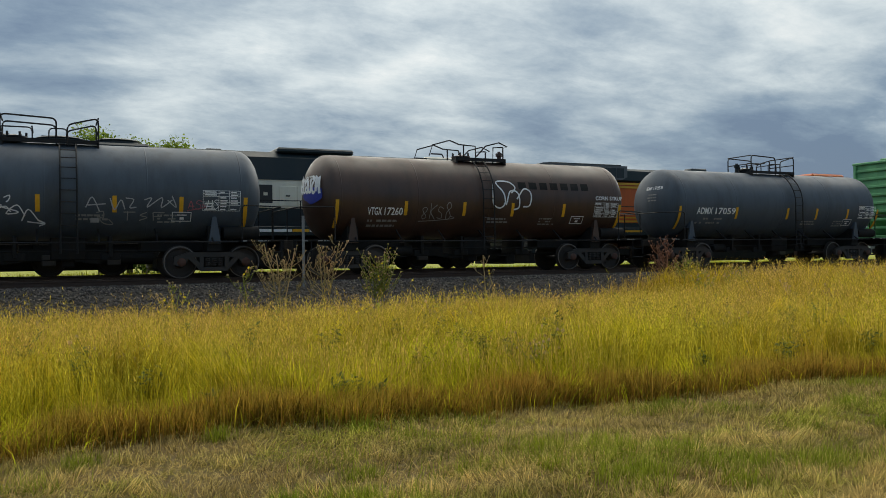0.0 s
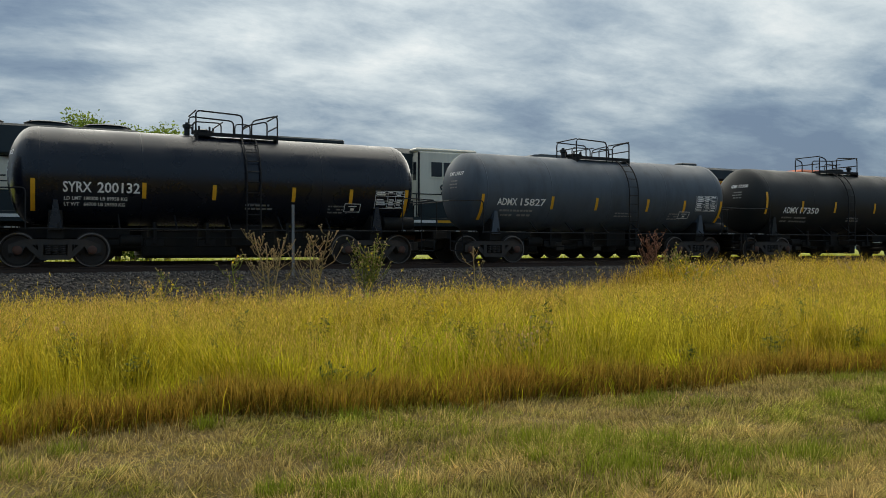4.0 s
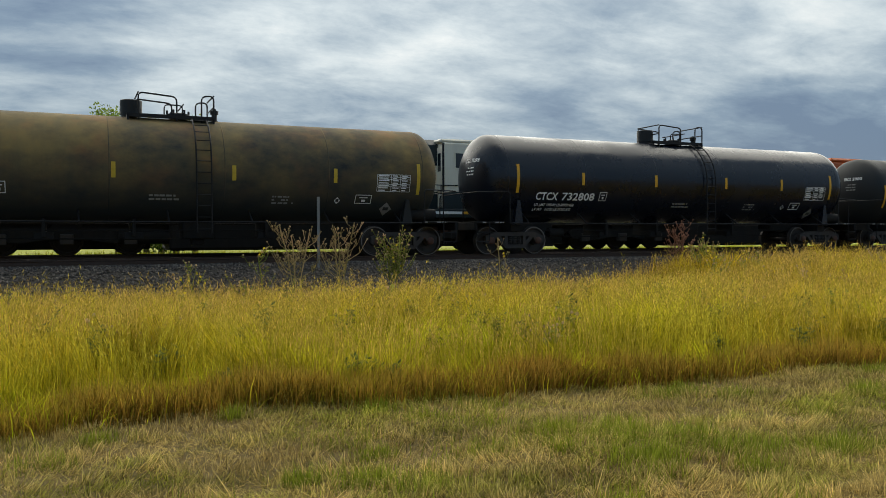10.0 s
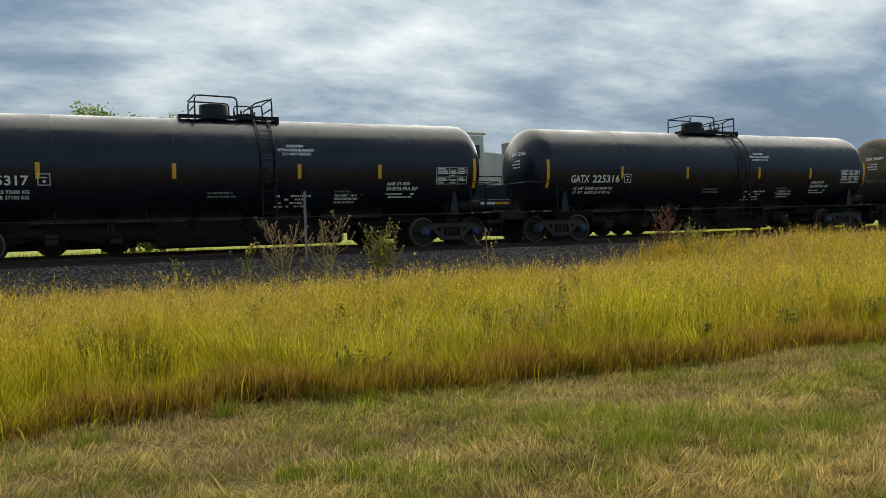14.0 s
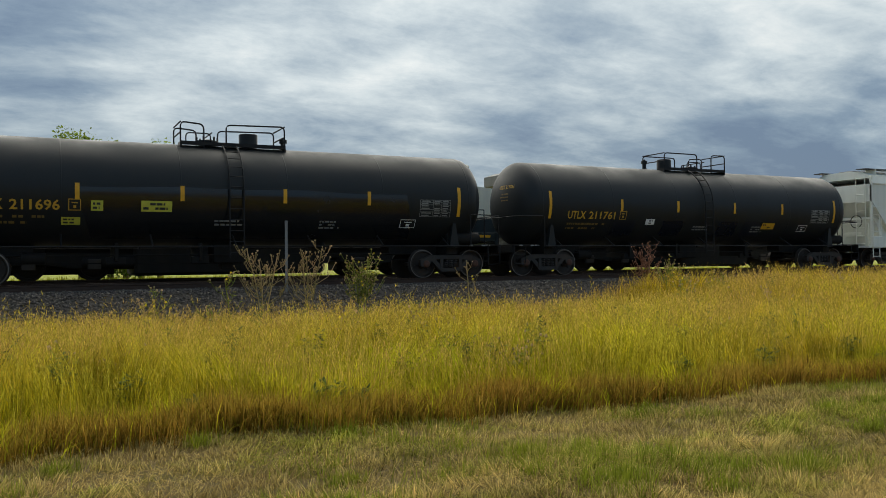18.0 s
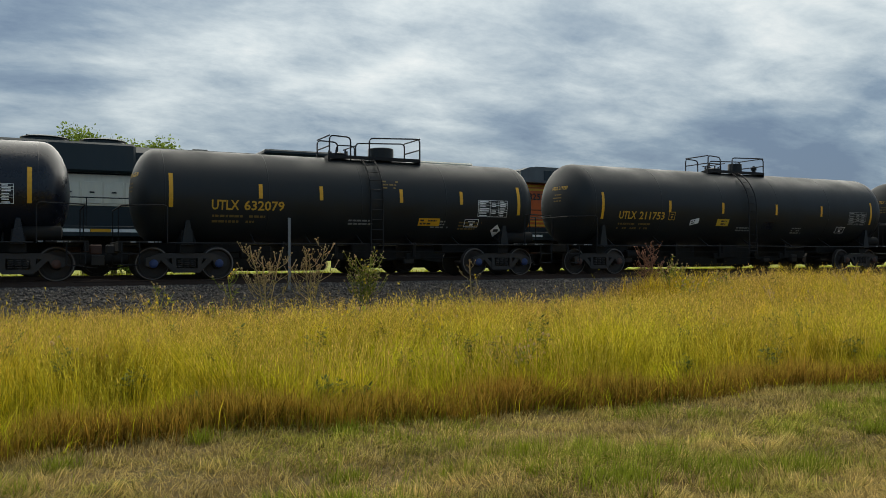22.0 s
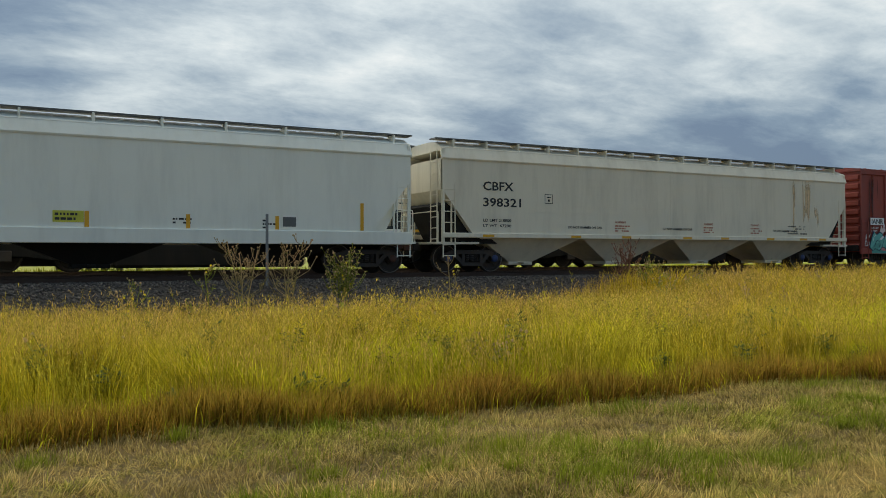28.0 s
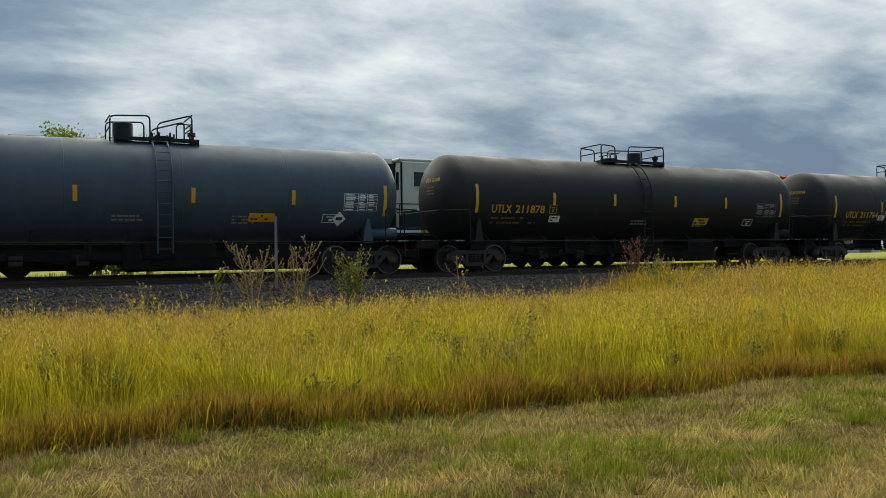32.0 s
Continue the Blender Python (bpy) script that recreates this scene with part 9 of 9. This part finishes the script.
def mown_grass():
    rng = np.random.default_rng(14)
    n = 330000
    y = 2.6 + 6.6 * rng.uniform(0, 1, n) ** 1.15
    x = -1.8 + (3.2 + 1.7 * y) * rng.uniform(0, 1, n)
    keep = y < front_edge(x) + 0.15
    x, y = x[keep], y[keep]
    n = len(x)
    tuft = clumps(x, y, 2.4, 3.0)
    h = np.clip(0.045 + 0.02 * tuft + 0.025 * clumps(x, y, 6.0, 5.0) + 0.025 * clumps(x, y, 13.0, 2.0) + rng.normal(0, 0.026, n), 0.012, 0.18)
    lie, cell = swirl(x, y, 0.13, 2.0)
    lie2, cell2 = swirl(x, y, 0.4, 6.0)
    lie = lie * 0.55 + lie2 * 0.45
    h = h * (0.55 + 0.8 * cell)
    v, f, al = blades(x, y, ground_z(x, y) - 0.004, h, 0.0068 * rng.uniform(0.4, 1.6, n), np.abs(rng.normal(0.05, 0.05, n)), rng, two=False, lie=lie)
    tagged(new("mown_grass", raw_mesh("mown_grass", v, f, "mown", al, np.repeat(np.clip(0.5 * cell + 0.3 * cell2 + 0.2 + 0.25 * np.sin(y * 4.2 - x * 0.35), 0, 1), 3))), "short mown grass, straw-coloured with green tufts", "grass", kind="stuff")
    # cut straw lying on it, in rough rows left by the mower
    n = 60000
    y = 2.6 + 6.4 * rng.uniform(0, 1, n) ** 1.15
    x = -1.8 + (3.2 + 1.7 * y) * rng.uniform(0, 1, n)
    keep = (y < front_edge(x) + 0.2) & (rng.uniform(0, 1, n) < 0.45 + 0.4 * np.sin(y * 4.2 - x * 0.35) + 0.3 * clumps(x, y, 1.6, 8.0))
    x, y = x[keep], y[keep]
    n = len(x)
    a, ln = rng.normal(0.1, 0.9, n), rng.uniform(0.02, 0.065, n)
    w = rng.uniform(0.002, 0.0038, n)
    z = ground_z(x, y) + rng.uniform(0.02, 0.06, n)
    d = np.stack([np.cos(a), np.sin(a), rng.normal(0, 0.25, n)], -1) * ln[:, None] / 2
    s = np.stack([-np.sin(a) * w, np.cos(a) * w, w * 0.8], -1) / 2
    c = np.stack([x, y, z], -1)
    v = np.stack([c - d - s, c + d - s, c + d + s, c - d + s], 1).reshape(-1, 3)
    f = (np.array([(0, 1, 2), (0, 2, 3)])[None] + (np.arange(n) * 4)[:, None, None]).reshape(-1, 3)
    tagged(new("cut_straw", raw_mesh("cut_straw", v, f, "straw", np.tile([0.0, 1.0, 1.0, 0.0], n))), "dry cut straw lying on the mown grass", "straw", kind="stuff")
    # green tufts and broad-leaved weeds in it
    rng = np.random.default_rng(15)
    m = 90
    cy = 3.2 + 5.2 * rng.uniform(0, 1, m)
    cx = -1 + (2.0 + 1.5 * cy) * rng.uniform(0, 1, m)
    size = np.repeat(rng.uniform(0.35, 1.3, m), 220)
    x = np.repeat(cx, 220) + rng.normal(0, 0.17, m * 220) * size
    y = np.repeat(cy, 220) + rng.normal(0, 0.13, m * 220) * size
    keep = y < front_edge(x) + 0.3
    x, y = x[keep], y[keep]
    h = np.clip(rng.normal(0.10, 0.04, len(x)), 0.02, 0.24)
    v, f, al = blades(x, y, ground_z(x, y) - 0.004, h, 0.007 * rng.uniform(0.7, 1.5, len(x)), np.abs(rng.normal(0.05, 0.03, len(x))), rng, two=False)
    tagged(new("green_tufts", raw_mesh("green_tufts", v, f, "tuft_green", al)), "small green tufts in the mown grass", "grass", kind="stuff")


def outer_grass():
    """The same verge further along and behind, in coarser blades."""
    rng = np.random.default_rng(21)
    n = 150000
    x, y = rng.uniform(-22, 32, n), rng.uniform(-14, 8, n)
    x[:70000], y[:70000] = rng.uniform(-7, 9, 70000), rng.uniform(-6, 2.7, 70000)
    keep = ~((y > 2.6) & (x > -1.8) & (x < 1.4 + 1.7 * y))
    x, y = x[keep], y[keep]
    lie, cell = swirl(x, y, 0.4, 4.0)
    v, f, al = blades(x, y, ground_z(x, y) - 0.01, np.clip(rng.normal(0.07, 0.03, len(x)), 0.02, 0.2), rng.uniform(0.02, 0.05, len(x)), np.abs(rng.normal(0.05, 0.05, len(x))), rng, two=False, lie=lie)
    tagged(new("mown_grass", raw_mesh("mown_grass", v, f, "mown", al, np.repeat(0.3 + 0.5 * cell, 3))), "short mown grass of the wider verge", "grass", kind="stuff")
    n = 26000
    x, y = np.concatenate([rng.uniform(-24, -2.5, n // 2), rng.uniform(26, 48, n // 2)]), rng.uniform(7.8, 18.3, n)
    lie, cell = swirl(x, y, 0.5, 4.0)
    v, f, al = blades(x, y, ground_z(x, y) - 0.02, np.clip(rng.normal(0.5, 0.15, n), 0.15, 0.9), rng.uniform(0.02, 0.05, n), np.abs(rng.normal(0.15, 0.1, n)), rng, lie=lie * 0.4)
    tagged(new("tall_grass", raw_mesh("tall_grass", v, f, "tall_grass", al, np.repeat(cell, 5))), "tall golden grass further along the track", "grass", kind="stuff")


def far_grass():
    """Grass along the far side of the tracks, seen beneath the cars."""
    rng = np.random.default_rng(16)
    n = 26000
    y = rng.uniform(36.5, 60, n)
    x = rng.uniform(-10, 1, n) + rng.uniform(0, 1, n) * (y * 1.75 + 8)
    v, f, al = blades(x, y, ground_z(x, y) - 0.02, np.clip(rng.normal(0.3, 0.1, n), 0.1, 0.6), rng.uniform(0.02, 0.05, n), np.abs(rng.normal(0.05, 0.1, n)), rng)
    tagged(new("field_grass", raw_mesh("field_grass", v, f, "field", al)), "bright yellow-green field grass beyond the tracks", "grass", kind="stuff")


def along_of(me, z0, z1):
    co = np.empty(len(me.vertices) * 3)
    me.vertices.foreach_get("co", co)
    a = me.attributes.new("along", "FLOAT", "POINT")
    a.data.foreach_set("value", np.clip((co.reshape(-1, 3)[:, 2] - z0) / (z1 - z0), 0, 1).astype(np.float32))


def weed(x, y, height, seed, dry=True, spread=0.35, branches=14, flowers=0, label="", withered=False):
    """A tall branching weed with small round heads."""
    rnd = random.Random(seed)
    w = tagged(new("tall_weed"), label or ("tall dry branching weed with brown seed heads" if dry else "tall green weed with small yellow flowers"), "weed", "weeds along the track")
    w.location = (x, y, float(ground_z(x, y)) - 0.03)
    stems, heads, leaves, petals = bmesh.new(), bmesh.new(), bmesh.new(), bmesh.new()

    def head(p, r):
        lathe(heads, [(-r, r * 0.3), (-r * 0.4, r), (r * 0.5, r * 0.9), (r, r * 0.2)], "z", p, 6)

    def petal_ring(p, r):
        c = petals.verts.new(p)
        ring = [petals.verts.new(Vector(p) + Vector((r * (1 if k % 2 else 0.55) * math.cos(k * 0.628), -0.02, r * (1 if k % 2 else 0.55) * math.sin(k * 0.628)))) for k in range(10)]
        for k in range(10):
            petals.faces.new((c, ring[k], ring[(k + 1) % 10]))

    def leaf(p, d, s):
        side = d.cross(Vector((0, 0, 1))).normalized() * s * 0.25
        v = [leaves.verts.new(q) for q in (p, p + d * s * 0.5 + side, p + d * s - Vector((0, 0, s * 0.3)), p + d * s * 0.5 - side)]
        leaves.faces.new(v)
    for k in range(3 if spread > 0.25 else 1):
        lean = Vector(((k - 1) * spread * 0.55 + rnd.uniform(-spread, spread) * 0.5, rnd.uniform(-spread, spread) * 0.5, 0))
        hh = height * rnd.uniform(0.8, 1.0)
        main = [Vector((k * 0.05 - 0.05, 0, 0)) + lean * (i / 6) ** 1.4 + Vector((rnd.uniform(-0.015, 0.015), 0, hh * i / 6)) for i in range(7)]
        tube(stems, main, 0.015, 5)
        head(main[-1], 0.026)
        for j in range(branches):
            t = rnd.uniform(0.3, 0.97)
            i = int(t * 6)
            p = main[i].lerp(main[min(i + 1, 6)], t * 6 - i)
            a = rnd.uniform(0, math.tau)
            out = Vector((math.cos(a), math.sin(a) * 0.7, 0))
            ln = rnd.uniform(0.22, 0.62) * (1.3 - t * 0.7) * (0.75 + spread)
            q1, q2 = p + out * ln * 0.6 + Vector((0, 0, ln * 0.35)), p + out * ln * 0.95 + Vector((0, 0, ln * 0.95))
            tube(stems, [p, q1, q2], 0.0065, 4)
            head(q2, rnd.uniform(0.016, 0.028))
            for _ in range(2):
                q3 = q1 + Vector((rnd.uniform(-0.1, 0.1), rnd.uniform(-0.08, 0.08), rnd.uniform(0.08, 0.2)))
                tube(stems, [q1, q3], 0.0055, 4)
                head(q3, rnd.uniform(0.013, 0.022))
                if flowers and rnd.random() < flowers:
                    petal_ring(q3 + Vector((0, -0.03, 0.02)), 0.032)
            leaf(p, (out + Vector((0, 0, 0.3))).normalized(), rnd.uniform(0.05, 0.11))
            if not dry:
                for _ in range(3):
                    leaf(q1.lerp(q2, rnd.random()), Vector((rnd.uniform(-1, 1), rnd.uniform(-1, 1), 0.3)).normalized(), rnd.uniform(0.06, 0.13))
    kind = ("weed_brown" if withered else "weed_dry") if dry else "weed_green"
    for nm, bm, mt in (("stem", stems, kind), ("seed_fluff", heads, "weed_brown" if withered else "weed_dry"), ("foliage", leaves, "weed_brown" if withered else "weed_green"), ("petals", petals, "petal")):
        if not bm.verts:
            bm.free()
            continue
        ob = part(nm, bm, mt, w, smooth=False)
        along_of(ob.data, 0, height)
        if nm != "stem":
            ob["kind"] = "stuff"


def tree(x, y, height, seed, crown=2.6, label="pale green leafy tree behind the locomotives"):
    """A tree: tapered trunk, limbs, and a loose crown of small leaves."""
    rnd = random.Random(seed)
    t = tagged(new("tree"), label, "tree", "trees behind the tracks")
    t.location = (x, y, -0.5)
    trunk = bmesh.new()
    pts = [Vector((rnd.uniform(-0.12, 0.12) * i, rnd.uniform(-0.12, 0.12) * i, height * 0.84 * i / 5)) for i in range(6)]
    for i in range(5):
        lathe_between(trunk, pts[i], pts[i + 1], 0.22 * (1 - i / 6), 0.22 * (1 - (i + 1) / 6))
    part("trunk", trunk, "bark", t)
    ends, limbs = [], bmesh.new()
    for k in range(26):
        i = rnd.randint(1, 5)
        a, up3 = rnd.uniform(0, math.tau), rnd.uniform(0.2, 1.3)
        d = Vector((math.cos(a), math.sin(a), up3)).normalized()
        ln = crown * rnd.uniform(0.45, 1.0)
        p = pts[i]
        q = p + d * ln
        q.z = min(q.z, height * rnd.uniform(0.9, 1.0))
        m = p.lerp(q, 0.5) + Vector((0, 0, 0.15))
        lathe_between(limbs, p, m, 0.06, 0.04)
        lathe_between(limbs, m, q, 0.04, 0.015)
        ends += [m, q, p.lerp(q, 0.75)]
    part("limbs", limbs, "bark", t)
    rng = np.random.default_rng(seed)
    c = np.array([tuple(e) for e in ends])
    n = 9000
    idx = rng.integers(0, len(c), n)
    p = c[idx] + rng.normal(0, 1, (n, 3)) * np.array([0.42, 0.42, 0.34])
    s = rng.uniform(0.07, 0.15, n)
    a, b = rng.normal(0, 1, (n, 3)), rng.normal(0, 1, (n, 3))
    a /= np.linalg.norm(a, axis=1)[:, None]
    b -= a * (a * b).sum(1)[:, None]
    b /= np.linalg.norm(b, axis=1)[:, None]
    v = np.stack([p - a * s[:, None], p + b * s[:, None] * 0.55, p + a * s[:, None], p - b * s[:, None] * 0.55], 1).reshape(-1, 3)
    f = (np.array([(0, 1, 2), (0, 2, 3)])[None] + (np.arange(n) * 4)[:, None, None]).reshape(-1, 3)
    ob = new("crown", raw_mesh("crown", v, f, "leaf", np.clip(v[:, 2] / height, 0, 1)))
    ob.parent = t


def lathe_between(bm, p, q, r0, r1, n=7):
    d = (q - p).normalized()
    side = d.cross(Vector((0, 0, 1)) if abs(d.z) < 0.9 else Vector((1, 0, 0))).normalized()
    u = side.cross(d)
    rings = [[bm.verts.new(c + r * (math.cos(k * math.tau / n) * side + math.sin(k * math.tau / n) * u)) for k in range(n)] for c, r in ((p, r0), (q, r1))]
    for k in range(n):
        bm.faces.new((rings[0][k], rings[0][(k + 1) % n], rings[1][(k + 1) % n], rings[1][k]))


tall_grass()
leafy_weeds()
mown_grass()
outer_grass()
far_grass()
weed(5.12, 20.0, 2.05, 1, branches=16)
weed(6.25, 20.0, 2.1, 2, branches=14, withered=False)
weed(7.74, 20.0, 1.8, 3, dry=False, spread=0.27, branches=24, flowers=0.06)
weed(17.2, 20.0, 1.75, 4, branches=20, withered=True)
weed(18.6, 20.3, 1.35, 5, dry=False, flowers=0.1)
weed(10.95, 20.0, 1.8, 6, dry=True, spread=0.2, branches=7, flowers=0.35)
weed(4.2, 19.2, 1.3, 7, dry=False, spread=0.2, branches=8, flowers=0.2)
weed(2.55, 18.6, 1.15, 8, dry=False, spread=0.2, branches=7, flowers=0.5)
for k in range(16):
    rr = random.Random(200 + k)
    yy = rr.uniform(12, 19.5)
    weed(rr.uniform(0.1 * yy, 1.35 * yy), yy, rr.uniform(0.65, 0.95), 300 + k, dry=k % 3 == 0, spread=0.2, branches=6, flowers=0.25 if k % 2 else 0.0)
for k in range(5):
    rr = random.Random(240 + k)
    yy = rr.uniform(7.6, 10.5)
    weed(rr.uniform(0.0, 1.3 * yy), yy, rr.uniform(0.3, 0.42), 340 + k, dry=False, spread=0.2, branches=8, label="leafy grey-green weed among the grass")

marker = tagged(new("marker_post"), "thin galvanised steel marker post beside the track", "post")
marker.location = (6.35, 22.3, 0)
part("post", boxes((-0.035, 0.035, -0.012, 0.012, -0.6, 1.72), (-0.035, -0.023, -0.03, 0.0, -0.6, 1.72), (0.023, 0.035, -0.03, 0.0, -0.6, 1.72), bevel=0.003), "post", marker)

tree(3.0, 60.0, 10.0, 31, 2.2)
tree(5.9, 61.0, 9.9, 32, 2.3)
tree(8.3, 62.0, 9.8, 33, 1.9)
for k, (x, y) in enumerate(((6.6, 58.0), (4.6, 57.0))):
    tree(x, y, 3.4, 41 + k, 1.7, "low leafy sapling behind the tracks")


def shed(x, y, w, d, h, label):
    s = tagged(new("farm_shed"), label, "shed")
    s.location = (x, y, -0.55)
    part("wall", boxes((-w / 2, w / 2, -d / 2, d / 2, 0, h)), "shed", s, smooth=False)
    part("roof", prism(bmesh.new(), [(-w / 2 - 0.3, h), (w / 2 + 0.3, h), (0, h + w * 0.16)], -d / 2 - 0.3, d / 2 + 0.3), "roofing", s, smooth=False)
    part("door", boxes((-w * 0.2, w * 0.2, -d / 2 - 0.05, -d / 2, 0, h * 0.75)), "roofing", s)


shed(330, 255, 16, 22, 4.5, "distant pale farm shed with a dark roof")
shed(362, 262, 22, 14, 5.0, "distant wide pale farm shed with a dark roof")


def far_trees():
    rng = np.random.default_rng(51)
    n = 16000
    a = rng.uniform(-0.2, 1.15, n)
    r = rng.uniform(640, 720, n)
    hh = 3.5 + 2.5 * np.sin(a * 37) * np.sin(a * 91 + 1) + 1.5 * np.sin(a * 211)
    p = np.stack([np.sin(a) * r, np.cos(a) * r, -0.6 + np.clip(hh, 0.8, 9) * rng.uniform(0, 1, n)], -1)
    s = rng.uniform(0.8, 1.8, n)
    u = rng.normal(0, 1, (n, 3, 3)) * s[:, None, None] * 0.6
    v = (p[:, None] + u).reshape(-1, 3)
    f = np.arange(n * 3).reshape(-1, 3)
    tagged(new("distant_trees", raw_mesh("distant_trees", v, f, "leaf", np.full(n * 3, 0.3))), "low line of trees far off on the horizon", "trees", kind="stuff")


far_trees()


# ---- motion of the train ----
def travel(t):
    """Metres that the train has gone after t seconds: it slows a little all the while."""
    return 14.27 * t - 0.0205 * (t * t / 2 - 9 * t)


def motions():
    for car, centre in CARS:
        walk(car, [(t, pose(centre + travel(t), NEAR_Y, 0)) for t in range(0, 33, 2)])
    for centre, wheels, dx in SPIN:
        seen = [i for i in range(0, 961) if -24 < centre + travel(i / FPS) < 62]
        if not seen:
            continue
        rows = [(i / FPS, pose(dx, 0, 0.457, 0, math.degrees(travel(i / FPS) / 0.457) % 360, 0)) for i in seen]
        if seen[0] > 0:
            rows = [(0.0, rows[0][1])] + rows
        if seen[-1] < 960:
            rows.append((32.0, rows[-1][1]))
        walk(wheels, rows)


motions()
